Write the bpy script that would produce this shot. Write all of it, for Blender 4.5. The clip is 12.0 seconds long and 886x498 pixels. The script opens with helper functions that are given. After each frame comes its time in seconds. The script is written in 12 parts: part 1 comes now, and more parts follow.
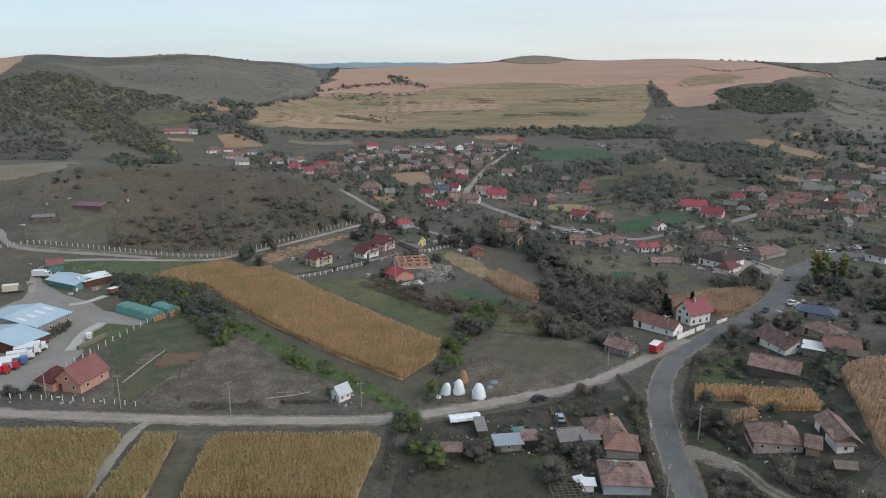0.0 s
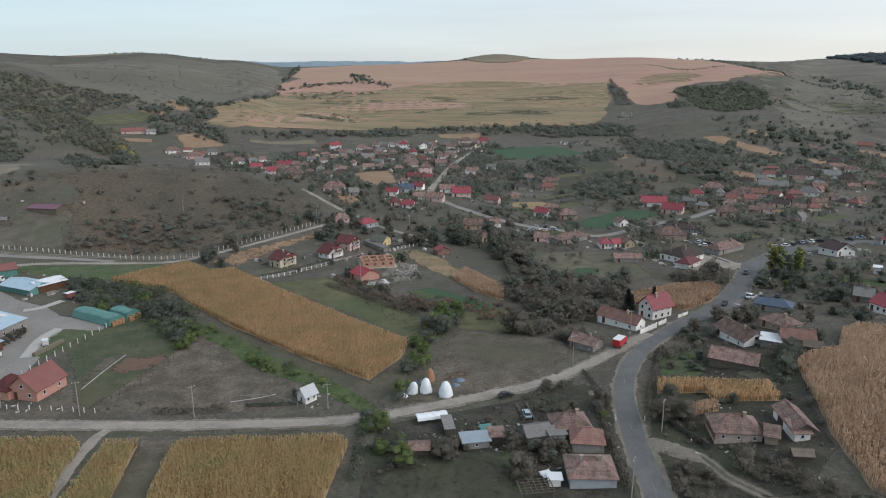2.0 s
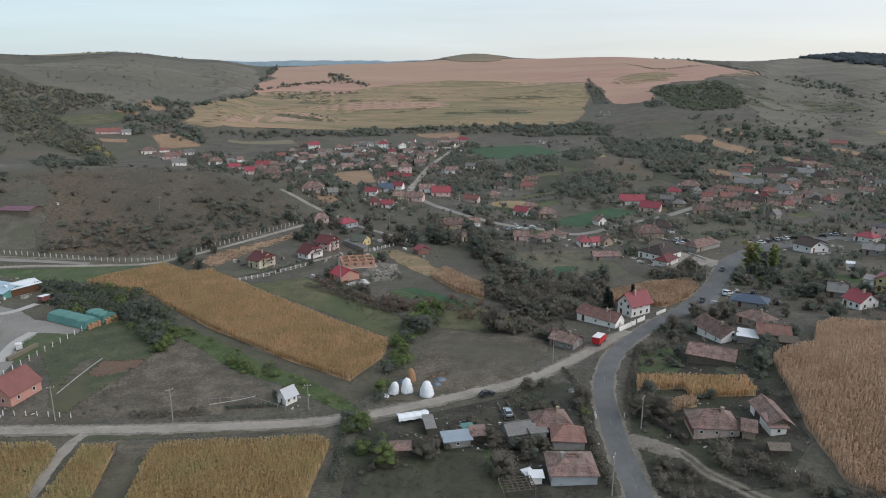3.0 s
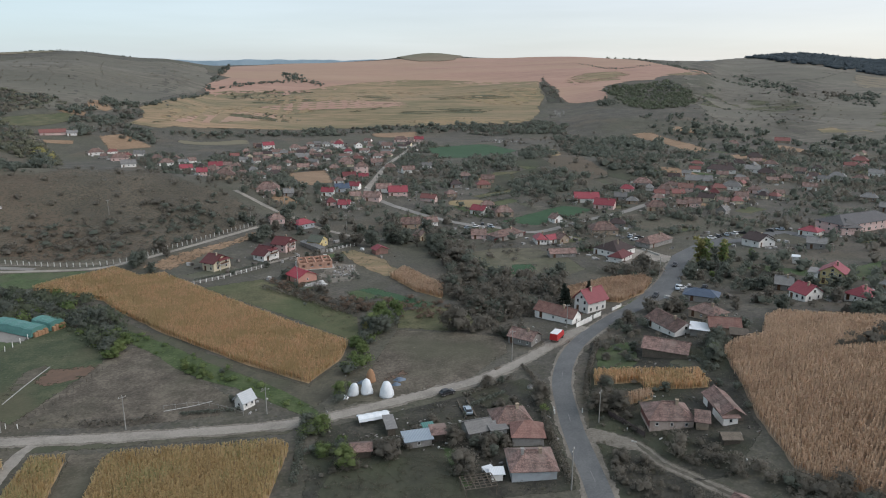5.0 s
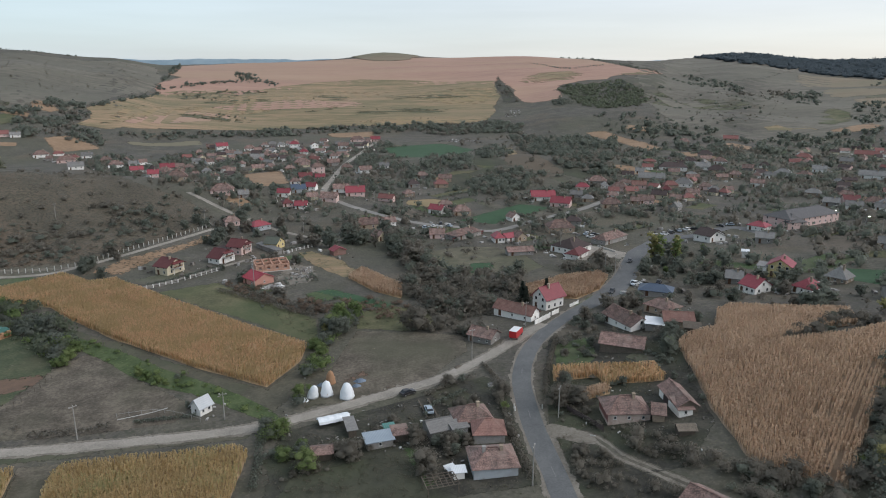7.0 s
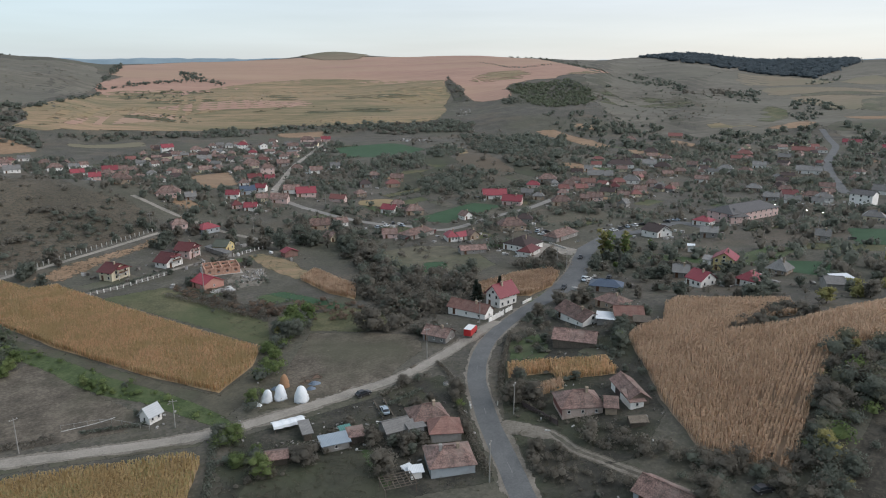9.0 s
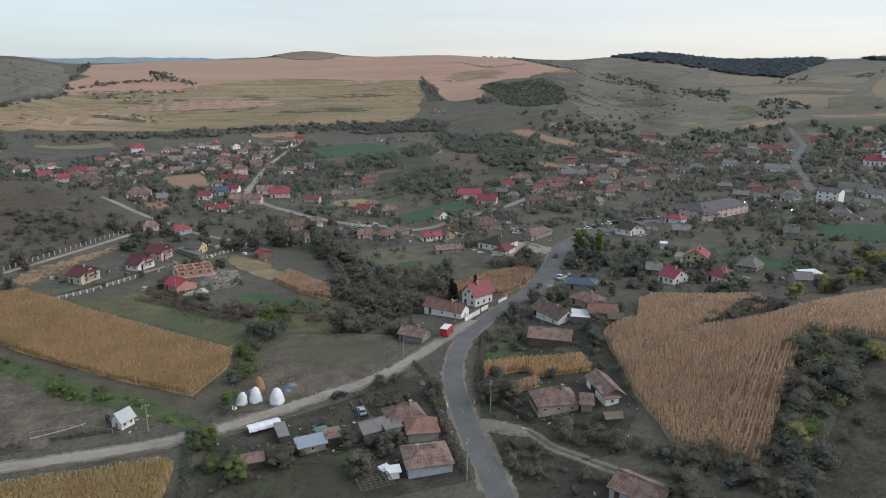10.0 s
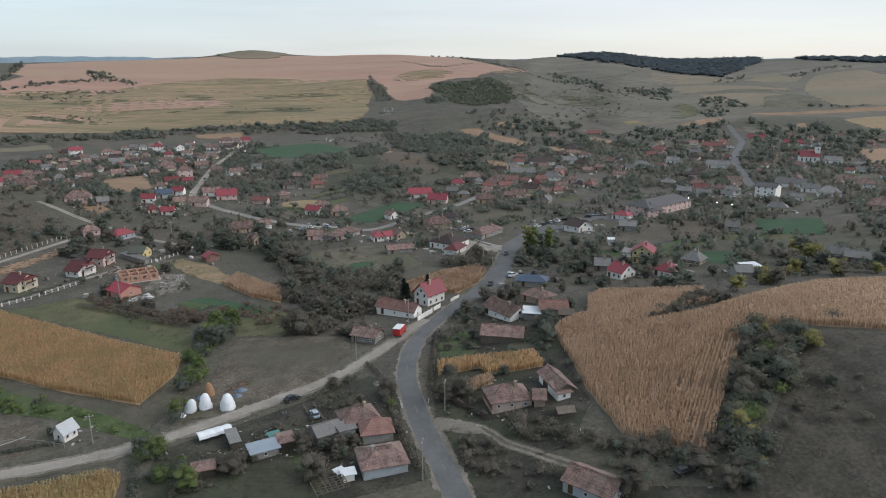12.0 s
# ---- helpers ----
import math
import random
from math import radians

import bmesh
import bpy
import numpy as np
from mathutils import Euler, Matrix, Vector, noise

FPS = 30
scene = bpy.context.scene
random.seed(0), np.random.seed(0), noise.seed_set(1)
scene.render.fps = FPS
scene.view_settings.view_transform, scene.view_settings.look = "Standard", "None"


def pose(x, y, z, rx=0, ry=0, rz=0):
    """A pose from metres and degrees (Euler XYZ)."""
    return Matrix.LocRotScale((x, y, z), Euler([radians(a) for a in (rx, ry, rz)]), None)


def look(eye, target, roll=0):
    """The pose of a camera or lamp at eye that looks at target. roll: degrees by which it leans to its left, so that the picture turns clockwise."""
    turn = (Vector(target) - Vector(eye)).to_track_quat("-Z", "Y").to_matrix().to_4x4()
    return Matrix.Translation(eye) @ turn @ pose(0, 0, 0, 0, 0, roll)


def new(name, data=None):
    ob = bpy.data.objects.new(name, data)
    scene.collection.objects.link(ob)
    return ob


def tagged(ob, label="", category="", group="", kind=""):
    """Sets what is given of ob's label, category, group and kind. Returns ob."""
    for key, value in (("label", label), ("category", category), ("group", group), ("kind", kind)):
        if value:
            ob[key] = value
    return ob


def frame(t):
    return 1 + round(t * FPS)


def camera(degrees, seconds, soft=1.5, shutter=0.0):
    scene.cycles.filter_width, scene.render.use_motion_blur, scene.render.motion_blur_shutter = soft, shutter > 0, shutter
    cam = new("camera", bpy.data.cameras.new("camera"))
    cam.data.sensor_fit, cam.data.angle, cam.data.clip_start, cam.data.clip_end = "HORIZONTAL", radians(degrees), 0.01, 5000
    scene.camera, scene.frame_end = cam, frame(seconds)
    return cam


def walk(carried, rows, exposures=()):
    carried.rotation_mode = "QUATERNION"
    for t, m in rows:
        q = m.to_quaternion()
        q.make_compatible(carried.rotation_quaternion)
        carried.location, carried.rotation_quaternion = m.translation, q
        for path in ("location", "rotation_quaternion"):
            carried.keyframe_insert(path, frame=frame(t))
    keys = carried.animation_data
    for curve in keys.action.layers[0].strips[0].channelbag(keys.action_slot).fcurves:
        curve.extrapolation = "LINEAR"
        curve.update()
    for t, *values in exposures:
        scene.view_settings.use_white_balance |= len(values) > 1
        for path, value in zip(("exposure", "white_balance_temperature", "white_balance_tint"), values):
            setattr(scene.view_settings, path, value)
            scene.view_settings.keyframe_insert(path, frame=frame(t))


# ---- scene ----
# ---- the camera: a drone that hovers 80 m above the valley floor and turns to its right ----
EYE = 80.0
cam = camera(65.24, 12.0, soft=1.05)
TURNS = [
    (0, -0.000, -14.247, -0.080),
    (0.5, -0.652, -14.270, -0.071),
    (1, -1.361, -14.299, -0.046),
    (1.5, -2.163, -14.319, -0.042),
    (2, -2.993, -14.347, -0.040),
    (2.5, -3.848, -14.373, -0.039),
    (3, -4.701, -14.392, -0.033),
    (5, -8.284, -14.438, -0.075),
    (5.5, -9.184, -14.444, -0.065),
    (6, -10.050, -14.451, -0.067),
    (6.5, -10.926, -14.455, -0.070),
    (7, -11.823, -14.466, -0.081),
    (9, -15.835, -14.514, -0.049),
    (9.5, -16.890, -14.533, -0.056),
    (10, -17.928, -14.544, -0.068),
    (10.5, -18.982, -14.542, -0.062),
    (11, -20.011, -14.560, -0.055),
    (11.5, -21.059, -14.573, -0.056),
    (12, -22.083, -14.585, -0.060),
]
walk(cam, [(t, pose(0, 0, EYE, 90 + pitch, roll, yaw)) for t, yaw, pitch, roll in TURNS])

# ---- light: a pale evening sky, thin cloud, a low weak sun far to the right ----
SUN_HEIGHT, SUN_SIDE = radians(38), radians(115)
world = bpy.data.worlds.new("sky")
scene.world = world
world.use_nodes = True
wn = world.node_tree.nodes
sky = wn.new("ShaderNodeTexSky")
sky.sky_type = "NISHITA"
sky.sun_disc = False
sky.sun_elevation, sky.sun_rotation = SUN_HEIGHT, SUN_SIDE
sky.air_density, sky.dust_density, sky.ozone_density = 1.0, 0.7, 1.6
wn["Background"].inputs["Strength"].default_value = 0.123
veil = wn.new("ShaderNodeMix")  # thin even cloud before the blue
veil.data_type = "RGBA"
veil.inputs[0].default_value = 0.74
tc, xyz = wn.new("ShaderNodeTexCoord"), wn.new("ShaderNodeSeparateXYZ")
wl = world.node_tree.links.new
wl(tc.outputs["Generated"], xyz.inputs[0])
side, low = wn.new("ShaderNodeMapRange"), wn.new("ShaderNodeMapRange")  # towards the sun; up from the horizon
side.inputs[1].default_value, side.inputs[2].default_value = -0.5, 0.6
low.inputs[1].default_value, low.inputs[2].default_value = 0.01, 0.12
wl(xyz.outputs[0], side.inputs[0]), wl(xyz.outputs[2], low.inputs[0])
streak, bed, cloud = wn.new("ShaderNodeMapping"), wn.new("ShaderNodeTexNoise"), wn.new("ShaderNodeMapRange")
streak.inputs["Scale"].default_value = (1.2, 1.2, 14.0)
bed.inputs["Scale"].default_value, bed.inputs["Detail"].default_value = 2.6, 5.0
cloud.inputs[1].default_value, cloud.inputs[2].default_value, cloud.inputs[3].default_value, cloud.inputs[4].default_value = 0.3, 0.7, 0.93, 1.07
wl(tc.outputs["Generated"], streak.inputs[0]), wl(streak.outputs[0], bed.inputs[0]), wl(bed.outputs[0], cloud.inputs[0])


def blend(a, b, factor, kind="MIX"):
    k = wn.new("ShaderNodeMix")
    k.data_type, k.blend_type = "RGBA", kind
    for at, v in ((6, a), (7, b)):
        if isinstance(v, tuple):
            k.inputs[at].default_value = (*v, 1)
        else:
            wl(v, k.inputs[at])
    if factor is not None:
        wl(factor, k.inputs[0])
    else:
        k.inputs[0].default_value = 1.0
    return k.outputs[2]


away = blend((1.72, 2.3, 3.05), (2.72, 3.2, 3.4), low.outputs[0])
sunward = blend((3.64, 3.60, 3.70), (3.54, 3.54, 3.74), low.outputs[0])
wl(blend(blend(away, sunward, side.outputs[0]), cloud.outputs[0], None, "MULTIPLY"), veil.inputs[7])
world.node_tree.links.new(sky.outputs[0], veil.inputs[6])
world.node_tree.links.new(veil.outputs[2], wn["Background"].inputs["Color"])
sun = new("sun", bpy.data.lights.new("sun", "SUN"))
sun.data.energy, sun.data.angle, sun.data.color = 1.15, radians(55), (1.0, 0.965, 0.92)
sun.matrix_world = look((300 * math.sin(SUN_SIDE), 300 * math.cos(SUN_SIDE), 300 * math.tan(SUN_HEIGHT)), (0, 0, 0))
scene.view_settings.exposure = 0.8
# ---- materials ----
def mat(name, stops, scale=1.0, fine=12.0, rough=0.9, bump=0.25, metal=0.0, vary=0.0, coords="Object", bands=None, spec=0.3, big=None, stretch=None, spread=0.32):
    """Colour from a mottle at two sizes (scale, fine: per metre), with relief; vary: change from object to object;
    bands: (axis, per metre, depth) for courses, seams or rows; big: (colour, scale, share) for wide stains."""
    m = bpy.data.materials.new(name)
    m.use_nodes = True
    t = m.node_tree
    n, link = t.nodes, t.links.new
    bs = n["Principled BSDF"]
    bs.inputs["Roughness"].default_value, bs.inputs["Metallic"].default_value = rough, metal
    bs.inputs["Specular IOR Level"].default_value = spec
    tc = n.new("ShaderNodeTexCoord")
    co = tc.outputs[coords]
    if stretch:
        mp = n.new("ShaderNodeMapping")
        mp.inputs["Scale"].default_value = stretch
        link(co, mp.inputs[0])
        co = mp.outputs[0]
    a, b = n.new("ShaderNodeTexNoise"), n.new("ShaderNodeTexNoise")
    for k, s, d in ((a, scale, 4.0), (b, fine, 3.0)):
        k.inputs["Scale"].default_value, k.inputs["Detail"].default_value = s, d
        k.inputs["Roughness"].default_value = 0.65
        link(co, k.inputs["Vector"])
    mix = n.new("ShaderNodeMix")
    mix.inputs[0].default_value = 0.45
    link(a.outputs[0], mix.inputs[2]), link(b.outputs[0], mix.inputs[3])
    ramp = n.new("ShaderNodeValToRGB")
    e = ramp.color_ramp.elements
    while len(e) < len(stops):
        e.new(0.5)
    for i, c in enumerate(stops):
        e[i].position = 0.5 - spread / 2 + spread * i / max(len(stops) - 1, 1)
        e[i].color = (*c, 1)
    link(mix.outputs[0], ramp.inputs[0])
    col, height = ramp.outputs[0], mix.outputs[0]
    if big:
        g = n.new("ShaderNodeTexNoise")
        g.inputs["Scale"].default_value, g.inputs["Detail"].default_value = big[1], 5.0
        link(co, g.inputs["Vector"])
        gr = n.new("ShaderNodeMapRange")
        gr.inputs[1].default_value, gr.inputs[2].default_value, gr.inputs[4].default_value = 0.46, 0.62, big[2]
        link(g.outputs[0], gr.inputs[0])
        mx = n.new("ShaderNodeMix")
        mx.data_type = "RGBA"
        mx.inputs[7].default_value = (*big[0], 1)
        link(gr.outputs[0], mx.inputs[0]), link(col, mx.inputs[6])
        col = mx.outputs[2]
    if bands:
        w = n.new("ShaderNodeTexWave")
        w.bands_direction, w.wave_profile = bands[0], "SAW" if bands[0] == "Z" else "SIN"
        w.inputs["Scale"].default_value, w.inputs["Distortion"].default_value = bands[1] / 3.2, 0.4
        link(co, w.inputs["Vector"])
        dk = n.new("ShaderNodeMix")
        dk.data_type, dk.blend_type = "RGBA", "MULTIPLY"
        dk.inputs[0].default_value = bands[2]
        link(col, dk.inputs[6]), link(w.outputs[0], dk.inputs[7])
        col, height = dk.outputs[2], w.outputs[0]
    if vary:
        oi, hs = n.new("ShaderNodeObjectInfo"), n.new("ShaderNodeHueSaturation")
        mr = n.new("ShaderNodeMapRange")
        mr.inputs[3].default_value, mr.inputs[4].default_value = 1 - vary, 1 + vary
        link(oi.outputs["Random"], mr.inputs[0]), link(mr.outputs[0], hs.inputs["Value"])
        link(col, hs.inputs["Color"])
        col = hs.outputs[0]
    link(col, bs.inputs["Base Color"])
    if bump:
        bp = n.new("ShaderNodeBump")
        bp.inputs["Strength"].default_value, bp.inputs["Distance"].default_value = bump, 0.1
        link(height, bp.inputs["Height"]), link(bp.outputs[0], bs.inputs["Normal"])
    return m


def leafy(name, stops, spread=0.35):
    """Leaves and stalks: each one takes its own tone from a range."""
    m = bpy.data.materials.new(name)
    m.use_nodes = True
    t = m.node_tree
    n, link = t.nodes, t.links.new
    bs = n["Principled BSDF"]
    bs.inputs["Roughness"].default_value, bs.inputs["Specular IOR Level"].default_value = 0.8, 0.15
    ge, oi = n.new("ShaderNodeNewGeometry"), n.new("ShaderNodeObjectInfo")
    tc, no = n.new("ShaderNodeTexCoord"), n.new("ShaderNodeTexNoise")
    no.inputs["Scale"].default_value = 0.12
    link(tc.outputs["Object"], no.inputs["Vector"])
    ad, a2 = n.new("ShaderNodeMath"), n.new("ShaderNodeMath")
    ad.operation = a2.operation = "MULTIPLY_ADD"
    ad.inputs[1].default_value = spread
    link(ge.outputs["Random Per Island"], ad.inputs[0]), link(no.outputs[0], ad.inputs[2])
    a2.inputs[1].default_value = 0.3
    link(oi.outputs["Random"], a2.inputs[0]), link(ad.outputs[0], a2.inputs[2])
    ramp = n.new("ShaderNodeValToRGB")
    e = ramp.color_ramp.elements
    while len(e) < len(stops):
        e.new(0.5)
    for i, c in enumerate(stops):
        e[i].position = 0.45 + (spread + 0.25) * i / max(len(stops) - 1, 1)
        e[i].color = (*c, 1)
    link(a2.outputs[0], ramp.inputs[0]), link(ramp.outputs[0], bs.inputs["Base Color"])
    tl, mx = n.new("ShaderNodeBsdfTranslucent"), n.new("ShaderNodeMixShader")
    mx.inputs[0].default_value = 0.58
    link(ramp.outputs[0], tl.inputs["Color"])
    link(bs.outputs[0], mx.inputs[1]), link(tl.outputs[0], mx.inputs[2]), link(mx.outputs[0], n["Material Output"].inputs["Surface"])
    return m


def soft_edge(m, scale=0.7):
    """Growth thins out into what lies below where the sheet's "fade" rises to 1 at its rim."""
    t = m.node_tree
    n, link = t.nodes, t.links.new
    at, no, ma, mr = n.new("ShaderNodeAttribute"), n.new("ShaderNodeTexNoise"), n.new("ShaderNodeMath"), n.new("ShaderNodeMapRange")
    at.attribute_name = "fade"
    no.inputs["Scale"].default_value, no.inputs["Detail"].default_value = scale, 6.0
    link((n["Mapping"] if "Mapping" in n else n["Texture Coordinate"]).outputs["Vector" if "Mapping" in n else "Object"], no.inputs["Vector"])
    ma.operation = "MULTIPLY_ADD"
    ma.inputs[1].default_value = -0.8
    link(at.outputs["Fac"], ma.inputs[0]), link(no.outputs[0], ma.inputs[2])
    mr.inputs[1].default_value, mr.inputs[2].default_value = -0.26, -0.14
    link(ma.outputs[0], mr.inputs[0]), link(mr.outputs[0], n["Principled BSDF"].inputs["Alpha"])


def ground_material():
    """Dry autumn grassland: olive, brown and straw in patches of many sizes."""
    m = mat("dry_grass", [(0.060, 0.056, 0.050), (0.085, 0.079, 0.069), (0.124, 0.111, 0.092)], 0.05, 0.9, bump=0.7, big=((0.088, 0.088, 0.060), 0.009, 0.7), spread=0.2)
    t = m.node_tree
    n, link = t.nodes, t.links.new
    bs = n["Principled BSDF"]
    col = bs.inputs["Base Color"].links[0].from_socket
    co = n["Texture Coordinate"].outputs["Object"]
    for scale, low, high, tone, share in ((0.055, 0.52, 0.66, (0.060, 0.058, 0.042), 0.75), (0.022, 0.53, 0.68, (0.135, 0.105, 0.078), 0.6), (0.33, 0.50, 0.70, (0.055, 0.058, 0.038), 0.6), (1.7, 0.52, 0.70, (0.17, 0.15, 0.118), 0.45), (0.8, 0.52, 0.66, (0.042, 0.042, 0.032), 0.55)):
        k, r, x = n.new("ShaderNodeTexNoise"), n.new("ShaderNodeMapRange"), n.new("ShaderNodeMix")
        k.inputs["Scale"].default_value, k.inputs["Detail"].default_value = scale, 6.0
        link(co, k.inputs["Vector"])
        r.inputs[1].default_value, r.inputs[2].default_value, r.inputs[4].default_value = low, high, share
        link(k.outputs[0], r.inputs[0])
        x.data_type = "RGBA"
        x.inputs[7].default_value = (*tone, 1)
        link(r.outputs[0], x.inputs[0]), link(col, x.inputs[6])
        col = x.outputs[2]
    link(col, bs.inputs["Base Color"])
    return m


GRASS = ground_material()
MEADOW = mat("mown_meadow", [(0.062, 0.066, 0.036), (0.098, 0.095, 0.051), (0.145, 0.13, 0.076)], 0.10, 1.3, bump=0.5, big=((0.06, 0.08, 0.035), 0.03, 0.6), spread=0.22)
DIRT = mat("bare_field", [(0.062, 0.053, 0.042), (0.10, 0.085, 0.067), (0.155, 0.132, 0.105)], 0.16, 1.4, bump=0.6, big=((0.075, 0.075, 0.05), 0.03, 0.7), spread=0.2)
GREEN = mat("green_crop", [(0.027, 0.058, 0.03), (0.036, 0.078, 0.038), (0.047, 0.092, 0.05)], 0.08, 1.0)
PLOUGH = mat("pink_plough", [(0.27, 0.172, 0.134), (0.33, 0.205, 0.158), (0.37, 0.24, 0.185)], 0.012, 0.11, big=((0.33, 0.235, 0.16), 0.005, 0.55), stretch=(0.35, 1.3, 1), spread=0.26)
YELLOW = mat("yellow_slope", [(0.128, 0.117, 0.067), (0.185, 0.152, 0.088), (0.25, 0.182, 0.112), (0.31, 0.21, 0.135)], 0.02, 0.15, big=((0.15, 0.134, 0.078), 0.01, 0.45), stretch=(0.2, 1.6, 1), spread=0.17)
STUBBLE = mat("orange_stubble", [(0.19, 0.125, 0.08), (0.24, 0.16, 0.10), (0.28, 0.19, 0.125)], 0.03, 0.3, spread=0.24)
PALE = mat("pale_stubble", [(0.15, 0.125, 0.087), (0.195, 0.158, 0.11), (0.235, 0.188, 0.13)], 0.012, 0.08, big=((0.14, 0.135, 0.09), 0.006, 0.7), stretch=(0.5, 1.4, 1))
SOIL = mat("red_soil", [(0.105, 0.072, 0.053), (0.15, 0.098, 0.07)], 0.2, 1.5)
GRAVEL = mat("gravel", [(0.19, 0.173, 0.152), (0.26, 0.237, 0.207), (0.32, 0.29, 0.257)], 0.15, 2.5, bump=0.4, spread=0.24)
YARD = mat("gravel_yard", [(0.17, 0.16, 0.15), (0.22, 0.21, 0.195), (0.26, 0.245, 0.23)], 0.08, 1.5, bump=0.3)
ASPHALT = mat("worn_asphalt", [(0.088, 0.091, 0.094), (0.113, 0.116, 0.118), (0.142, 0.144, 0.145)], 0.12, 2.5, rough=0.8, bump=0.1, spread=0.24)
CONCRETE = mat("concrete", [(0.34, 0.33, 0.31), (0.42, 0.41, 0.39)], 0.4, 4.0)
PAINT = mat("road_paint", [(0.13, 0.13, 0.13), (0.24, 0.24, 0.235)], 0.6, 6.0, bump=0)
OLD_TILE = mat("old_clay_tile", [(0.085, 0.063, 0.056), (0.20, 0.13, 0.114), (0.33, 0.215, 0.188)], 0.5, 4.0, vary=0.28, bands=("Z", 3.0, 0.16), big=((0.19, 0.155, 0.138), 0.22, 0.7), spread=0.22)
RED_TILE = mat("red_sheet_tile", [(0.215, 0.046, 0.058), (0.275, 0.062, 0.076)], 0.6, 3.0, rough=0.5, vary=0.2, bands=("Z", 2.6, 0.14))
MAROON = mat("maroon_tile", [(0.10, 0.028, 0.03), (0.135, 0.04, 0.04)], 0.6, 3.0, rough=0.55, vary=0.2, bands=("Z", 2.8, 0.14))
BRICK_RED = mat("brick_red_tile", [(0.185, 0.078, 0.07), (0.235, 0.10, 0.09)], 0.5, 3.0, rough=0.6, vary=0.1, bands=("Z", 2.8, 0.14))
ORANGE_TILE = mat("orange_tile", [(0.15, 0.085, 0.072), (0.22, 0.12, 0.102), (0.28, 0.165, 0.14)], 0.5, 4.0, vary=0.2, bands=("Z", 3, 0.14), big=((0.2, 0.14, 0.12), 0.22, 0.5), spread=0.24)
GREY_SHEET = mat("grey_sheet", [(0.15, 0.145, 0.14), (0.20, 0.195, 0.19), (0.25, 0.24, 0.23)], 0.5, 3.0, rough=0.6, vary=0.25, bands=("X", 4, 0.25))
DARK_ROOF = mat("dark_roof", [(0.06, 0.045, 0.045), (0.085, 0.065, 0.062)], 0.5, 3.0, vary=0.2, bands=("Z", 3, 0.14))
BLUE_SHEET = mat("light_blue_sheet", [(0.33, 0.45, 0.54), (0.40, 0.52, 0.61)], 0.3, 2.0, rough=0.45, bands=("X", 3, 0.12))
NAVY = mat("blue_grey_sheet", [(0.06, 0.085, 0.13), (0.085, 0.115, 0.165)], 0.4, 2.0, rough=0.5, bands=("X", 3, 0.25))
TEAL = mat("teal_sheet", [(0.085, 0.22, 0.20), (0.12, 0.27, 0.245)], 0.3, 2.0, rough=0.5, bands=("X", 2.2, 0.35))
PALE_SHEET = mat("pale_grey_sheet", [(0.40, 0.42, 0.44), (0.48, 0.50, 0.52)], 0.5, 3.0, rough=0.5, bands=("X", 3, 0.1))
STEEL_SHEET = mat("blue_grey_steel_sheet", [(0.24, 0.29, 0.34), (0.30, 0.35, 0.40)], 0.5, 3.0, rough=0.45, bands=("X", 3, 0.1))
WHITE_SHEET = mat("white_sheet", [(0.60, 0.63, 0.66), (0.70, 0.73, 0.76)], 0.4, 2.0, rough=0.5, bands=("X", 3, 0.1))
MAUVE = mat("mauve_sheet", [(0.15, 0.07, 0.10), (0.19, 0.095, 0.125)], 0.3, 2.0, rough=0.5, vary=0.1, bands=("X", 3, 0.25))
PLASTIC = mat("white_film", [(0.62, 0.66, 0.70), (0.78, 0.80, 0.82)], 1.2, 6.0, rough=0.4, bump=0.5)
PALE_POST = mat("pale_concrete_post", [(0.42, 0.41, 0.39), (0.52, 0.51, 0.48)], 0.5, 4.0)
WHITE = mat("white_render", [(0.66, 0.64, 0.61), (0.77, 0.755, 0.73)], 0.5, 4.0, vary=0.12)
CREAM = mat("cream_render", [(0.50, 0.44, 0.32), (0.58, 0.52, 0.40)], 0.5, 4.0, vary=0.12)
YELLOW_WALL = mat("pale_yellow_render", [(0.52, 0.42, 0.21), (0.58, 0.48, 0.26)], 0.5, 4.0)
PINK = mat("pink_render", [(0.52, 0.38, 0.355), (0.60, 0.45, 0.42)], 0.5, 4.0, vary=0.1)
GREY_WALL = mat("grey_render", [(0.22, 0.21, 0.20), (0.30, 0.29, 0.275)], 0.5, 4.0, vary=0.2, big=((0.15, 0.13, 0.115), 0.6, 0.5))
ROSE_WALL = mat("pinkish_plaster", [(0.38, 0.31, 0.275), (0.46, 0.385, 0.345)], 0.5, 4.0, vary=0.2, big=((0.21, 0.15, 0.125), 0.6, 0.5))
TAN_WALL = mat("tan_plaster", [(0.30, 0.24, 0.18), (0.37, 0.30, 0.235)], 0.5, 4.0, vary=0.2, big=((0.2, 0.15, 0.12), 0.6, 0.5))
BLUE_WALL = mat("pale_blue_render", [(0.32, 0.35, 0.375), (0.38, 0.41, 0.435)], 0.5, 4.0, big=((0.25, 0.25, 0.25), 0.5, 0.5))
CLAY = mat("hollow_clay_block", [(0.44, 0.26, 0.19), (0.53, 0.33, 0.25)], 0.8, 5.0, bands=("Z", 5, 0.2))
BRICK = mat("pinkish_brick_render", [(0.40, 0.21, 0.17), (0.47, 0.26, 0.21)], 0.6, 5.0)
PLANK = mat("weathered_plank", [(0.10, 0.085, 0.07), (0.155, 0.13, 0.105), (0.2, 0.17, 0.14)], 0.8, 6.0, vary=0.25, bands=("X", 6, 0.4))
BROWN_WOOD = mat("brown_wood", [(0.10, 0.05, 0.03), (0.14, 0.075, 0.045)], 0.8, 6.0, bands=("X", 6, 0.3))
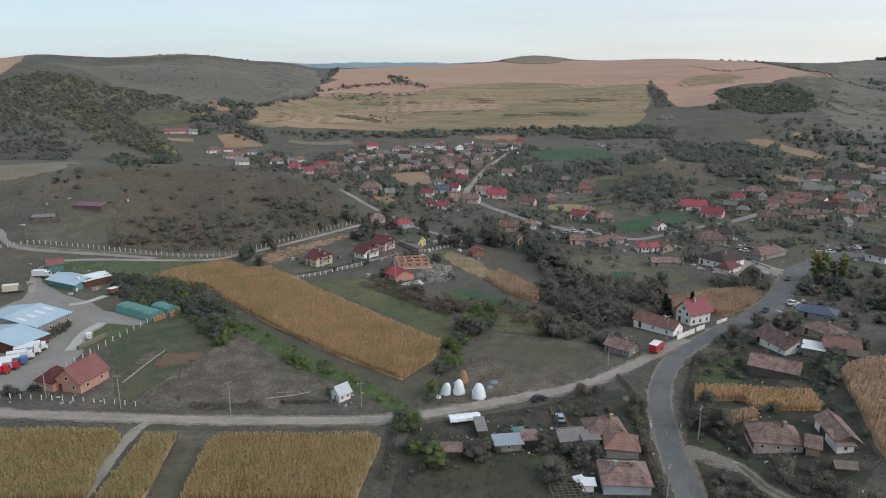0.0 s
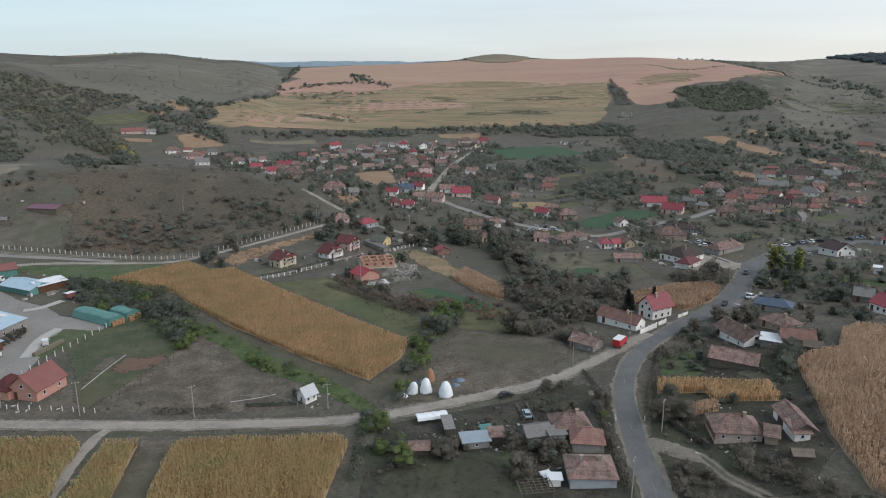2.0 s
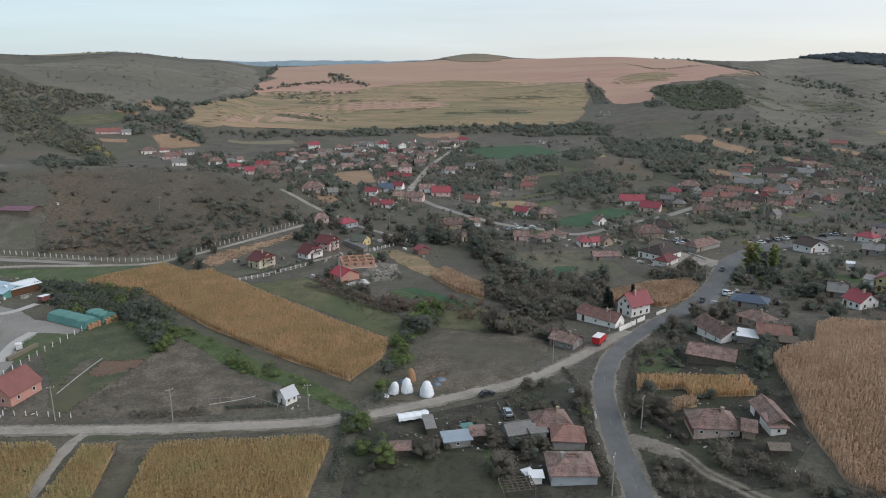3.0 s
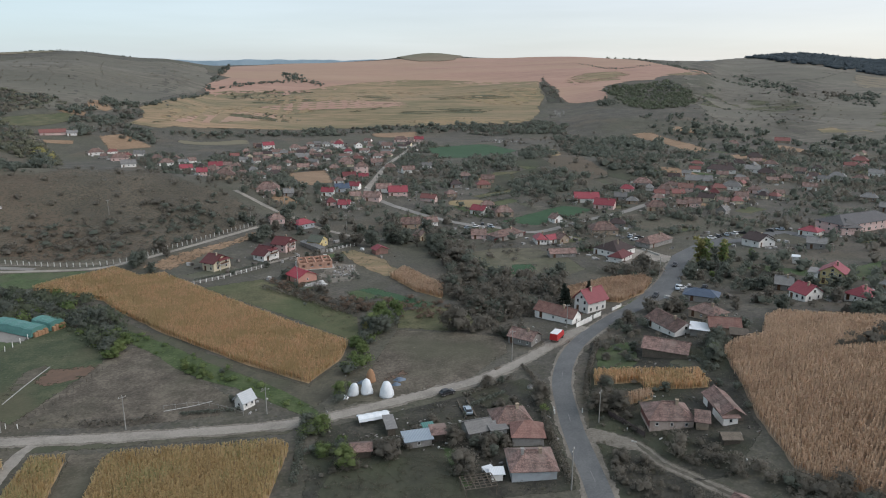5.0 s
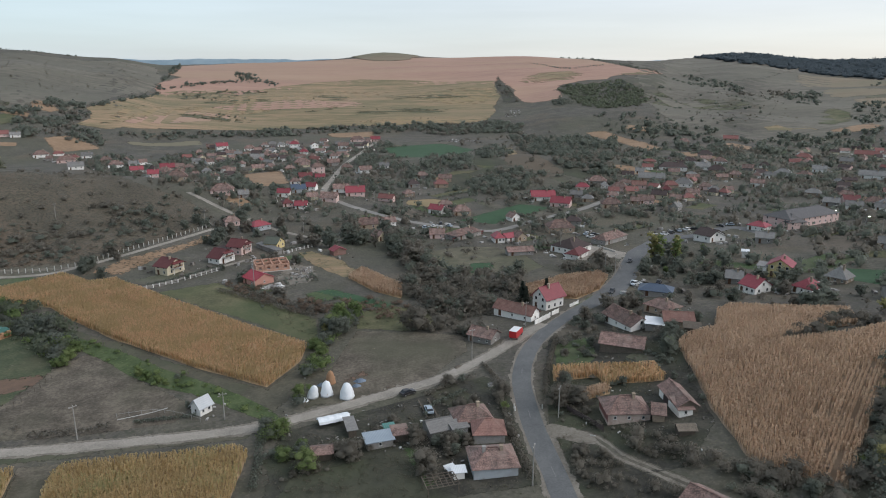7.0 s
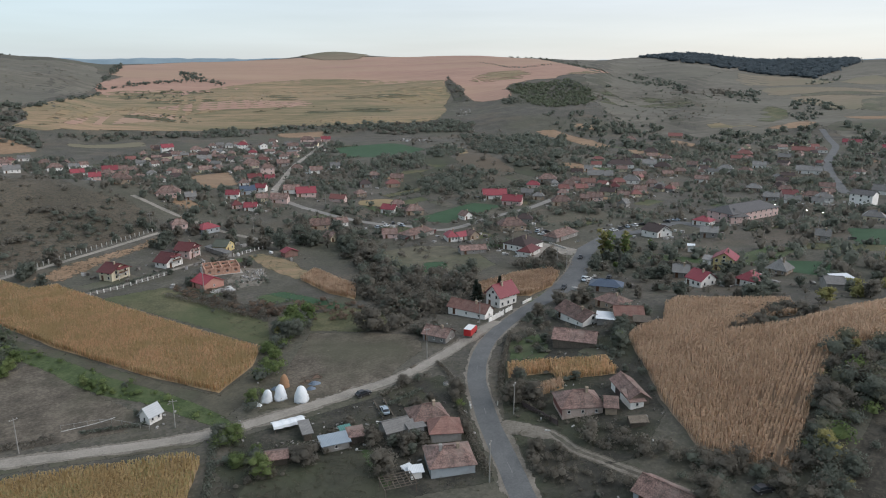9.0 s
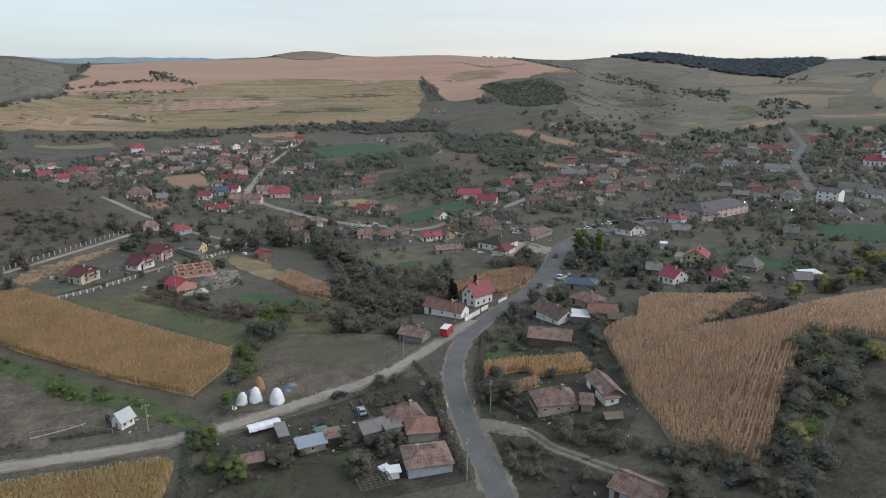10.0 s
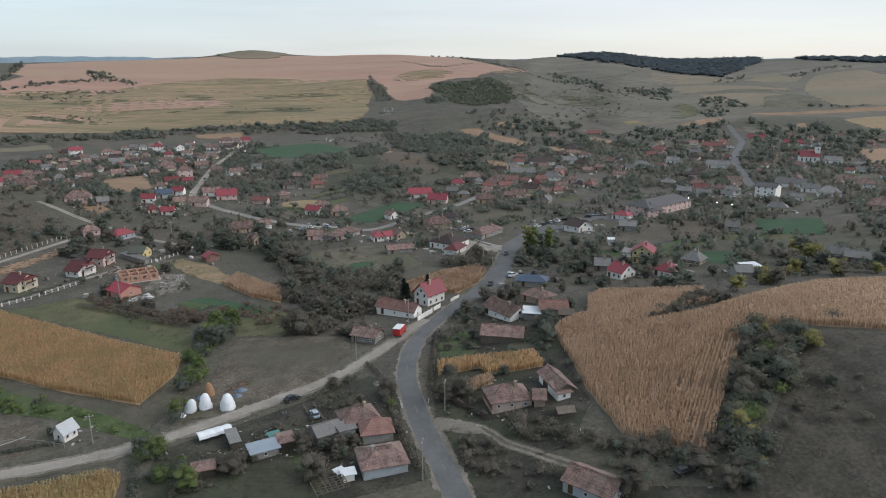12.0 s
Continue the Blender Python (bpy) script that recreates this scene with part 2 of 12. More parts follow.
GLASS = mat("window_glass", [(0.02, 0.024, 0.03), (0.035, 0.04, 0.045)], 0.5, 2.0, rough=0.12, spec=0.5, bump=0)
FRAME = mat("window_frame_paint", [(0.55, 0.54, 0.52), (0.66, 0.65, 0.63)], 1.0, 8.0, bump=0.05)
BARK = mat("bark", [(0.055, 0.045, 0.038), (0.09, 0.075, 0.062)], 1.5, 9.0)
POLE = mat("concrete_pole", [(0.24, 0.23, 0.215), (0.31, 0.30, 0.28)], 0.8, 6.0)
LEAF = leafy("green_leaves", [(0.152, 0.17, 0.144), (0.18, 0.199, 0.167), (0.213, 0.232, 0.193)])
BRIGHT_LEAF = leafy("fresh_green_leaves", [(0.115, 0.165, 0.07), (0.19, 0.25, 0.105), (0.27, 0.32, 0.14)])
YELLOW_LEAF = leafy("yellowing_leaves", [(0.22, 0.22, 0.10), (0.34, 0.325, 0.145), (0.44, 0.405, 0.19)])
BROWN_LEAF = leafy("autumn_leaves", [(0.178, 0.165, 0.14), (0.212, 0.197, 0.167), (0.25, 0.23, 0.195)])
WOOD_LEAF = leafy("far_wood_leaves", [(0.145, 0.168, 0.118), (0.176, 0.20, 0.14), (0.21, 0.232, 0.163)])
FIR = leafy("dark_needles", [(0.045, 0.060, 0.050), (0.065, 0.08, 0.066), (0.085, 0.10, 0.08)])
# forest green lightened and blued: the haze of distance is in the colour
FAR_FOREST = leafy("far_forest_hazed", [(0.085, 0.112, 0.132), (0.103, 0.13, 0.15), (0.12, 0.148, 0.166)])
# blue-grey of distance haze, put into the hills' base colour
FAR_HAZE = mat("far_hazy_hills", [(0.18, 0.25, 0.30), (0.25, 0.32, 0.37)], 0.004, 0.02, bump=0)
CORN = leafy("dry_maize", [(0.46, 0.345, 0.19), (0.60, 0.455, 0.25), (0.70, 0.545, 0.315), (0.49, 0.45, 0.24)], 0.45)
CORN_TAN = leafy("tan_maize", [(0.52, 0.34, 0.205), (0.70, 0.475, 0.29), (0.80, 0.56, 0.36), (0.58, 0.44, 0.25)], 0.45)
CORN_RED = leafy("ripe_orange_maize", [(0.41, 0.288, 0.205), (0.57, 0.415, 0.30), (0.67, 0.505, 0.37)], 0.45)
DARK_SOIL = mat("dark_field_soil", [(0.23, 0.17, 0.122), (0.30, 0.225, 0.16)], 0.3, 2.0)
CORN_SOIL = mat("soil_under_maize", [(0.30, 0.215, 0.13), (0.38, 0.28, 0.17)], 0.3, 2.0)
DITCH = mat("lush_ditch_weeds", [(0.038, 0.055, 0.021), (0.058, 0.084, 0.032), (0.09, 0.11, 0.05)], 0.2, 1.4, bump=0.6, spread=0.22)
WEEDS = mat("lush_weeds", [(0.044, 0.066, 0.028), (0.06, 0.09, 0.038), (0.09, 0.115, 0.055)], 0.15, 1.2, bump=0.6, big=((0.09, 0.088, 0.058), 0.08, 0.5), spread=0.22)
DARK_GRASS = mat("dark_verge_grass", [(0.060, 0.056, 0.042), (0.080, 0.075, 0.055), (0.105, 0.095, 0.07)], 0.12, 1.2, bump=0.6, big=((0.065, 0.075, 0.045), 0.05, 0.7), spread=0.2)
PASTURE = mat("grazed_pasture", [(0.030, 0.028, 0.023), (0.052, 0.047, 0.038), (0.085, 0.075, 0.060)], 0.13, 1.2, bump=0.8, big=((0.050, 0.055, 0.036), 0.03, 0.85), spread=0.2)
PALE_GRASS = mat("pale_trodden_grass", [(0.13, 0.115, 0.088), (0.165, 0.147, 0.112), (0.20, 0.175, 0.135)], 0.05, 0.8, big=((0.12, 0.11, 0.08), 0.03, 0.6), spread=0.24)
RED_PAINT = mat("red_vehicle_paint", [(0.42, 0.02, 0.025), (0.46, 0.025, 0.03)], 0.5, 3.0, rough=0.35, bump=0, spec=0.5)
BLACK_PAINT = mat("black_vehicle_paint", [(0.02, 0.02, 0.024), (0.03, 0.03, 0.034)], 0.5, 3.0, rough=0.3, bump=0, spec=0.5)
WHITE_PAINT = mat("white_vehicle_paint", [(0.62, 0.63, 0.64), (0.68, 0.69, 0.70)], 0.5, 3.0, rough=0.35, bump=0, spec=0.5)
SILVER = mat("silver_blue_paint", [(0.30, 0.36, 0.42), (0.34, 0.40, 0.46)], 0.5, 3.0, rough=0.35, bump=0, spec=0.5)
BLUE_PAINT = mat("blue_vehicle_paint", [(0.06, 0.14, 0.32), (0.075, 0.16, 0.36)], 0.5, 3.0, rough=0.35, bump=0, spec=0.5)
BLUE_TARP = mat("faded_blue_tarpaulin", [(0.10, 0.14, 0.20), (0.17, 0.21, 0.26)], 0.8, 4.0, rough=0.5, bump=0.5)
RUBBER = mat("tyre_rubber", [(0.025, 0.025, 0.025), (0.04, 0.04, 0.04)], 2.0, 10.0)
HAY = mat("old_hay", [(0.26, 0.15, 0.085), (0.34, 0.205, 0.125)], 1.0, 6.0, bump=0.8)
LAMP_GLASS = mat("lamp_light", [(0.8, 0.8, 0.8), (0.9, 0.9, 0.9)], bump=0)
LAMP_GLASS.node_tree.nodes["Principled BSDF"].inputs["Emission Color"].default_value = (1.0, 0.95, 0.85, 1)
LAMP_GLASS.node_tree.nodes["Principled BSDF"].inputs["Emission Strength"].default_value = 12.0
STRAW = leafy("dry_grass_blades", [(0.10, 0.09, 0.068), (0.145, 0.128, 0.095), (0.20, 0.175, 0.128)], 0.45)
GRASS_BLADE = leafy("green_grass_blades", [(0.072, 0.076, 0.05), (0.10, 0.107, 0.068), (0.135, 0.14, 0.088)], 0.45)
SHOULDER = mat("dusty_road_shoulder", [(0.125, 0.112, 0.094), (0.175, 0.157, 0.132), (0.225, 0.203, 0.172)], 0.2, 2.0, spread=0.22)
SLATE = mat("dark_grey_slate", [(0.085, 0.082, 0.085), (0.11, 0.107, 0.108)], 0.4, 3.0, rough=0.6, bands=("Z", 3, 0.14))
MOUND = mat("brown_mound_grass", [(0.068, 0.060, 0.045), (0.090, 0.077, 0.057), (0.115, 0.095, 0.07)], 0.04, 0.8, bump=0.7, big=((0.108, 0.08, 0.057), 0.012, 0.8), spread=0.2)
TRODDEN = mat("trodden_garden", [(0.075, 0.068, 0.055), (0.10, 0.09, 0.072), (0.13, 0.118, 0.095)], 0.15, 1.3, bump=0.6, big=((0.075, 0.085, 0.05), 0.08, 0.6), spread=0.18)
LOW_GRASS = mat("dim_garden_grass", [(0.030, 0.029, 0.024), (0.048, 0.046, 0.038), (0.078, 0.072, 0.058)], 0.14, 1.3, bump=0.7, big=((0.05, 0.058, 0.034), 0.05, 0.7), spread=0.2)
LOW_MEADOW = mat("dim_mown_grass", [(0.042, 0.044, 0.031), (0.058, 0.058, 0.041), (0.08, 0.077, 0.055)], 0.12, 1.2, bump=0.4, big=((0.05, 0.062, 0.034), 0.06, 0.5), spread=0.22)
CLUTTER = mat("yard_clutter", [(0.06, 0.055, 0.05), (0.14, 0.125, 0.11), (0.36, 0.35, 0.34), (0.62, 0.62, 0.61)], 0.05, 0.3, bump=0.2, spread=0.2)
STREAK = mat("weedy_streak", [(0.05, 0.056, 0.034), (0.075, 0.08, 0.046), (0.11, 0.105, 0.06)], 0.03, 0.2, stretch=(0.3, 1.5, 1))
GOLD = mat("golden_dry_grass", [(0.20, 0.152, 0.09), (0.26, 0.185, 0.11), (0.31, 0.215, 0.135)], 0.02, 0.12, big=((0.2, 0.17, 0.085), 0.015, 0.6), stretch=(0.3, 1.5, 1))
FAR_PASTURE = mat("far_dry_pasture", [(0.092, 0.085, 0.069), (0.127, 0.117, 0.095), (0.174, 0.159, 0.128)], 0.012, 0.11, bump=0.6, big=((0.10, 0.097, 0.076), 0.006, 0.7), stretch=(0.5, 1.5, 1), spread=0.2)
UNDERBRUSH = mat("dry_underbrush", [(0.075, 0.070, 0.051), (0.105, 0.098, 0.07), (0.145, 0.132, 0.092)], 0.03, 0.25, bump=0.8, big=((0.085, 0.092, 0.055), 0.02, 0.7), spread=0.2)
LAWN = mat("rough_lawn", [(0.040, 0.054, 0.029), (0.060, 0.073, 0.040), (0.092, 0.096, 0.056)], 0.13, 1.3, bump=0.6, big=((0.095, 0.085, 0.055), 0.05, 0.6), spread=0.22)
CRIMSON = mat("bright_red_sheet", [(0.27, 0.03, 0.045), (0.33, 0.042, 0.058)], 0.5, 3.0, rough=0.45, bands=("Z", 2.6, 0.14))
MOSS_ROOF = mat("grey_green_roof", [(0.085, 0.095, 0.08), (0.12, 0.13, 0.105)], 0.5, 3.0, bands=("Z", 3, 0.14))
OLIVE_LEAF = leafy("olive_leaves", [(0.17, 0.178, 0.132), (0.205, 0.21, 0.156), (0.245, 0.246, 0.18)])
WEED_LEAF = leafy("low_weed_leaves", [(0.072, 0.076, 0.055), (0.105, 0.108, 0.075), (0.15, 0.146, 0.102)], 0.45)
DRY_WEED = leafy("dry_weed_stalks", [(0.095, 0.085, 0.07), (0.14, 0.126, 0.102), (0.20, 0.178, 0.142)], 0.45)
BRAMBLE = leafy("reddish_brown_brambles", [(0.15, 0.115, 0.09), (0.21, 0.155, 0.12), (0.26, 0.20, 0.15)])
for m in (MEADOW, DIRT, GREEN, STUBBLE, SOIL, GRAVEL, SHOULDER, WEEDS, DARK_GRASS, PASTURE, PALE_GRASS, MOUND, TRODDEN, LOW_GRASS, LOW_MEADOW, LAWN):
    soft_edge(m)
soft_edge(DITCH)
for m in (YELLOW, PALE, PLOUGH, STREAK, GOLD, FAR_PASTURE, UNDERBRUSH):
    soft_edge(m, 0.06)
# ---- the ground: one sheet out to the horizon ----
# az (deg, right of +y), foot of the far slope, its crest distance, crest elevation angle seen from the eye
FAR = [(-75, 620, 1500, 1.0), (-32, 600, 1500, 0.98), (-29.5, 620, 1500, 1.22), (-25.4, 640, 1550, 1.02), (-19.6, 660, 1600, 1.37),
       (-13.5, 700, 1700, 0.86), (-9, 760, 1800, 0.34), (-3, 820, 1900, 0.54), (4, 840, 2000, 0.82), (11.8, 850, 2000, 0.98),
       (18, 860, 2000, 1.11), (22, 800, 1950, 0.92), (27.8, 760, 1900, 0.72), (31, 760, 2400, 0.95), (34, 760, 2500, 1.12),
       (40, 800, 2700, 0.6), (50, 800, 2700, 0.76), (90, 760, 2500, 0.6)]
# hills: x, y, half-length across, half-length along, turn, height
HILLS = [(-185, 400, 150, 62, 18, 25), (-330, 470, 130, 90, 30, 20), (185, 560, 120, 60, -10, 9),
         (152, 100, 58, 70, 20, 15), (330, 150, 130, 110, 0, 22), (252, 2050, 85, 140, 0, 18)]
def smooth(u):
    u = np.clip(u, 0, 1)
    return u * u * (3 - 2 * u)
def terrain(x, y):
    """Height of the ground above the valley floor."""
    x, y = np.asarray(x, float), np.asarray(y, float)
    d, az = np.hypot(x, y), np.degrees(np.arctan2(x, y))
    t = np.array(FAR)
    k = np.clip(np.searchsorted(t[:, 0], az) - 1, 0, len(t) - 2)
    u = smooth((az - t[k, 0]) / (t[k + 1, 0] - t[k, 0]))[..., None]
    foot, crest, lift = np.moveaxis(t[k, 1:] * (1 - u) + t[k + 1, 1:] * u, -1, 0)
    top = 80 + crest * np.tan(np.radians(lift))
    s = np.clip((d - foot) / (crest - foot), 0, 1)
    z = top * (0.45 * s + 0.55 * smooth(s)) * smooth(s * 6) * np.where(d > crest, 1 - 0.45 * smooth((d - crest) / 900), 1)
    ridge = 80 + 4500 * np.tan(np.radians(0.42 + 0.08 * np.sin(az * 0.33) + 0.06 * np.sin(az * 0.9 + 1)))
    z = z + np.maximum(ridge - z, 0) * smooth((d - 3300) / 1150)
    roll = np.sin(x / 97 + 1.3 * np.sin(y / 141)) * np.sin(y / 83 + np.sin(x / 120))
    z = z + roll * 4.5 * smooth((d - 650) / 500) * smooth((1750 - d) / 500) + 0.35 * roll
    for hx, hy, a, b, turn, h in HILLS:
        c, sn = np.cos(np.radians(turn)), np.sin(np.radians(turn))
        p, q = (x - hx) * c + (y - hy) * sn, -(x - hx) * sn + (y - hy) * c
        z = z + h * np.exp(-((p / a) ** 2 + (q / b) ** 2) * 0.8)
    return z


def part(name, bm, material, parent=None, label=""):
    """One mesh object from a bmesh, under a thing or under a part."""
    me = bpy.data.meshes.new(name)
    bm.to_mesh(me)
    bm.free()
    me.materials.append(material)
    ob = new(name, me)
    ob.parent = parent
    return tagged(ob, label)


def raw(name, verts, faces, material, parent=None, normals=None, smooth_faces=False):
    me = bpy.data.meshes.new(name)
    me.from_pydata(verts.tolist() if hasattr(verts, "tolist") else verts, [], faces.tolist() if hasattr(faces, "tolist") else faces)
    me.materials.append(material)
    if normals is not None:
        me.normals_split_custom_set_from_vertices(normals.tolist())
    if smooth_faces:
        me.polygons.foreach_set("use_smooth", [True] * len(me.polygons))
    ob = new(name, me)
    ob.parent = parent
    return ob


def height(x, y):
    return float(terrain(x, y))


def build_ground():
    az = np.radians(np.concatenate([np.arange(-180, -46, 4), np.arange(-46, 68, 0.55), np.arange(68, 180, 4)]))
    rad = [12.0]
    while rad[-1] < 4850:
        rad.append(rad[-1] * 1.025 + 0.3)
    rad = np.array(rad)
    a, r = np.meshgrid(az, rad)
    x, y = r * np.sin(a), r * np.cos(a)
    v = np.stack([x, y, terrain(x, y)], -1).reshape(-1, 3)
    na, nr = len(az), len(rad)
    i, j = np.meshgrid(np.arange(nr - 1), np.arange(na), indexing="ij")
    k = (j + 1) % na
    f = np.stack([i * na + j, (i + 1) * na + j, (i + 1) * na + k, i * na + k], -1).reshape(-1, 4)
    v = np.vstack([v, [[0, 0, height(0, 0)]]])
    cap = [[len(v) - 1, (n + 1) % na, n] for n in range(na)]
    ob = raw("ground", v, f[:, ::-1].tolist() + cap, GRASS)
    for p in ob.data.polygons:
        p.use_smooth = True
    return tagged(ob, "dry olive and brown grassland rolling up to hills", "ground", kind="structure")


build_ground()


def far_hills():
    """Wooded hills at the edge of sight, with distance haze painted into their colour."""
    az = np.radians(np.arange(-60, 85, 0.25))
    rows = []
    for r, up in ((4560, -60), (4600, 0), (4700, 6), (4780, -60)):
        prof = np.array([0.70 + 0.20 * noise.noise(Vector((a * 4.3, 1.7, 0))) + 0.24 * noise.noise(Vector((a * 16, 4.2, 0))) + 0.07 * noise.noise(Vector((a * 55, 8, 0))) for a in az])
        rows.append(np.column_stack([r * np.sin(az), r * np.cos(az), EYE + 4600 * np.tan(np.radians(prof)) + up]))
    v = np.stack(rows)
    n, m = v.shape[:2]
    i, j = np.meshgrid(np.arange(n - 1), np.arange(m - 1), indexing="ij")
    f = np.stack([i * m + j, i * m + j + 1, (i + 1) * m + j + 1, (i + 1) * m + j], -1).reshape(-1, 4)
    tagged(raw("backdrop", v.reshape(-1, 3), f, FAR_HAZE), "distant wooded hills on the horizon, blue-grey haze in their colour", "hills", kind="structure")


far_hills()


from mathutils.geometry import delaunay_2d_cdt


def inside(poly, x, y):
    """Which of the points lie in the polygon."""
    x, y = np.asarray(x, float), np.asarray(y, float)
    hit = np.zeros(x.shape, bool)
    for (x0, y0), (x1, y1) in zip(poly, poly[1:] + poly[:1]):
        cut = (y0 > y) != (y1 > y)
        hit ^= cut & (x < (x1 - x0) * (y - y0) / (y1 - y0 + 1e-12) + x0)
    return hit


def ragged(poly, amount):
    """The outline with its edges cut up and shaken a little."""
    out = []
    for (x0, y0), (x1, y1) in zip(poly, poly[1:] + poly[:1]):
        n = max(1, int(math.hypot(x1 - x0, y1 - y0) / (amount * 5 + 1)))
        for k in range(n):
            u = k / n
            x, y = x0 + (x1 - x0) * u, y0 + (y1 - y0) * u
            w = noise.noise_vector(Vector((x / (amount * 7 + 2), y / (amount * 7 + 2), 0.5)))
            out.append((x + w.x * amount, y + w.y * amount))
    return out


def lift(x, y, level=0):
    d = np.hypot(x, y)
    return terrain(x, y) + 0.012 + 0.00013 * d + 7e-8 * d * d + level * (0.008 + 0.00005 * d)


def fading(ob, values):
    """Marks the rim of a sheet, where its growth thins out."""
    ob.data.attributes.new("fade", "FLOAT", "POINT").data.foreach_set("value", values)
    return ob


def sheet(name, poly, material, level=0, amount=0.5, core=0.0):
    """A piece of land with an outline of its own, laid on the ground."""
    edge = ragged(poly, amount)
    xs, ys = np.array(edge).T
    d = math.hypot(xs.mean(), ys.mean())
    step = max(2.5, min(d * 0.016, (xs.max() - xs.min() + ys.max() - ys.min()) / 8))
    gx, gy = np.meshgrid(np.arange(xs.min(), xs.max(), step), np.arange(ys.min(), ys.max(), step))
    keep = inside(edge, gx, gy)
    pts = [Vector(p) for p in edge] + [Vector(p) for p in zip(gx[keep], gy[keep])]
    n = len(edge)
    vs, _, fs, *_ = delaunay_2d_cdt(pts, [], [list(range(n))], 1, 0.01)
    v = np.array([(p.x, p.y) for p in vs])
    z = lift(v[:, 0], v[:, 1], level)
    rim = {(round(x, 2), round(y, 2)) for x, y in edge}
    return fading(raw(name, np.column_stack([v, z]), [list(f) for f in fs], material, smooth_faces=True), [1.0 if (round(x, 2), round(y, 2)) in rim else core for x, y in v])


LINES, OPEN, BUILT, HARD = [], [], [], []


def field(name, poly, material, label, level=0, amount=0.5, category="field", core=0.0):
    if material not in (MOUND, PASTURE, DARK_GRASS, WEEDS, LOW_GRASS, FAR_PASTURE, UNDERBRUSH, DITCH):
        (HARD if material is YARD else OPEN).append(poly)
    return tagged(sheet(name, poly, material, level, amount, core), label, category, kind="structure")


def spline(pts, step=2.0):
    """A smooth line through the points."""
    p = np.array(pts, float)
    p = np.vstack([2 * p[0] - p[1], p, 2 * p[-1] - p[-2]])
    out = []
    for k in range(1, len(p) - 2):
        n = max(2, int(np.linalg.norm(p[k + 1] - p[k]) / step))
        u = np.linspace(0, 1, n, endpoint=False)[:, None]
        out.append(0.5 * (2 * p[k] + (p[k + 1] - p[k - 1]) * u + (2 * p[k - 1] - 5 * p[k] + 4 * p[k + 1] - p[k + 2]) * u ** 2
                          + (3 * p[k] - p[k - 1] - 3 * p[k + 1] + p[k + 2]) * u ** 3))
    return np.vstack(out + [p[-2:-1]])


def ribbon(name, pts, width, material, level=1, shift=0.0, wobble=0.0, across=4):
    """A strip along a line; shift: metres to its right."""
    line = spline(pts)
    t = np.gradient(line, axis=0)
    t /= np.linalg.norm(t, axis=1)[:, None] + 1e-9
    side = np.column_stack([t[:, 1], -t[:, 0]])
    rows = []
    for k in range(across + 1):
        o = shift + width * (k / across - 0.5)
        if k in (0, across) and wobble:
            o = o + wobble * np.array([noise.noise(Vector((*q, k * 9.0)) * 0.22) for q in line])
        q = line + side * np.reshape(o, (-1, 1))
        rows.append(np.column_stack([q, lift(q[:, 0], q[:, 1], level)]))
    v = np.stack(rows, 1)
    n, m = v.shape[:2]
    i, j = np.meshgrid(np.arange(n - 1), np.arange(m - 1), indexing="ij")
    f = np.stack([i * m + j, (i + 1) * m + j, (i + 1) * m + j + 1, i * m + j + 1], -1).reshape(-1, 4)
    rim = np.zeros((n, m))
    rim[:, (0, -1)] = 1.0 if wobble else 0.0
    return fading(raw(name, v.reshape(-1, 3), f, material), rim.ravel().tolist())


def rutted(name, pts, label):
    """A dirt track: two worn ruts with grass between."""
    LINES.append((spline(pts, 4.0), 1.5))
    tagged(ribbon(name, pts, 3.6, TRODDEN, 0, wobble=0.7), label, "track", kind="structure")
    for s in (-0.8, 0.8):
        tagged(ribbon("wheel_rut", pts, 0.95, SHOULDER, 1, s, 0.5, 2), "pale worn wheel rut", "track", kind="structure")


def road(name, pts, width, material, label, level=2, wobble=0.4):
    LINES.append((spline(pts, 4.0), width / 2))
    return tagged(ribbon(name, pts, width, material, level, wobble=wobble), label, "road", kind="structure")


# ---- houses ----
def box(bm, x0, x1, y0, y1, z0, z1):
    vs = [bm.verts.new((x, y, z)) for z in (z0, z1) for x, y in ((x0, y0), (x1, y0), (x1, y1), (x0, y1))]
    for q in ((3, 2, 1, 0), (4, 5, 6, 7), (0, 1, 5, 4), (1, 2, 6, 5), (2, 3, 7, 6), (3, 0, 4, 7)):
        bm.faces.new([vs[k] for k in q])


def slab(bm, corners, thick=0.14):
    """A flat plate under the given upper corners."""
    up = [bm.verts.new(c) for c in corners]
    dn = [bm.verts.new((c[0], c[1], c[2] - thick)) for c in corners]
    bm.faces.new(up), bm.faces.new(dn[::-1])
    for k in range(len(up)):
        m = (k + 1) % len(up)
        bm.faces.new((up[k], dn[k], dn[m], up[m]))


def thing(name, x, y, rot, label, category, group="", z=None):
    ob = new(name)
    ob.matrix_basis = pose(x, y, height(x, y) if z is None else z, 0, 0, rot)
    return tagged(ob, label, category, group)


SHARED = {}


def shared_part(key, name, make, material, parent, m, label=""):
    """A part that shares its mesh with all others of the same key."""
    if key not in SHARED:
        bm = bmesh.new()
        make(bm)
        me = bpy.data.meshes.new(name)
        bm.to_mesh(me)
        bm.free()
        me.materials.append(material)
        SHARED[key] = me
    ob = new(name, SHARED[key])
    ob.parent = parent
    ob.matrix_basis = m
    return tagged(ob, label)


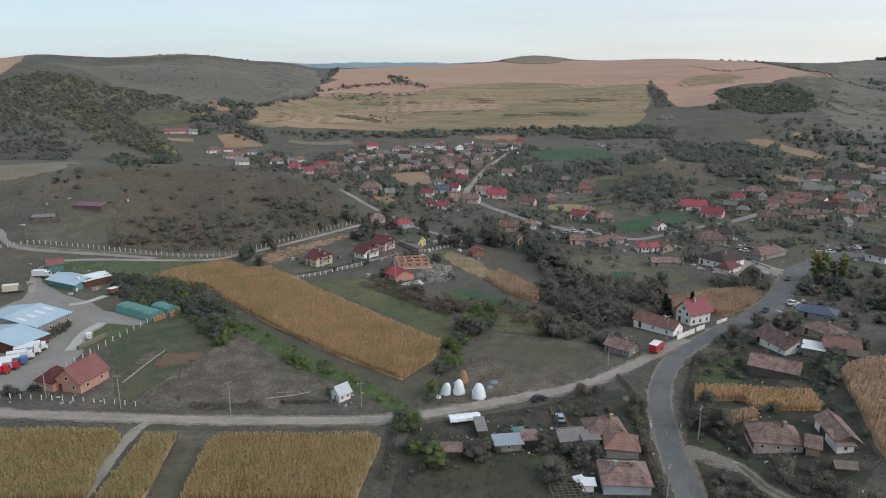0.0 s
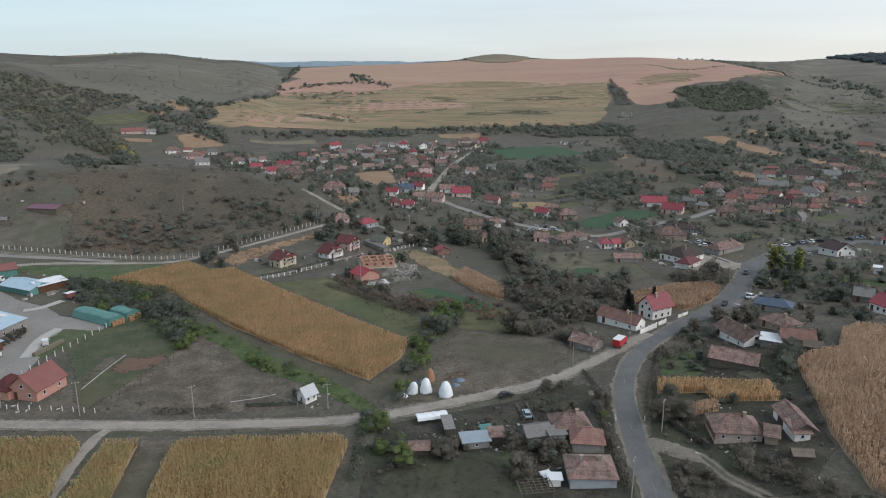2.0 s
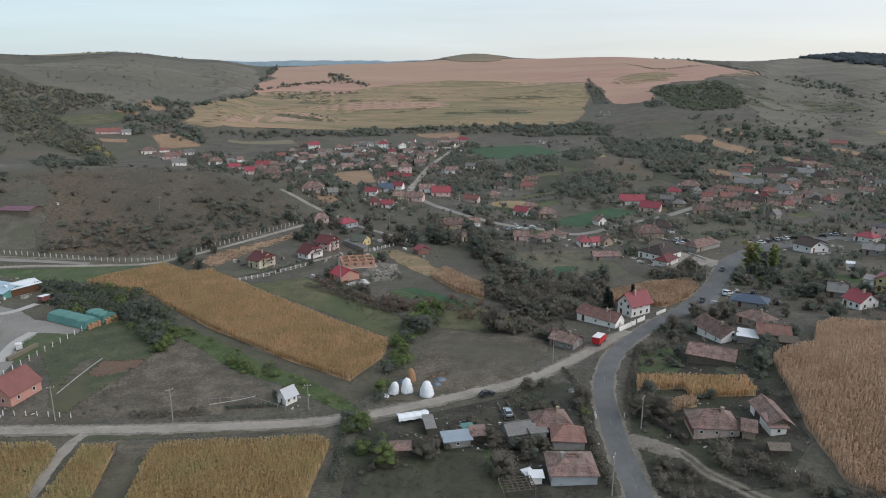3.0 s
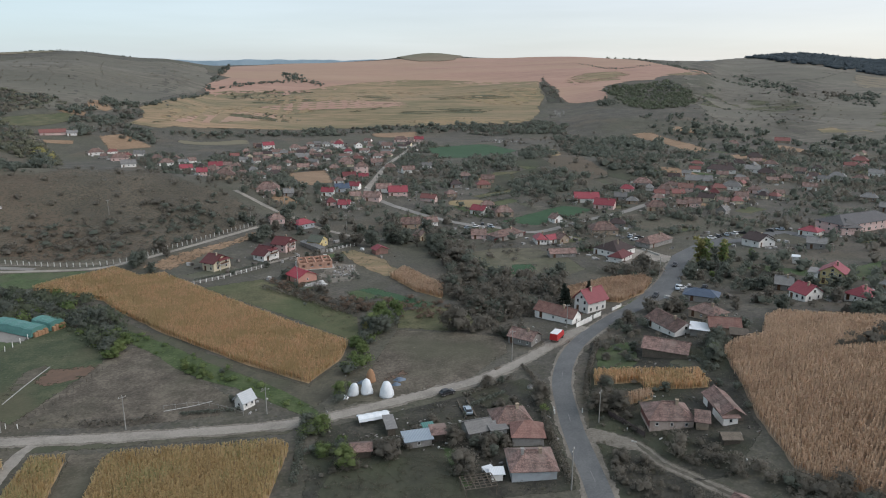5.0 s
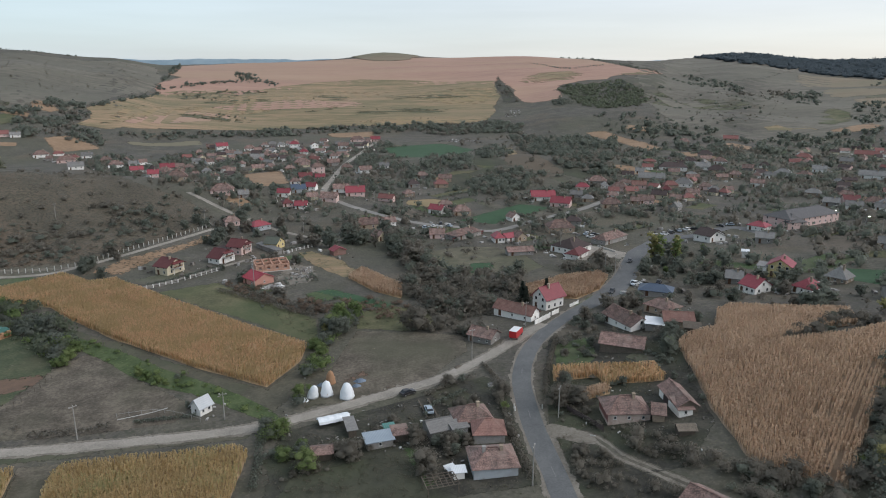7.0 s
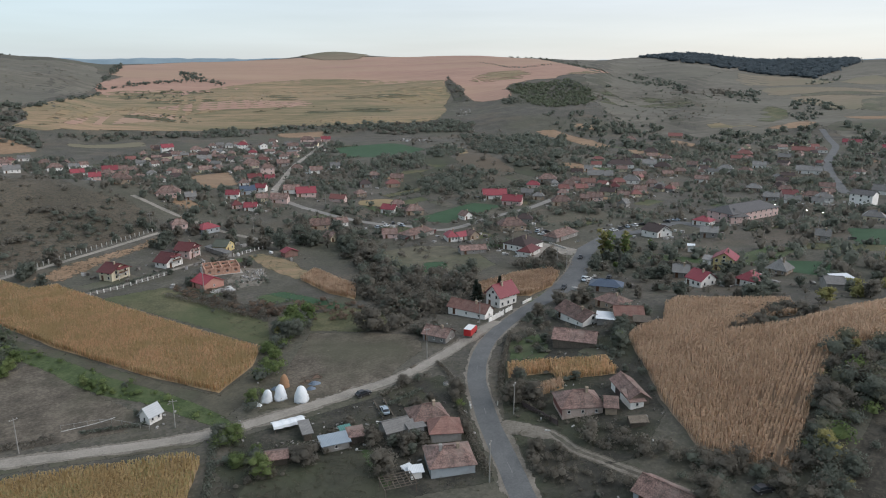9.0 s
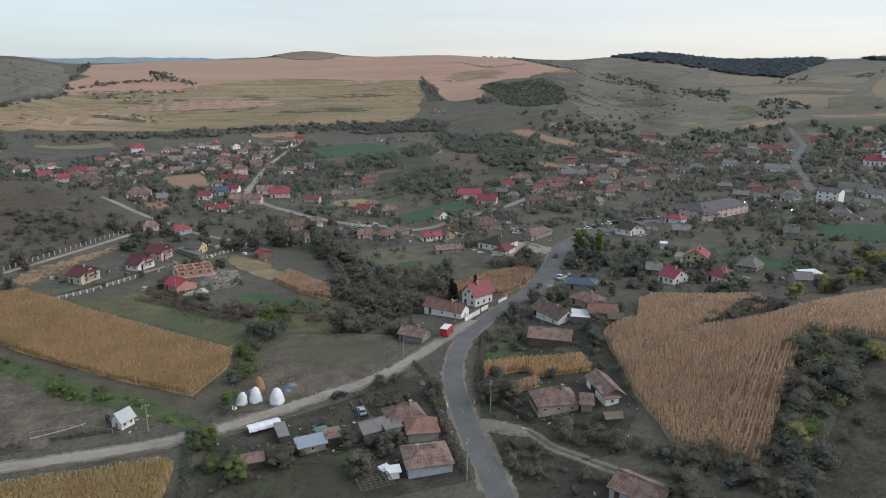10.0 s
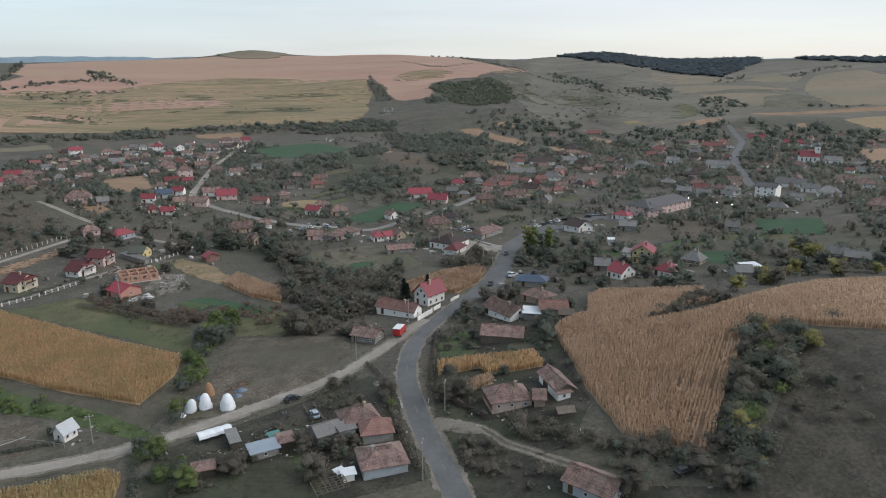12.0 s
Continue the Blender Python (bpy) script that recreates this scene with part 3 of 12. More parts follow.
def window(parent, w, h, m):
    """A window on the wall plane of m: local x along the wall, -y outwards, z up from the sill."""
    w, h = round(w, 1), round(h, 1)

    def make_frame(bm):  # one ring
        t = 0.09
        o = [(-w / 2, 0), (w / 2, 0), (w / 2, h), (-w / 2, h)]
        i = [(-w / 2 + t, t), (w / 2 - t, t), (w / 2 - t, h - t), (-w / 2 + t, h - t)]
        of, fi, ob, ib = [[bm.verts.new((x, yy, z)) for x, z in q] for q, yy in ((o, -0.06), (i, -0.06), (o, 0.03), (i, 0.03))]
        for k in range(4):
            m = (k + 1) % 4
            for q in ((of[k], of[m], fi[m], fi[k]), (ob[m], ob[k], ib[k], ib[m]), (of[m], of[k], ob[k], ob[m]), (fi[k], fi[m], ib[m], ib[k])):
                bm.faces.new(q)

    fr = shared_part(("wf", w, h), "window", make_frame, FRAME, parent, m)
    shared_part(("wp", w, h), "pane", lambda bm: box(bm, -w / 2 + 0.085, w / 2 - 0.085, -0.03, 0.02, 0.085, h - 0.085), GLASS, fr, Matrix())
    if parent.location.length < 280:
        shared_part(("ws", w), "sill", lambda bm: box(bm, -w / 2 - 0.1, w / 2 + 0.1, -0.14, 0.02, -0.08, -0.003), CONCRETE, fr, Matrix())


def door(parent, w, h, m, material):
    dr = shared_part(("door", w, h, material.name), "door", lambda bm: box(bm, -w / 2, w / 2, -0.05, 0.03, 0.02, h), material, parent, m)
    if parent.location.length < 280:
        shared_part("panel", "panel", lambda bm: box(bm, -0.33, 0.33, -0.075, -0.05, 1.15, 1.9), material, dr, Matrix())
        shared_part("knob", "handle", lambda bm: box(bm, 0, 0.12, -0.03, 0, 0, 0.03), GREY_SHEET, dr, Matrix.Translation((w / 2 - 0.2, -0.05, 1.0)))


def roof_planes(kind, L, D, wh, rh, o):
    """Upper corners of each plane of a roof over 0..D and -L/2..L/2."""
    x0, x1, y0, y1 = -L / 2 - o, L / 2 + o, -o, D + o
    if kind == "gx":      # ridge along the front
        drop = rh * o / (D / 2)
        e, r, ym = wh - drop, wh + rh, D / 2
        return [[(x0, y0, e), (x1, y0, e), (x1, ym, r), (x0, ym, r)], [(x1, y1, e), (x0, y1, e), (x0, ym, r), (x1, ym, r)]]
    if kind == "gy":      # gable to the front
        drop = rh * o / (L / 2)
        e, r = wh - drop, wh + rh
        return [[(x0, y1, e), (x0, y0, e), (0, y0, r), (0, y1, r)], [(x1, y0, e), (x1, y1, e), (0, y1, r), (0, y0, r)]]
    if kind == "hip":
        drop = rh * o / (min(L, D) / 2)
        e, r = wh - drop, wh + rh
        if L >= D:
            i, ym = D / 2 * 0.85, D / 2
            a, b = (-L / 2 + i, ym, r), (L / 2 - i, ym, r)
            return [[(x0, y0, e), (x1, y0, e), b, a], [(x1, y1, e), (x0, y1, e), a, b], [(x0, y1, e), (x0, y0, e), a], [(x1, y0, e), (x1, y1, e), b]]
        i = L / 2 * 0.85
        a, b = (0, i, r), (0, D - i, r)
        return [[(x0, y1, e), (x0, y0, e), a, b], [(x1, y0, e), (x1, y1, e), b, a], [(x0, y0, e), (x1, y0, e), a], [(x1, y1, e), (x0, y1, e), b]]
    return [[(x0, y0, wh), (x1, y0, wh), (x1, y1, wh + rh), (x0, y1, wh + rh)]]  # shed


def house(x, y, rot, L, D, wh, rh, kind, wall, roof, label, name="house", category="house", group="village houses", o=0.45, win=(3, 2), rows=1, chimney=1, entry=True, z=None, extra=None):
    """A house whose front runs L metres along local x and which reaches D metres back. win: windows on the front and on each end."""
    h = thing(name, x, y, rot, label, category, group, z)
    mid = h.matrix_basis @ Vector((0, D / 2, 0))
    BUILT.append((mid.x, mid.y, math.hypot(L, D) / 2))
    if h.location.length > 430:
        win = (min(win[0], 3), 0) if L < 12 else win
    bm = bmesh.new()
    g = bm.verts.new
    base = -0.8
    lo = [g((sx * L / 2, yy, base)) for sx, yy in ((-1, 0), (1, 0), (1, D), (-1, D))]
    tz = [wh, wh, wh, wh] if kind != "shed" else [wh, wh, wh + rh, wh + rh]
    hi = [g((v.co.x, v.co.y, t - 0.02)) for v, t in zip(lo, tz)]
    faces = [[lo[3], lo[2], lo[1], lo[0]]]
    apex = None
    if kind == "gx":
        apex = [g((-L / 2, D / 2, wh + rh - 0.15)), g((L / 2, D / 2, wh + rh - 0.15))]
        faces += [[lo[0], lo[1], hi[1], hi[0]], [lo[1], lo[2], hi[2], apex[1], hi[1]], [lo[2], lo[3], hi[3], hi[2]], [lo[3], lo[0], hi[0], apex[0], hi[3]], [hi[0], hi[1], apex[1], apex[0]], [hi[2], hi[3], apex[0], apex[1]]]
    elif kind == "gy":
        apex = [g((0, 0, wh + rh - 0.15)), g((0, D, wh + rh - 0.15))]
        faces += [[lo[0], lo[1], hi[1], apex[0], hi[0]], [lo[1], lo[2], hi[2], hi[1]], [lo[2], lo[3], hi[3], apex[1], hi[2]], [lo[3], lo[0], hi[0], hi[3]], [hi[1], hi[2], apex[1], apex[0]], [hi[3], hi[0], apex[0], apex[1]]]
    else:
        faces += [[lo[k], lo[(k + 1) % 4], hi[(k + 1) % 4], hi[k]] for k in range(4)] + [hi]
    for f in faces:
        bm.faces.new(f)
    part("wall", bm, wall, h)
    for pl in roof_planes(kind, L, D, wh, rh, o):
        bm = bmesh.new()
        slab(bm, [(a, b, c + 0.14) for a, b, c in pl])
        part("roof", bm, roof, h)
    if kind in ("gx", "gy", "hip") and L > 5:
        bm = bmesh.new()
        r = wh + rh + 0.1
        if kind == "gx":
            box(bm, -L / 2 - o, L / 2 + o, D / 2 - 0.16, D / 2 + 0.16, r, r + 0.1)
        elif kind == "gy":
            box(bm, -0.16, 0.16, -o, D + o, r, r + 0.1)
        elif L >= D:
            box(bm, -L / 2 + D * 0.42, L / 2 - D * 0.42, D / 2 - 0.16, D / 2 + 0.16, r, r + 0.1)
        else:
            box(bm, -0.16, 0.16, L * 0.42, D - L * 0.42, r, r + 0.1)
        part("ridge", bm, roof, h)
    storey = wh / rows
    ww, hh = (0.66, 0.85) if wh < 2.6 else (0.9, 1.1) if rows == 1 else (1.0, 1.2)
    for rr in range(rows):
        sill = storey * rr + min(1.0, storey * 0.36)
        skip = 0 if (entry and rr == 0 and win[0] > 1) else None
        for k in range(win[0]):
            px = L * ((k + 0.5) / win[0] - 0.5)
            if skip == k:
                door(h, 1.0, 2.05, Matrix.Translation((px, 0, 0)), BROWN_WOOD)
            else:
                window(h, ww, hh, Matrix.Translation((px, 0, sill)))
        for k in range(win[1]):
            py = D * (k + 0.5) / win[1]
            window(h, ww, hh, Matrix.Translation((-L / 2, py, sill)) @ pose(0, 0, 0, 0, 0, -90))
            window(h, ww, hh, Matrix.Translation((L / 2, py, sill)) @ pose(0, 0, 0, 0, 0, 90))
    if apex and rh > 2.2 and win[1]:
        if kind == "gy":
            window(h, 1.0, 1.0, Matrix.Translation((0, 0, wh + 0.2)))
        else:
            window(h, 1.0, 1.0, Matrix.Translation((-L / 2, D / 2, wh + 0.2)) @ pose(0, 0, 0, 0, 0, -90))
            window(h, 1.0, 1.0, Matrix.Translation((L / 2, D / 2, wh + 0.2)) @ pose(0, 0, 0, 0, 0, 90))
    for k in range(chimney):
        px, py = (L * 0.18 * (1 - 2.2 * k), D * 0.42) if kind != "gy" else (L * 0.12, D * (0.4 + 0.3 * k))
        bm = bmesh.new()
        box(bm, px - 0.3, px + 0.3, py - 0.3, py + 0.3, wh + rh * 0.55, wh + rh + 0.8)
        box(bm, px - 0.38, px + 0.38, py - 0.38, py + 0.38, wh + rh + 0.8, wh + rh + 0.92)
        part("chimney", bm, GREY_WALL if k else TAN_WALL, h)
    if extra:  # a balcony on the front or on an end: width, depth, floor
        where, pw, pd, fl = extra
        for k in range(pw if where == "skylights" else 0):
            bm = bmesh.new()
            x, s = L * ((k + 0.5) / pw - 0.5), rh / (D / 2)
            slab(bm, [(x - 0.7, D * 0.22, wh + s * D * 0.22 + 0.2), (x + 0.7, D * 0.22, wh + s * D * 0.22 + 0.2), (x + 0.7, D * 0.36, wh + s * D * 0.36 + 0.2), (x - 0.7, D * 0.36, wh + s * D * 0.36 + 0.2)], 0.1)
            part("skylight", bm, FRAME, h, "white translucent skylight")
        if where == "skylights":
            return h
        porch(h, *((L / 2, D / 2, 90) if where == "end" else (0, 0, 0)), pw, pd, 1.9, roof, fl)
    return h


def porch(h, x, y, turn, w, d, tall, roof, floor=0.0):
    """A porch or balcony on a wall: deck, posts, rail and a small roof. turn: which way it faces, 0 is the front."""
    m = Matrix.Translation((x, y, 0)) @ Matrix.Rotation(math.radians(turn), 4, "Z")

    def piece(name, x0, x1, y0, y1, z0, z1, material):
        bm = bmesh.new()
        box(bm, x0, x1, y0, y1, z0, z1)
        part(name, bm, material, h).matrix_basis = m

    piece("deck", -w / 2, w / 2, -d, -0.005, floor - 0.12, floor + 0.06, CONCRETE)
    for sx in (-1, 1):
        piece("post", sx * (w / 2 - 0.1) - 0.08, sx * (w / 2 - 0.1) + 0.08, -d + 0.05, -d + 0.21, 0.062 if floor < 1 else -0.3, floor + tall, FRAME)
    piece("railing", -w / 2 + 0.2, w / 2 - 0.2, -d + 0.08, -d + 0.14, floor + 0.5, floor + 1.0, BROWN_WOOD)
    bm = bmesh.new()
    slab(bm, [(-w / 2 - 0.2, -d - 0.25, floor + tall + 0.15), (w / 2 + 0.2, -d - 0.25, floor + tall + 0.15), (w / 2 + 0.2, -0.005, floor + tall + 0.75), (-w / 2 - 0.2, -0.005, floor + tall + 0.75)], 0.12)
    part("porch_roof", bm, roof, h).matrix_basis = m


# ---- land ----
field("ditch_grass", [(-70.3, 216.3), (-69.0, 217.8), (-50.7, 200.9), (-33.7, 183.5), (-17.8, 168.1), (-9.4, 157.7), (-6.1, 150.0), (-9.0, 149.9), (-16.5, 158.3), (-29.0, 169.8), (-40.3, 177.8), (-53.2, 193.4), (-63.9, 204.8)], DITCH, "strip of lush green weeds along a ditch", level=0.5, amount=1.2)
field("corner_field", [(-806.6, 1213.2), (-788.2, 1277.2), (-765.1, 1289.9), (-742.3, 1278.9), (-681.1, 1161.9), (-651.1, 1088.1), (-638.3, 1045.6), (-626.2, 1008.3), (-630.8, 941.0)], PLOUGH, "pinkish ploughed corner on a hilltop", level=1, amount=2)
field("crest_strip", [(-654.3, 1394.9), (-608.7, 1449.0), (-557.2, 1464.1), (-523.5, 1482.9), (-530.3, 1422.0), (-579.7, 1378.9), (-625.3, 1359.9)], PALE, "pale stubble strip under a ridge line", level=1, amount=2)
field("underbrush", [(-655.1, 979.0), (-617.6, 993.7), (-602.4, 1052.8), (-531.1, 1057.1), (-433.3, 1019.5), (-365.3, 987.1), (-337.4, 939.4), (-388.1, 889.9), (-368.2, 829.3), (-301.3, 754.4), (-274.1, 705.0), (-213.3, 575.3), (-260.6, 640.7), (-294.4, 678.2), (-338.3, 702.9), (-351.5, 701.0), (-415.1, 788.9), (-454.1, 791.7), (-494.2, 785.3), (-517.8, 763.9)], UNDERBRUSH, "brown underbrush on a steep hillside", level=-1.6, amount=4)
field("hill_field", [(-320.7, 950.5), (-321.3, 986.4), (-302.0, 971.3), (-282.6, 938.2), (-284.6, 919.7), (-305.5, 925.8)], STUBBLE, "far stubble plot on a slope", level=0, amount=2)
field("hill_field", [(-338.3, 905.8), (-319.5, 908.3), (-301.9, 900.5), (-298.3, 880.4), (-319.8, 887.8)], STUBBLE, "narrow orange stubble strip on a slope", level=0, amount=1.5)
field("hill_field", [(-295.9, 743.5), (-266.2, 749.2), (-263.2, 735.1), (-286.5, 730.8)], STUBBLE, "orange stubble below a red-roofed hall", level=0, amount=1)
field("pale_slope", [(-271.6, 403.0), (-273.5, 426.9), (-279.5, 466.4), (-271.4, 508.6), (-261.7, 505.7), (-212.8, 390.7), (-218.2, 378.3), (-225.4, 369.0), (-245.3, 362.0)], PALE_GRASS, "pale mown slope", level=0, amount=2, core=0.3)
field("pink_field", [(-255.4, 1728.2), (-124.7, 1879.8), (24.3, 1927.7), (146.7, 1939.3), (260.4, 1877.8), (417.0, 1917.9), (509.2, 1924.4), (612.7, 1870.9), (691.8, 1837.8), (743.4, 1727.6), (741.1, 1575.3), (736.6, 1441.7), (774.3, 1400.1), (703.9, 1333.6), (659.0, 1349.7), (627.3, 1336.0), (601.0, 1300.8), (568.1, 1310.0), (523.8, 1297.0), (492.0, 1271.9), (472.0, 1231.2), (460.4, 1172.2), (438.7, 1128.9), (412.0, 1123.8), (391.5, 1134.2), (378.5, 1150.2), (385.3, 1208.2), (399.1, 1277.6), (398.6, 1329.3), (403.6, 1381.1), (381.2, 1331.3), (238.7, 1389.3), (131.1, 1421.7), (39.2, 1368.1), (-45.3, 1293.6), (-85.0, 1269.5), (-146.9, 1280.0), (-183.9, 1252.9), (-209.5, 1204.1), (-234.4, 1291.5), (-238.5, 1339.7), (-227.6, 1405.6), (-215.7, 1462.1), (-251.8, 1528.4)], PLOUGH, "pinkish ploughed field on a broad hillside", level=0, amount=3)
field("yellow_field", [(392.1, 1370.9), (376.7, 1303.3), (362.7, 1230.9), (356.6, 1202.3), (337.0, 1152.5), (307.2, 1074.2), (276.1, 987.8), (246.4, 966.5), (206.0, 959.3), (168.8, 968.7), (91.0, 971.9), (60.0, 976.3), (-3.0, 954.0), (-62.8, 927.9), (-119.3, 902.3), (-162.0, 896.9), (-200.7, 877.0), (-211.2, 855.8), (-230.5, 869.7), (-249.3, 875.2), (-238.5, 922.0), (-261.1, 976.6), (-240.3, 1059.3), (-226.1, 1211.4), (-217.5, 1251.6), (-190.3, 1298.7), (-151.7, 1322.9), (-88.2, 1318.5), (-46.9, 1340.8), (40.7, 1420.2), (136.1, 1477.6), (247.0, 1439.8)], YELLOW, "golden grass field with green streaks below ploughed land", level=0.5, amount=7)
field("field_swirl", [(436.3, 1359.6), (471.8, 1413.3), (523.4, 1449.4), (578.5, 1444.4), (601.1, 1402.6), (548.5, 1338.9), (495.0, 1322.2), (451.7, 1317.5), (435.2, 1331.5)], YELLOW, "greenish swirl in ploughed land", level=1, amount=4, core=0.75)
field("field_corner", [(620.7, 1340.2), (671.4, 1375.9), (722.7, 1391.5), (746.4, 1373.2), (695.6, 1337.9), (659.0, 1349.7)], YELLOW, "yellowish corner of ploughed land", level=1, amount=2, core=0.5)
field("field_patch", [(-139.5, 1213.2), (-45.1, 1285.6), (81.3, 1342.0), (185.9, 1324.5), (113.5, 1223.8), (-3.6, 1144.8), (-76.9, 1144.2), (-123.9, 1156.3)], GOLD, "golden dry patch in a yellow field", level=0.5, amount=4, core=0.72)
field("field_patch", [(-235.5, 934.2), (-194.1, 1082.6), (-94.1, 1130.8), (-21.1, 1099.3), (-71.7, 1064.7), (-164.2, 1002.9), (-209.5, 917.6)], GOLD, "golden dry patch in a yellow field", level=0.5, amount=4, core=0.72)
field("field_patch", [(-3.6, 1156.9), (91.7, 1193.5), (111.2, 1147.4), (58.0, 1094.9), (5.4, 1096.5)], PLOUGH, "pinkish bare patch in a yellow field", level=0.6, amount=4, core=0.74)
field("field_patch", [(77.0, 994.5), (144.3, 1018.7), (225.1, 1013.1), (284.8, 1023.0), (269.4, 980.2), (199.7, 966.9), (122.8, 975.6)], GOLD, "golden dry patch in a yellow field", level=0.5, amount=4, core=0.6)
field("field_patch", [(166.7, 1257.2), (287.2, 1306.4), (368.1, 1298.5), (355.2, 1221.6), (305.8, 1135.1), (238.2, 1161.6)], GOLD, "golden dry patch in a yellow field", level=0.5, amount=4, core=0.76)
field("field_patch", [(-127.5, 1112.4), (-83.7, 1161.9), (-25.2, 1183.8), (45.1, 1182.2), (96.9, 1154.8), (97.8, 1117.3), (33.1, 1103.0), (-24.3, 1090.1), (-87.4, 1091.9)], PLOUGH, "pinkish bare streak in a yellow field", level=0.6, amount=4, core=0.5)
field("field_patch", [(-212.7, 894.0), (-186.9, 980.7), (-136.3, 1055.6), (-77.6, 1056.2), (-94.6, 992.2), (-160.2, 933.1)], PLOUGH, "pinkish bare streak in a yellow field", level=0.6, amount=4, core=0.5)
field("field_patch", [(107.0, 992.7), (130.6, 1003.2), (184.9, 996.6), (182.3, 966.2), (125.9, 969.0)], GOLD, "bright yellow strip at a field foot", level=0.6, amount=2, core=0.2)
field("strip_fields", [(-386.3, 854.3), (-356.4, 881.4), (-314.1, 898.4), (-303.1, 848.8), (-322.6, 812.3), (-354.9, 804.3)], MEADOW, "yellowish strips of stubble below a wooded spur", level=0.6, amount=2, core=0.4)
field("gully", [(427.2, 1460.8), (393.9, 1377.7), (375.0, 1293.4), (363.0, 1221.4), (344.6, 1150.2), (363.2, 1157.2), (375.4, 1145.9), (386.1, 1207.9), (398.6, 1272.5), (397.3, 1328.6), (403.6, 1381.1)], LOW_GRASS, "dark weedy gully between fields", level=1.5, amount=1.0)
field("knob_pasture", [(347.0, 2010.0), (334.3, 2110.0), (299.5, 2183.2), (252.0, 2210.0), (204.5, 2183.2), (169.7, 2110.0), (157.0, 2010.0), (169.7, 1910.0), (204.5, 1836.8), (252.0, 1810.0), (299.5, 1836.8), (334.3, 1910.0)], PALE, "olive hillock behind ploughed land", level=9, amount=2)
field("stubble_slope", [(358.4, 828.6), (382.2, 831.4), (383.7, 793.9), (384.6, 756.2), (387.1, 725.4), (379.7, 670.9), (358.7, 648.1), (345.9, 656.2), (357.7, 713.4), (358.3, 765.6), (354.5, 797.2)], STUBBLE, "orange stubble strip on the slope", level=0.5, amount=1.5)
field("stubble_slope", [(410.8, 841.5), (427.6, 838.8), (438.0, 812.7), (449.5, 799.2), (423.8, 797.4), (409.4, 818.5)], STUBBLE, "narrow orange stubble strip above trees", level=0.5, amount=1.5)
field("stubble_slope", [(378.6, 644.9), (388.8, 629.3), (392.4, 594.8), (371.3, 561.8), (362.5, 581.8), (364.0, 614.9)], STUBBLE, "orange stubble strip beside houses", level=0.5, amount=1)
field("stubble_slope", [(250.2, 522.5), (262.2, 518.7), (269.6, 499.8), (273.9, 478.7), (259.5, 479.8), (249.5, 492.1), (245.8, 505.4)], STUBBLE, "orange stubble strip above village roofs", level=0.5, amount=1)
field("stubble_slope", [(481.7, 732.1), (487.9, 704.9), (486.8, 658.7), (458.6, 640.7), (459.0, 679.6)], STUBBLE, "orange stubble strip before a red-roofed house", level=0.5, amount=1)
field("slope_patch", [(209.2, 695.8), (224.6, 718.5), (214.5, 660.6), (175.9, 554.5), (172.9, 569.1)], GOLD, "small golden patch among woods", level=0.5, amount=1)
field("slope_meadow", [(135.2, 562.5), (155.5, 602.9), (165.0, 575.6), (166.0, 532.0), (149.6, 527.3), (134.3, 535.6)], LOW_MEADOW, "dull green meadow between woods", level=0.4, amount=2)
field("slope_meadow", [(126.0, 509.2), (144.5, 524.4), (160.9, 521.8), (167.4, 501.4), (142.7, 486.6), (124.9, 487.3)], LOW_MEADOW, "dull green slope between trees", level=0.4, amount=2)
field("slope_meadow", [(106.0, 503.2), (126.7, 512.2), (123.8, 478.1), (108.2, 449.4), (96.8, 457.3)], LOW_MEADOW, "green slope above gardens", level=0.4, amount=2)
field("slope_meadow", [(206.0, 516.6), (226.3, 504.5), (230.3, 476.6), (206.6, 476.3), (194.9, 492.4)], LOW_MEADOW, "green slope between woods and village", level=0.4, amount=2)
field("right_field", [(588.8, 812.5), (629.9, 829.6), (663.7, 815.7), (670.1, 781.4), (633.2, 783.2), (596.9, 797.6)], YELLOW, "far yellow strip field", level=1, amount=2)
field("right_field", [(657.2, 775.1), (706.7, 789.6), (765.4, 813.3), (752.4, 781.5), (713.3, 754.7), (688.3, 757.2)], STUBBLE, "far orange field beside a road", level=1, amount=2)
field("right_field", [(853.0, 840.0), (907.1, 805.8), (972.8, 781.1), (1072.0, 744.0), (1022.2, 708.3), (938.8, 752.8), (881.9, 782.7), (842.4, 809.1)], STUBBLE, "long pale orange field across far slopes", level=1, amount=2)
field("right_field", [(852.0, 675.0), (907.8, 683.2), (976.5, 659.6), (816.6, 547.7), (809.7, 578.9), (818.2, 610.0)], GOLD, "far golden field on a slope", level=1, amount=2)
field("right_field", [(773.2, 688.9), (798.4, 684.6), (773.4, 658.0), (759.8, 672.0)], STUBBLE, "small orange field above trees", level=1, amount=2)
field("right_field", [(1415.0, 1201.0), (1538.1, 1234.1), (1621.4, 1239.6), (1527.7, 1124.5), (1505.5, 1006.4), (1089.9, 721.0), (1055.8, 761.7), (1008.7, 790.8), (998.5, 821.3), (1051.4, 891.2), (1139.8, 992.7), (1277.9, 1110.2)], PALE, "broad pale field on far slopes", level=1, amount=3)
field("right_field", [(1211.3, 1533.3), (1234.4, 1454.8), (1253.6, 1341.3), (1224.1, 1232.2), (1167.8, 1217.1), (1115.8, 1239.5), (1023.0, 1276.3), (1073.0, 1364.5)], PALE, "pale field under the forest", level=1, amount=3)
field("right_field", [(1227.4, 1228.9), (1315.3, 1276.6), (1395.5, 1299.6), (1355.8, 1223.0), (1376.6, 1198.0), (1268.6, 1119.2), (1213.3, 1160.2)], PALE, "far pale field", level=1, amount=3)
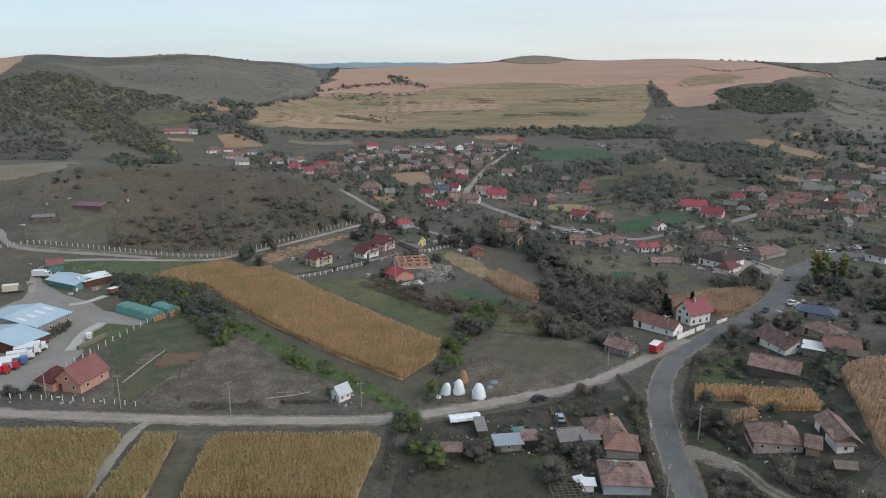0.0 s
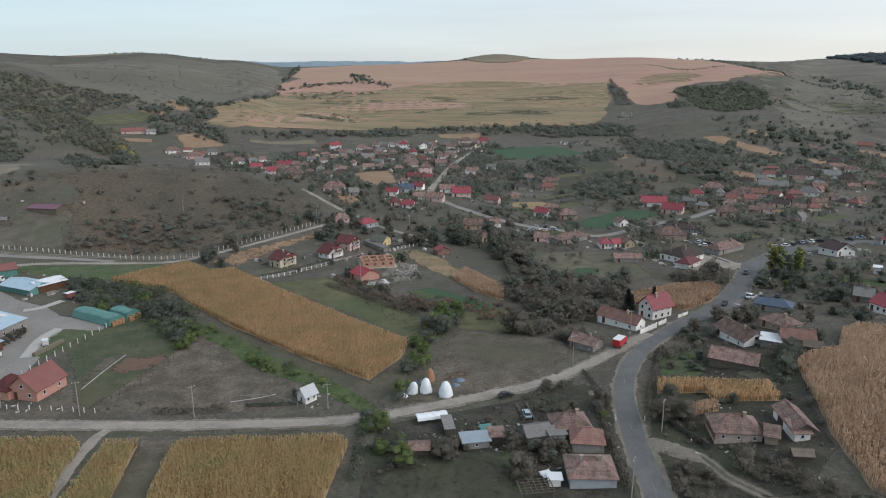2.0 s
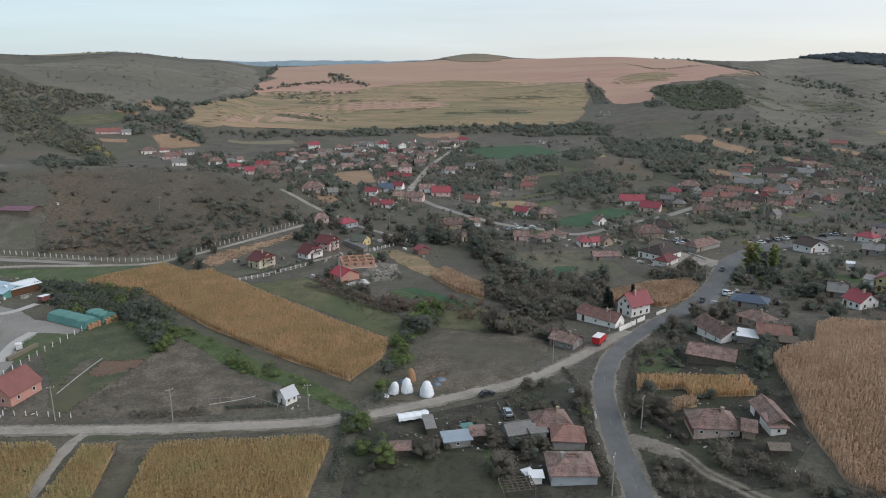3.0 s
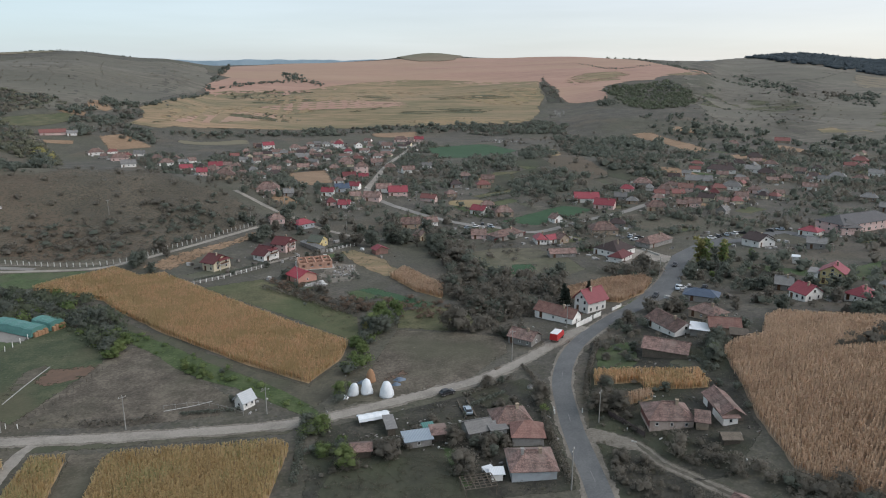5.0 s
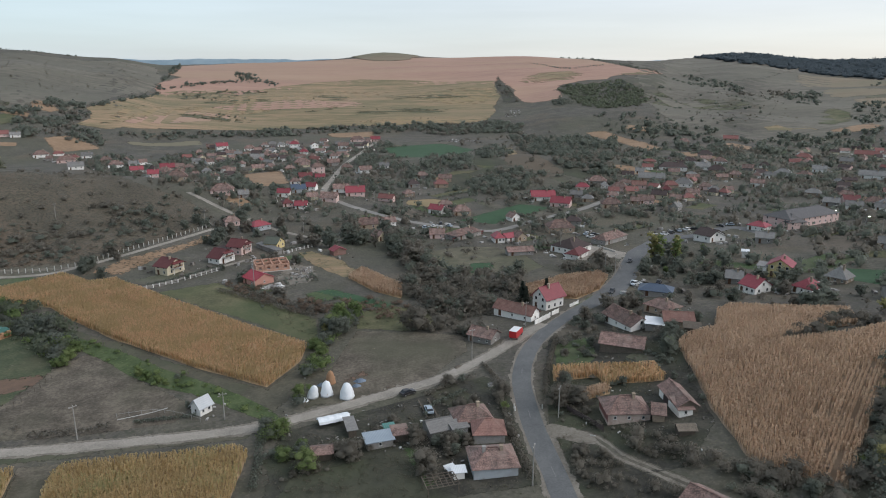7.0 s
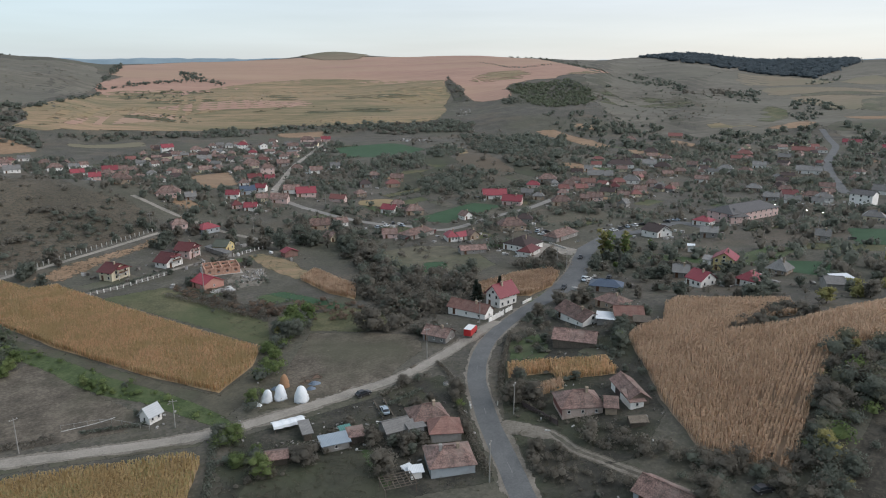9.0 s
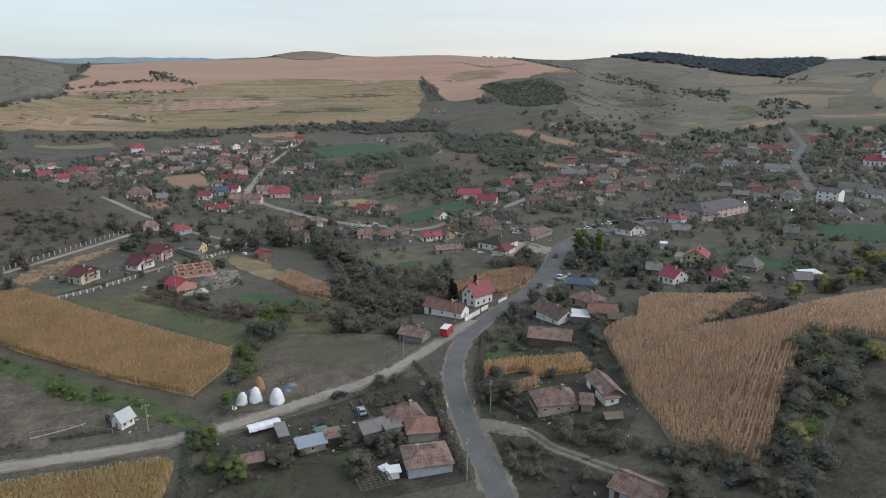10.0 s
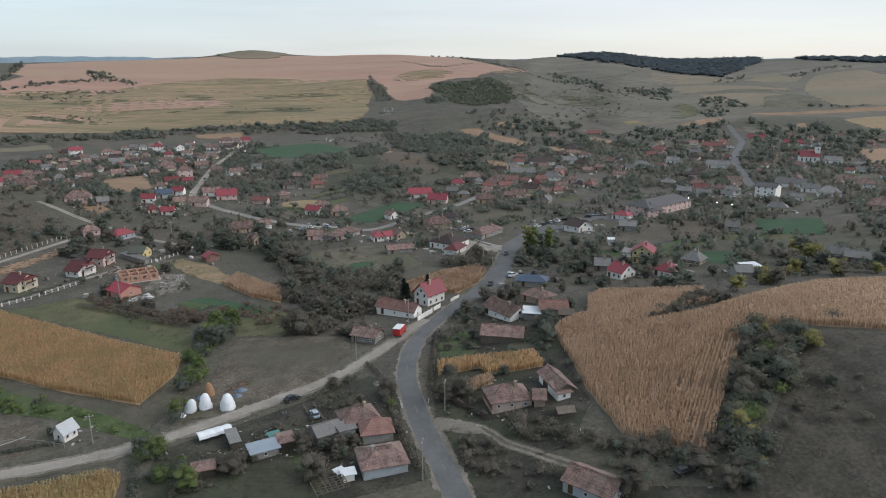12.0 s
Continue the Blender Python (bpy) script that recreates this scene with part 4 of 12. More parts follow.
field("right_field", [(1037.2, 1237.4), (1107.0, 1212.2), (1147.0, 1140.7), (1162.2, 1033.9), (1103.6, 1012.0), (1080.6, 1088.0), (1022.1, 1117.4), (961.5, 1112.2), (987.7, 1180.8)], PALE, "far pale slope", level=1, amount=3)
field("right_field", [(969.9, 1082.1), (1023.9, 1088.3), (1066.1, 1044.3), (1076.1, 970.9), (989.0, 921.9), (910.6, 867.4), (891.0, 905.9), (907.5, 973.4)], PALE, "pale stubble on a far slope", level=1, amount=3)
field("field_bank", [(1006.9, 1106.8), (1087.8, 1110.5), (1142.5, 1021.4), (1102.6, 995.3), (1054.1, 1060.7), (1000.3, 1074.7)], UNDERBRUSH, "dark grass bank between far fields", level=1.4, amount=2)
field("field_bank", [(1016.7, 968.5), (1089.2, 972.7), (1063.1, 912.9), (998.7, 828.9), (952.5, 815.0), (911.8, 866.2)], UNDERBRUSH, "dark rough pasture between far fields", level=1.2, amount=3)
field("green_field", [(803.5, 954.3), (844.8, 982.4), (833.2, 931.1), (781.4, 866.7), (707.5, 811.6), (693.5, 828.9)], MEADOW, "bluish green field in a hollow", level=1.2, amount=3, core=0.5)
field("right_pasture", [(803.0, 792.1), (868.5, 770.6), (892.7, 706.0), (809.3, 606.8), (769.1, 554.0), (775.2, 668.3), (730.4, 699.4), (716.5, 734.9)], DARK_GRASS, "dark olive pasture below far fields", level=-0.5, amount=3)
field("weedy_patch", [(549.5, 1104.1), (621.4, 1134.5), (680.0, 1094.1), (728.5, 1025.5), (671.2, 974.7), (592.6, 1022.2), (523.3, 1010.4)], STREAK, "dark weedy pasture below ploughed land", level=0.5, amount=4, core=0.85)
field("weedy_patch", [(941.8, 1574.9), (1116.3, 1632.8), (1210.4, 1560.6), (991.3, 1357.5), (860.7, 1297.3), (869.2, 1402.4)], FAR_PASTURE, "pale dry slope before a forest", level=0.6, amount=4, core=0.5)
field("garden_strip", [(-87.4, 173.4), (-87.8, 189.0), (-83.8, 193.2), (-82.3, 191.9), (-84.8, 177.1), (-85.0, 169.5)], DIRT, "bare brown strip in a grass plot", level=1, amount=0.5)
field("road_apron", [(74.4, 194.0), (89.3, 204.1), (105.3, 221.1), (117.6, 237.1), (131.1, 259.3), (142.4, 276.6), (160.4, 292.8), (174.8, 302.3), (173.5, 293.7), (156.7, 279.6), (141.6, 262.1), (133.4, 248.9), (125.3, 234.5), (113.4, 219.7), (96.8, 206.7), (81.6, 197.0)], ASPHALT, "worn asphalt of the widened road at a junction", level=1.2, amount=0.2, category="road")
field("track_mouth", [(48.7, 133.0), (52.8, 134.7), (57.4, 130.8), (60.5, 123.8), (58.3, 122.0), (53.6, 126.6), (49.3, 129.3)], SHOULDER, "pale dirt where a track leaves the road", level=0.6, amount=0.8, core=0.35)
field("forecourt", [(113.4, 268.4), (122.6, 282.5), (132.7, 292.7), (137.1, 288.4), (139.0, 280.7), (144.7, 277.9), (133.8, 264.9), (128.4, 272.0), (118.8, 266.2)], GRAVEL, "pale gravel forecourt where a lane crosses a stream", level=1, amount=0.5)
field("green_verge", [(89.4, 210.9), (105.3, 223.4), (117.1, 238.5), (121.5, 243.3), (114.6, 229.4), (103.4, 217.4), (90.3, 207.1)], WEEDS, "green grass verge between maize and road", level=0.6, amount=0.6)
field("slope_meadow", [(141.3, 571.9), (160.6, 549.4), (157.5, 531.8), (143.5, 517.9), (135.7, 531.6)], MEADOW, "dull green meadow between woods", amount=2, level=-1)
field("slope_meadow", [(95.4, 486.3), (116.8, 518.9), (135.8, 517.9), (138.1, 504.5), (115.6, 479.8), (100.3, 459.0)], MEADOW, "greenish slope between trees", amount=2, level=-1)
field("slope_pasture", [(225.3, 692.7), (200.5, 550.7), (199.9, 494.5), (187.0, 496.1), (173.6, 513.7), (159.2, 531.4)], MOUND, "brown pasture between woods", amount=2, level=-1)
field("stubble_strip", [(65.9, 421.9), (83.5, 425.2), (94.6, 415.8), (88.1, 396.1), (73.1, 402.1), (62.4, 408.8)], GOLD, "yellow stubble strip among gardens", amount=1)
field("stubble_strip", [(44.9, 925.5), (101.7, 933.2), (96.5, 880.2), (42.0, 869.8)], STUBBLE, "orange strip before a tree belt", amount=1)
field("far_pasture", [(1734.9, 3710.3), (1124.0, 1948.9), (1344.3, 1789.9), (1727.9, 1776.6), (1950.8, 1312.1), (824.8, 540.2), (693.8, 672.3), (731.8, 761.8), (536.8, 727.3), (472.9, 813.6), (572.9, 1106.6)], FAR_PASTURE, "pale dry pasture on rolling far slopes", level=-1.7, amount=6)
field("far_pasture", [(-634.6, 1127.2), (-501.2, 1402.2), (-288.4, 1631.0), (-232.4, 1402.7), (-236.5, 1216.7), (-270.8, 927.6), (-320.2, 878.5), (-418.2, 982.2), (-563.9, 1107.6)], FAR_PASTURE, "dry brown pasture on a far hillside", level=-1.7, amount=6)
field("house_grass", [(-6.4, 146.5), (10.4, 150.9), (28.1, 156.2), (44.4, 163.1), (49.9, 154.4), (44.6, 134.7), (42.4, 111.9), (-9.8, 112.9), (-10.2, 134.6)], LOW_GRASS, "dim grass and weeds round old houses", level=-1.5, amount=2)
field("house_grass", [(71.0, 182.0), (89.7, 187.9), (103.8, 169.6), (85.1, 119.8), (72.4, 108.4), (49.7, 112.0), (51.7, 131.5), (57.3, 151.9)], LOW_GRASS, "dim grass and weeds round a farmstead", level=-1.5, amount=2)
field("house_grass", [(52.1, 126.2), (60.8, 113.6), (67.6, 102.8), (79.1, 91.6), (90.4, 82.4), (88.5, 74.0), (47.7, 96.8)], LOW_GRASS, "dim rough grass beside a track", level=-1.3, amount=2)
field("mound_grass", [(-161.5, 331.7), (-169.5, 343.8), (-171.6, 362.6), (-197.5, 386.8), (-159.7, 403.5), (-170.8, 574.3), (-89.9, 415.0), (-60.6, 399.2), (-45.0, 371.3), (-53.3, 347.0), (-81.1, 317.9), (-88.4, 305.0), (-122.4, 299.9), (-147.9, 303.5)], MOUND, "brown grass on a rounded mound", level=-1.4, amount=4, core=0.8)

field("verge", [(-95.6, 246.3), (-57.9, 213.3), (-29.8, 185.0), (-10.7, 169.1), (-2.1, 183.2), (1.1, 196.1), (2.7, 183.2), (-3.4, 165.0), (-9.4, 154.1), (-12.8, 153.3), (-21.0, 165.1), (-37.8, 180.3), (-62.1, 208.2), (-80.9, 233.3)], DARK_GRASS, "dark grass margin round a maize field", level=-1, amount=0.8)
field("back_meadow", [(-4.5, 128.0), (21.4, 132.8), (21.9, 117.1), (20.6, 112.3), (-9.8, 112.9)], LOW_MEADOW, "mown green grass behind houses", amount=0.8)
field("garden_green", [(19.1, 134.0), (24.1, 130.5), (23.9, 119.3), (21.9, 117.1), (19.8, 125.3)], WEEDS, "lush green grass strip", level=1, amount=0.6)
field("garden_green", [(69.7, 176.6), (81.5, 180.0), (78.5, 165.4), (73.3, 159.9), (65.5, 163.7)], WEEDS, "green garden grass", amount=0.8)
field("red_soil_patch", [(8.3, 172.4), (15.0, 175.2), (15.9, 172.3), (9.9, 168.2)], SOIL, "patch of spilled reddish soil", level=1, amount=0.8, core=0.85)
field("orchard_grass", [(18.7, 224.4), (30.7, 227.2), (41.3, 221.1), (40.3, 204.8), (31.1, 202.7), (15.6, 208.0)], MEADOW, "pale grass by the stream", level=-1, amount=1)
field("grass_margin", [(-172.9, 286.5), (-103.6, 288.9), (-106.8, 277.5), (-117.1, 267.9), (-134.2, 270.6), (-156.1, 277.3)], WEEDS, "green grass beside a farm lane", level=-1, amount=1)
field("yard_grass", [(-111.1, 206.9), (-110.5, 215.1), (-98.0, 211.9), (-102.1, 201.0), (-105.3, 189.9), (-109.2, 194.2)], WEEDS, "green grass in a farmyard", level=1, amount=0.6)
field("field_margin", [(-103.7, 147.1), (-70.9, 146.2), (-68.8, 144.3), (-50.5, 144.2), (-14.7, 144.5), (-12.4, 147.7), (-37.4, 146.8), (-63.9, 146.9), (-105.2, 149.5)], DARK_GRASS, "dark grass verge beside a gravel road", level=-1, amount=0.5)
field("hill_pasture", [(142.3, 113.4), (154.9, 102.8), (160.2, 96.8), (112.3, 62.8), (84.7, 76.3), (95.9, 84.1), (101.6, 87.8), (112.4, 94.9)], PASTURE, "brown grazed hillside", amount=5, level=-1)
field("mound_foot", [(-200.9, 323.2), (-188.0, 328.6), (-181.5, 343.3), (-170.7, 350.1), (-164.2, 341.4), (-163.6, 327.3), (-154.6, 310.3), (-173.0, 308.9), (-191.6, 306.2)], TRODDEN, "pale trodden grass by a barn", amount=3, core=0.3)
field("strip_field", [(-86.4, 288.8), (-74.4, 311.4), (-53.9, 332.0), (-42.1, 351.0), (-40.7, 338.5), (-58.9, 312.6), (-71.3, 286.7)], STUBBLE, "yellowed grass strip by a lane", amount=0.8, core=0.7)
field("meadow", [(-54.2, 260.9), (-32.9, 269.7), (-13.1, 241.2), (3.2, 220.4), (3.3, 201.7), (0.3, 199.8), (-20.0, 223.8)], MEADOW, "mown green meadow beside tall maize", amount=0.4)
field("bare_field", [(15.2, 206.5), (31.1, 202.2), (47.2, 193.8), (45.4, 181.7), (32.0, 166.7), (21.2, 162.5), (9.4, 157.8), (-1.8, 156.7), (2.5, 168.3), (7.5, 183.1)], DIRT, "bare brown field between road and stream", amount=0.8)
field("weedy_plot", [(-68.8, 195.4), (-61.4, 205.7), (-41.6, 179.5), (-28.3, 165.2), (-31.1, 155.8), (-49.9, 153.5), (-72.7, 155.4), (-78.2, 158.4)], DIRT, "grey-brown weedy plot", amount=0.8)
field("garden_plot", [(-103.9, 201.1), (-90.8, 227.3), (-73.7, 210.7), (-68.5, 191.9), (-78.2, 158.4), (-84.2, 162.2), (-90.6, 177.8)], LAWN, "green grass plot behind a fence", amount=0.4)
field("soil_strip", [(-84.4, 181.7), (-82.5, 191.1), (-69.0, 191.9), (-70.7, 183.6), (-79.3, 178.9)], SOIL, "strip of reddish soil", level=1, amount=1.5, core=0.6)
field("yard", [(-157.8, 221.9), (-153.0, 239.8), (-160.3, 259.9), (-169.5, 275.3), (-166.0, 274.0), (-157.0, 259.9), (-142.0, 246.3), (-126.7, 236.6), (-117.3, 227.4), (-98.7, 220.5), (-97.7, 213.4), (-109.4, 210.9), (-105.4, 183.7), (-102.7, 165.6), (-114.8, 164.9), (-120.7, 165.0)], YARD, "gravel farmyard between halls", amount=0.6)
field("dirt_strip", [(-60.0, 142.7), (-50.7, 142.7), (-52.1, 137.3), (-50.4, 116.6), (-57.2, 116.6)], DIRT, "bare strip between maize plots", amount=0.5)
field("green_strip", [(3.5, 250.3), (10.0, 252.5), (31.8, 228.4), (24.6, 225.5), (15.6, 236.7)], GREEN, "strip of green crop", amount=0.5)
field("yellow_strip", [(-2.2, 309.6), (4.3, 310.9), (16.5, 294.2), (22.4, 273.6), (17.2, 263.8), (4.0, 286.6)], YELLOW, "yellowed grass strip", amount=0.5)
field("green_patch", [(64.1, 267.6), (70.9, 276.8), (80.0, 275.6), (77.4, 265.5), (66.0, 261.1)], GREEN, "bright green garden patch", level=1, amount=0.6)
field("green_field", [(84.7, 364.2), (132.7, 402.7), (148.2, 388.2), (101.7, 350.8)], GREEN, "bright green field behind houses", amount=1)
field("valley_clearing", [(55.0, 299.6), (72.4, 306.5), (86.5, 301.8), (97.5, 283.2), (97.5, 264.6), (86.9, 255.1), (78.7, 262.1), (61.3, 257.0), (58.1, 269.5), (53.5, 278.8)], UNDERBRUSH, "open dry grass between valley trees", level=-1, amount=2)
field("far_green_field", [(87.5, 736.2), (162.0, 778.8), (180.2, 700.0), (119.9, 596.7), (88.9, 636.4)], GREEN, "dark green field beyond the village", amount=1.5)
field("stubble_field", [(-252.6, 779.6), (-234.7, 809.5), (-191.7, 759.8), (-226.8, 723.6)], STUBBLE, "orange stubble field", amount=1)
field("stubble_plot", [(-45.0, 555.5), (-13.5, 573.7), (-6.1, 471.6), (-24.7, 435.9)], STUBBLE, "small orange stubble plot", amount=1)
field("stubble_strip", [(38.2, 924.5), (95.9, 925.8), (92.2, 888.2), (39.9, 877.3)], STUBBLE, "strip of orange stubble before dark trees", amount=1)
field("pale_field", [(-184.3, 802.1), (-108.4, 842.9), (-102.2, 808.9), (-168.9, 789.7)], PALE, "pale stubble field", amount=1)
field("crop_field", [(262.9, 248.8), (279.5, 223.7), (249.2, 195.8), (238.1, 218.2)], GREEN, "dark green crop field", amount=1)
field("stubble_field", [(663.8, 503.6), (710.0, 504.7), (749.6, 488.4), (623.2, 403.7), (574.3, 420.3)], STUBBLE, "orange stubble field", amount=1)
field("crop_field", [(195.8, 216.7), (209.0, 201.5), (191.7, 183.6), (185.7, 202.0)], GREEN, "dark green garden field", amount=1)
field("field_streak", [(-143.8, 1173.5), (-84.3, 1220.7), (-38.6, 1207.0), (-39.4, 1176.6), (-133.5, 1143.9)], STREAK, "dark weedy streak across a yellow field", level=1, amount=2, core=0.86)
field("field_streak", [(-180.9, 1070.7), (-141.4, 1084.6), (-140.5, 1064.8), (-174.6, 1051.2)], STREAK, "dark weedy streak across a yellow field", level=1, amount=2, core=0.86)
field("field_streak", [(-182.6, 1016.3), (-133.5, 1034.3), (-96.3, 1031.4), (-53.4, 1004.6), (-68.3, 979.8), (-103.2, 978.4), (-139.0, 984.2)], STREAK, "dark weedy streak across a yellow field", level=1, amount=2, core=0.86)
field("field_streak", [(-243.7, 970.7), (-206.6, 1064.3), (-202.0, 1046.2), (-238.8, 956.1)], STREAK, "dark weedy streak across a yellow field", level=1, amount=2, core=0.86)
field("field_streak", [(-245.7, 880.3), (-205.6, 920.1), (-202.5, 908.0), (-241.3, 868.8)], STREAK, "dark weedy streak across a yellow field", level=1, amount=2, core=0.86)
field("field_streak", [(28.5, 1244.6), (63.3, 1276.9), (94.3, 1234.2), (87.2, 1186.1), (59.0, 1186.9)], STREAK, "dark weedy streak across a yellow field", level=1, amount=2, core=0.86)
field("field_streak", [(12.0, 1082.7), (65.5, 1115.3), (62.6, 1092.4), (15.0, 1064.2)], STREAK, "dark weedy streak across a yellow field", level=1, amount=2, core=0.86)
field("field_streak", [(-197.0, 1224.1), (-150.8, 1296.8), (-107.0, 1324.8), (-49.3, 1301.4), (-65.8, 1284.9), (-140.3, 1269.7), (-165.3, 1178.2)], STREAK, "dark weedy streak across a yellow field", level=1, amount=2, core=0.86)
field("field_streak", [(79.3, 1074.7), (174.8, 1112.4), (253.2, 1106.1), (212.3, 1065.2), (89.0, 1037.1)], STREAK, "dark weedy streak across a yellow field", level=1, amount=2, core=0.86)
field("field_streak", [(153.8, 1242.1), (247.5, 1250.3), (313.7, 1218.2), (273.4, 1198.9), (167.1, 1203.2)], STREAK, "dark weedy streak across a yellow field", level=1, amount=2, core=0.86)
road("road_shoulder", [(44.3, 88.3), (45.1, 98.1), (46.0, 107.5), (47.0, 115.5), (47.8, 123.4), (49.1, 134.2), (51.4, 146.8), (54.2, 158.6), (59.6, 171.4), (68.2, 184.7), (82.8, 199.8), (96.4, 211.6), (110.2, 226.1), (123.4, 242.9), (135.4, 261.3), (146.5, 275.7), (163.4, 290.0), (184.0, 304.6)], 7.1, SHOULDER, "dusty shoulder of a worn road", level=0, wobble=1.2)
road("road_shoulder", [(-113.4, 153.8), (-107.3, 152.9), (-85.9, 151.1), (-65.0, 149.6), (-44.5, 148.7), (-24.5, 148.6), (-12.5, 149.6), (-3.2, 151.8), (9.3, 156.2), (22.5, 161.1), (31.6, 164.3), (41.6, 170.0), (50.8, 176.7), (59.1, 183.7), (68.1, 191.7), (73.9, 196.4)], 5.6, SHOULDER, "dusty shoulder of a gravel road", level=0, wobble=1.2)
road("gravel_road", [(-113.4, 153.8), (-107.3, 152.9), (-85.9, 151.1), (-65.0, 149.6), (-44.5, 148.7), (-24.5, 148.6), (-12.5, 149.6), (-3.2, 151.8), (9.3, 156.2), (22.5, 161.1), (31.6, 164.3), (41.6, 170.0), (50.8, 176.7), (59.1, 183.7), (68.1, 191.7), (73.9, 196.4)], 3.8, GRAVEL, "pale gravel road beside the maize fields")
road("asphalt_road", [(44.3, 88.3), (45.1, 98.1), (46.0, 107.5), (47.0, 115.5), (47.8, 123.4), (49.1, 134.2), (51.4, 146.8), (54.2, 158.6), (59.6, 171.4), (68.2, 184.7), (82.8, 199.8), (96.4, 211.6), (110.2, 226.1), (123.4, 242.9), (135.4, 261.3), (146.5, 275.7), (163.4, 290.0), (184.0, 304.6)], 4.9, ASPHALT, "worn grey asphalt road winding through the village", wobble=0.1)
road("asphalt_street", [(155.4, 282.0), (174.7, 294.0), (192.0, 297.9), (216.2, 308.2), (219.9, 283.7)], 7.0, ASPHALT, "grey asphalt street behind houses", level=1)
road("far_road", [(377.4, 360.4), (406.4, 395.5), (444.8, 441.9), (497.4, 499.1), (558.7, 555.7), (620.8, 615.1), (675.1, 681.4), (715.3, 733.7)], 7.0, ASPHALT, "distant asphalt road climbing between trees")
road("bridge_street", [(138.3, 274.8), (135.3, 280.4), (131.4, 287.7), (127.9, 294.8), (119.9, 291.2), (112.8, 287.4)], 5.0, GRAVEL, "pale side street over a small bridge", level=3)
road("village_street", [(192.1, 404.6), (184.1, 397.8), (158.7, 375.7), (130.9, 358.6), (97.6, 335.6), (80.6, 348.2), (60.9, 362.1), (37.9, 392.2), (22.8, 415.2), (15.9, 434.5)], 4.6, YARD, "grey village street between gardens")
road("village_lane", [(15.9, 434.5), (15.7, 449.4), (21.8, 487.6), (30.6, 547.4), (49.2, 639.4), (75.4, 747.0), (91.5, 804.9)], 4.8, GRAVEL, "pale village lane with wide verges")
road("hill_lane", [(-62.0, 409.7), (-51.3, 398.3), (-39.5, 384.6), (-25.8, 370.4), (-11.4, 351.9), (3.2, 337.8), (11.4, 328.3), (18.9, 329.7)], 3.2, GRAVEL, "pale lane curving below the hill")
road("farm_lane", [(-153.2, 246.3), (-160.8, 259.9), (-166.1, 272.6), (-166.8, 284.0), (-159.3, 288.1), (-143.1, 289.9), (-104.4, 291.4), (-89.9, 301.5), (-79.7, 311.9), (-62.2, 331.8), (-42.5, 354.8)], 2.9, GRAVEL, "gravel farm lane")
road("farm_track", [(-217.7, 320.3), (-207.2, 315.9), (-199.0, 306.3), (-187.8, 300.0), (-171.5, 297.7), (-145.7, 295.7), (-125.8, 292.6)], 3.0, YARD, "worn farm track along a fence")
road("field_lane", [(-69.4, 148.0), (-70.7, 144.3), (-70.9, 137.4), (-70.3, 127.1), (-69.7, 116.7)], 2.8, GRAVEL, "narrow field lane between maize")
road("drive", [(-65.2, 265.4), (-58.1, 269.4), (-47.9, 277.0), (-35.3, 290.3), (-21.4, 303.0)], 2.6, GRAVEL, "gravel drive along a garden wall")


PICKED = [(105.1, 117.2), (113.9, 120.4), (126.2, 124.7), (131.1, 121.6), (110.0, 107.1), (100.8, 99.5), (92.4, 90.4), (90.0, 94.1), (96.4, 103.1)]  # end of the large field, where rows have been picked


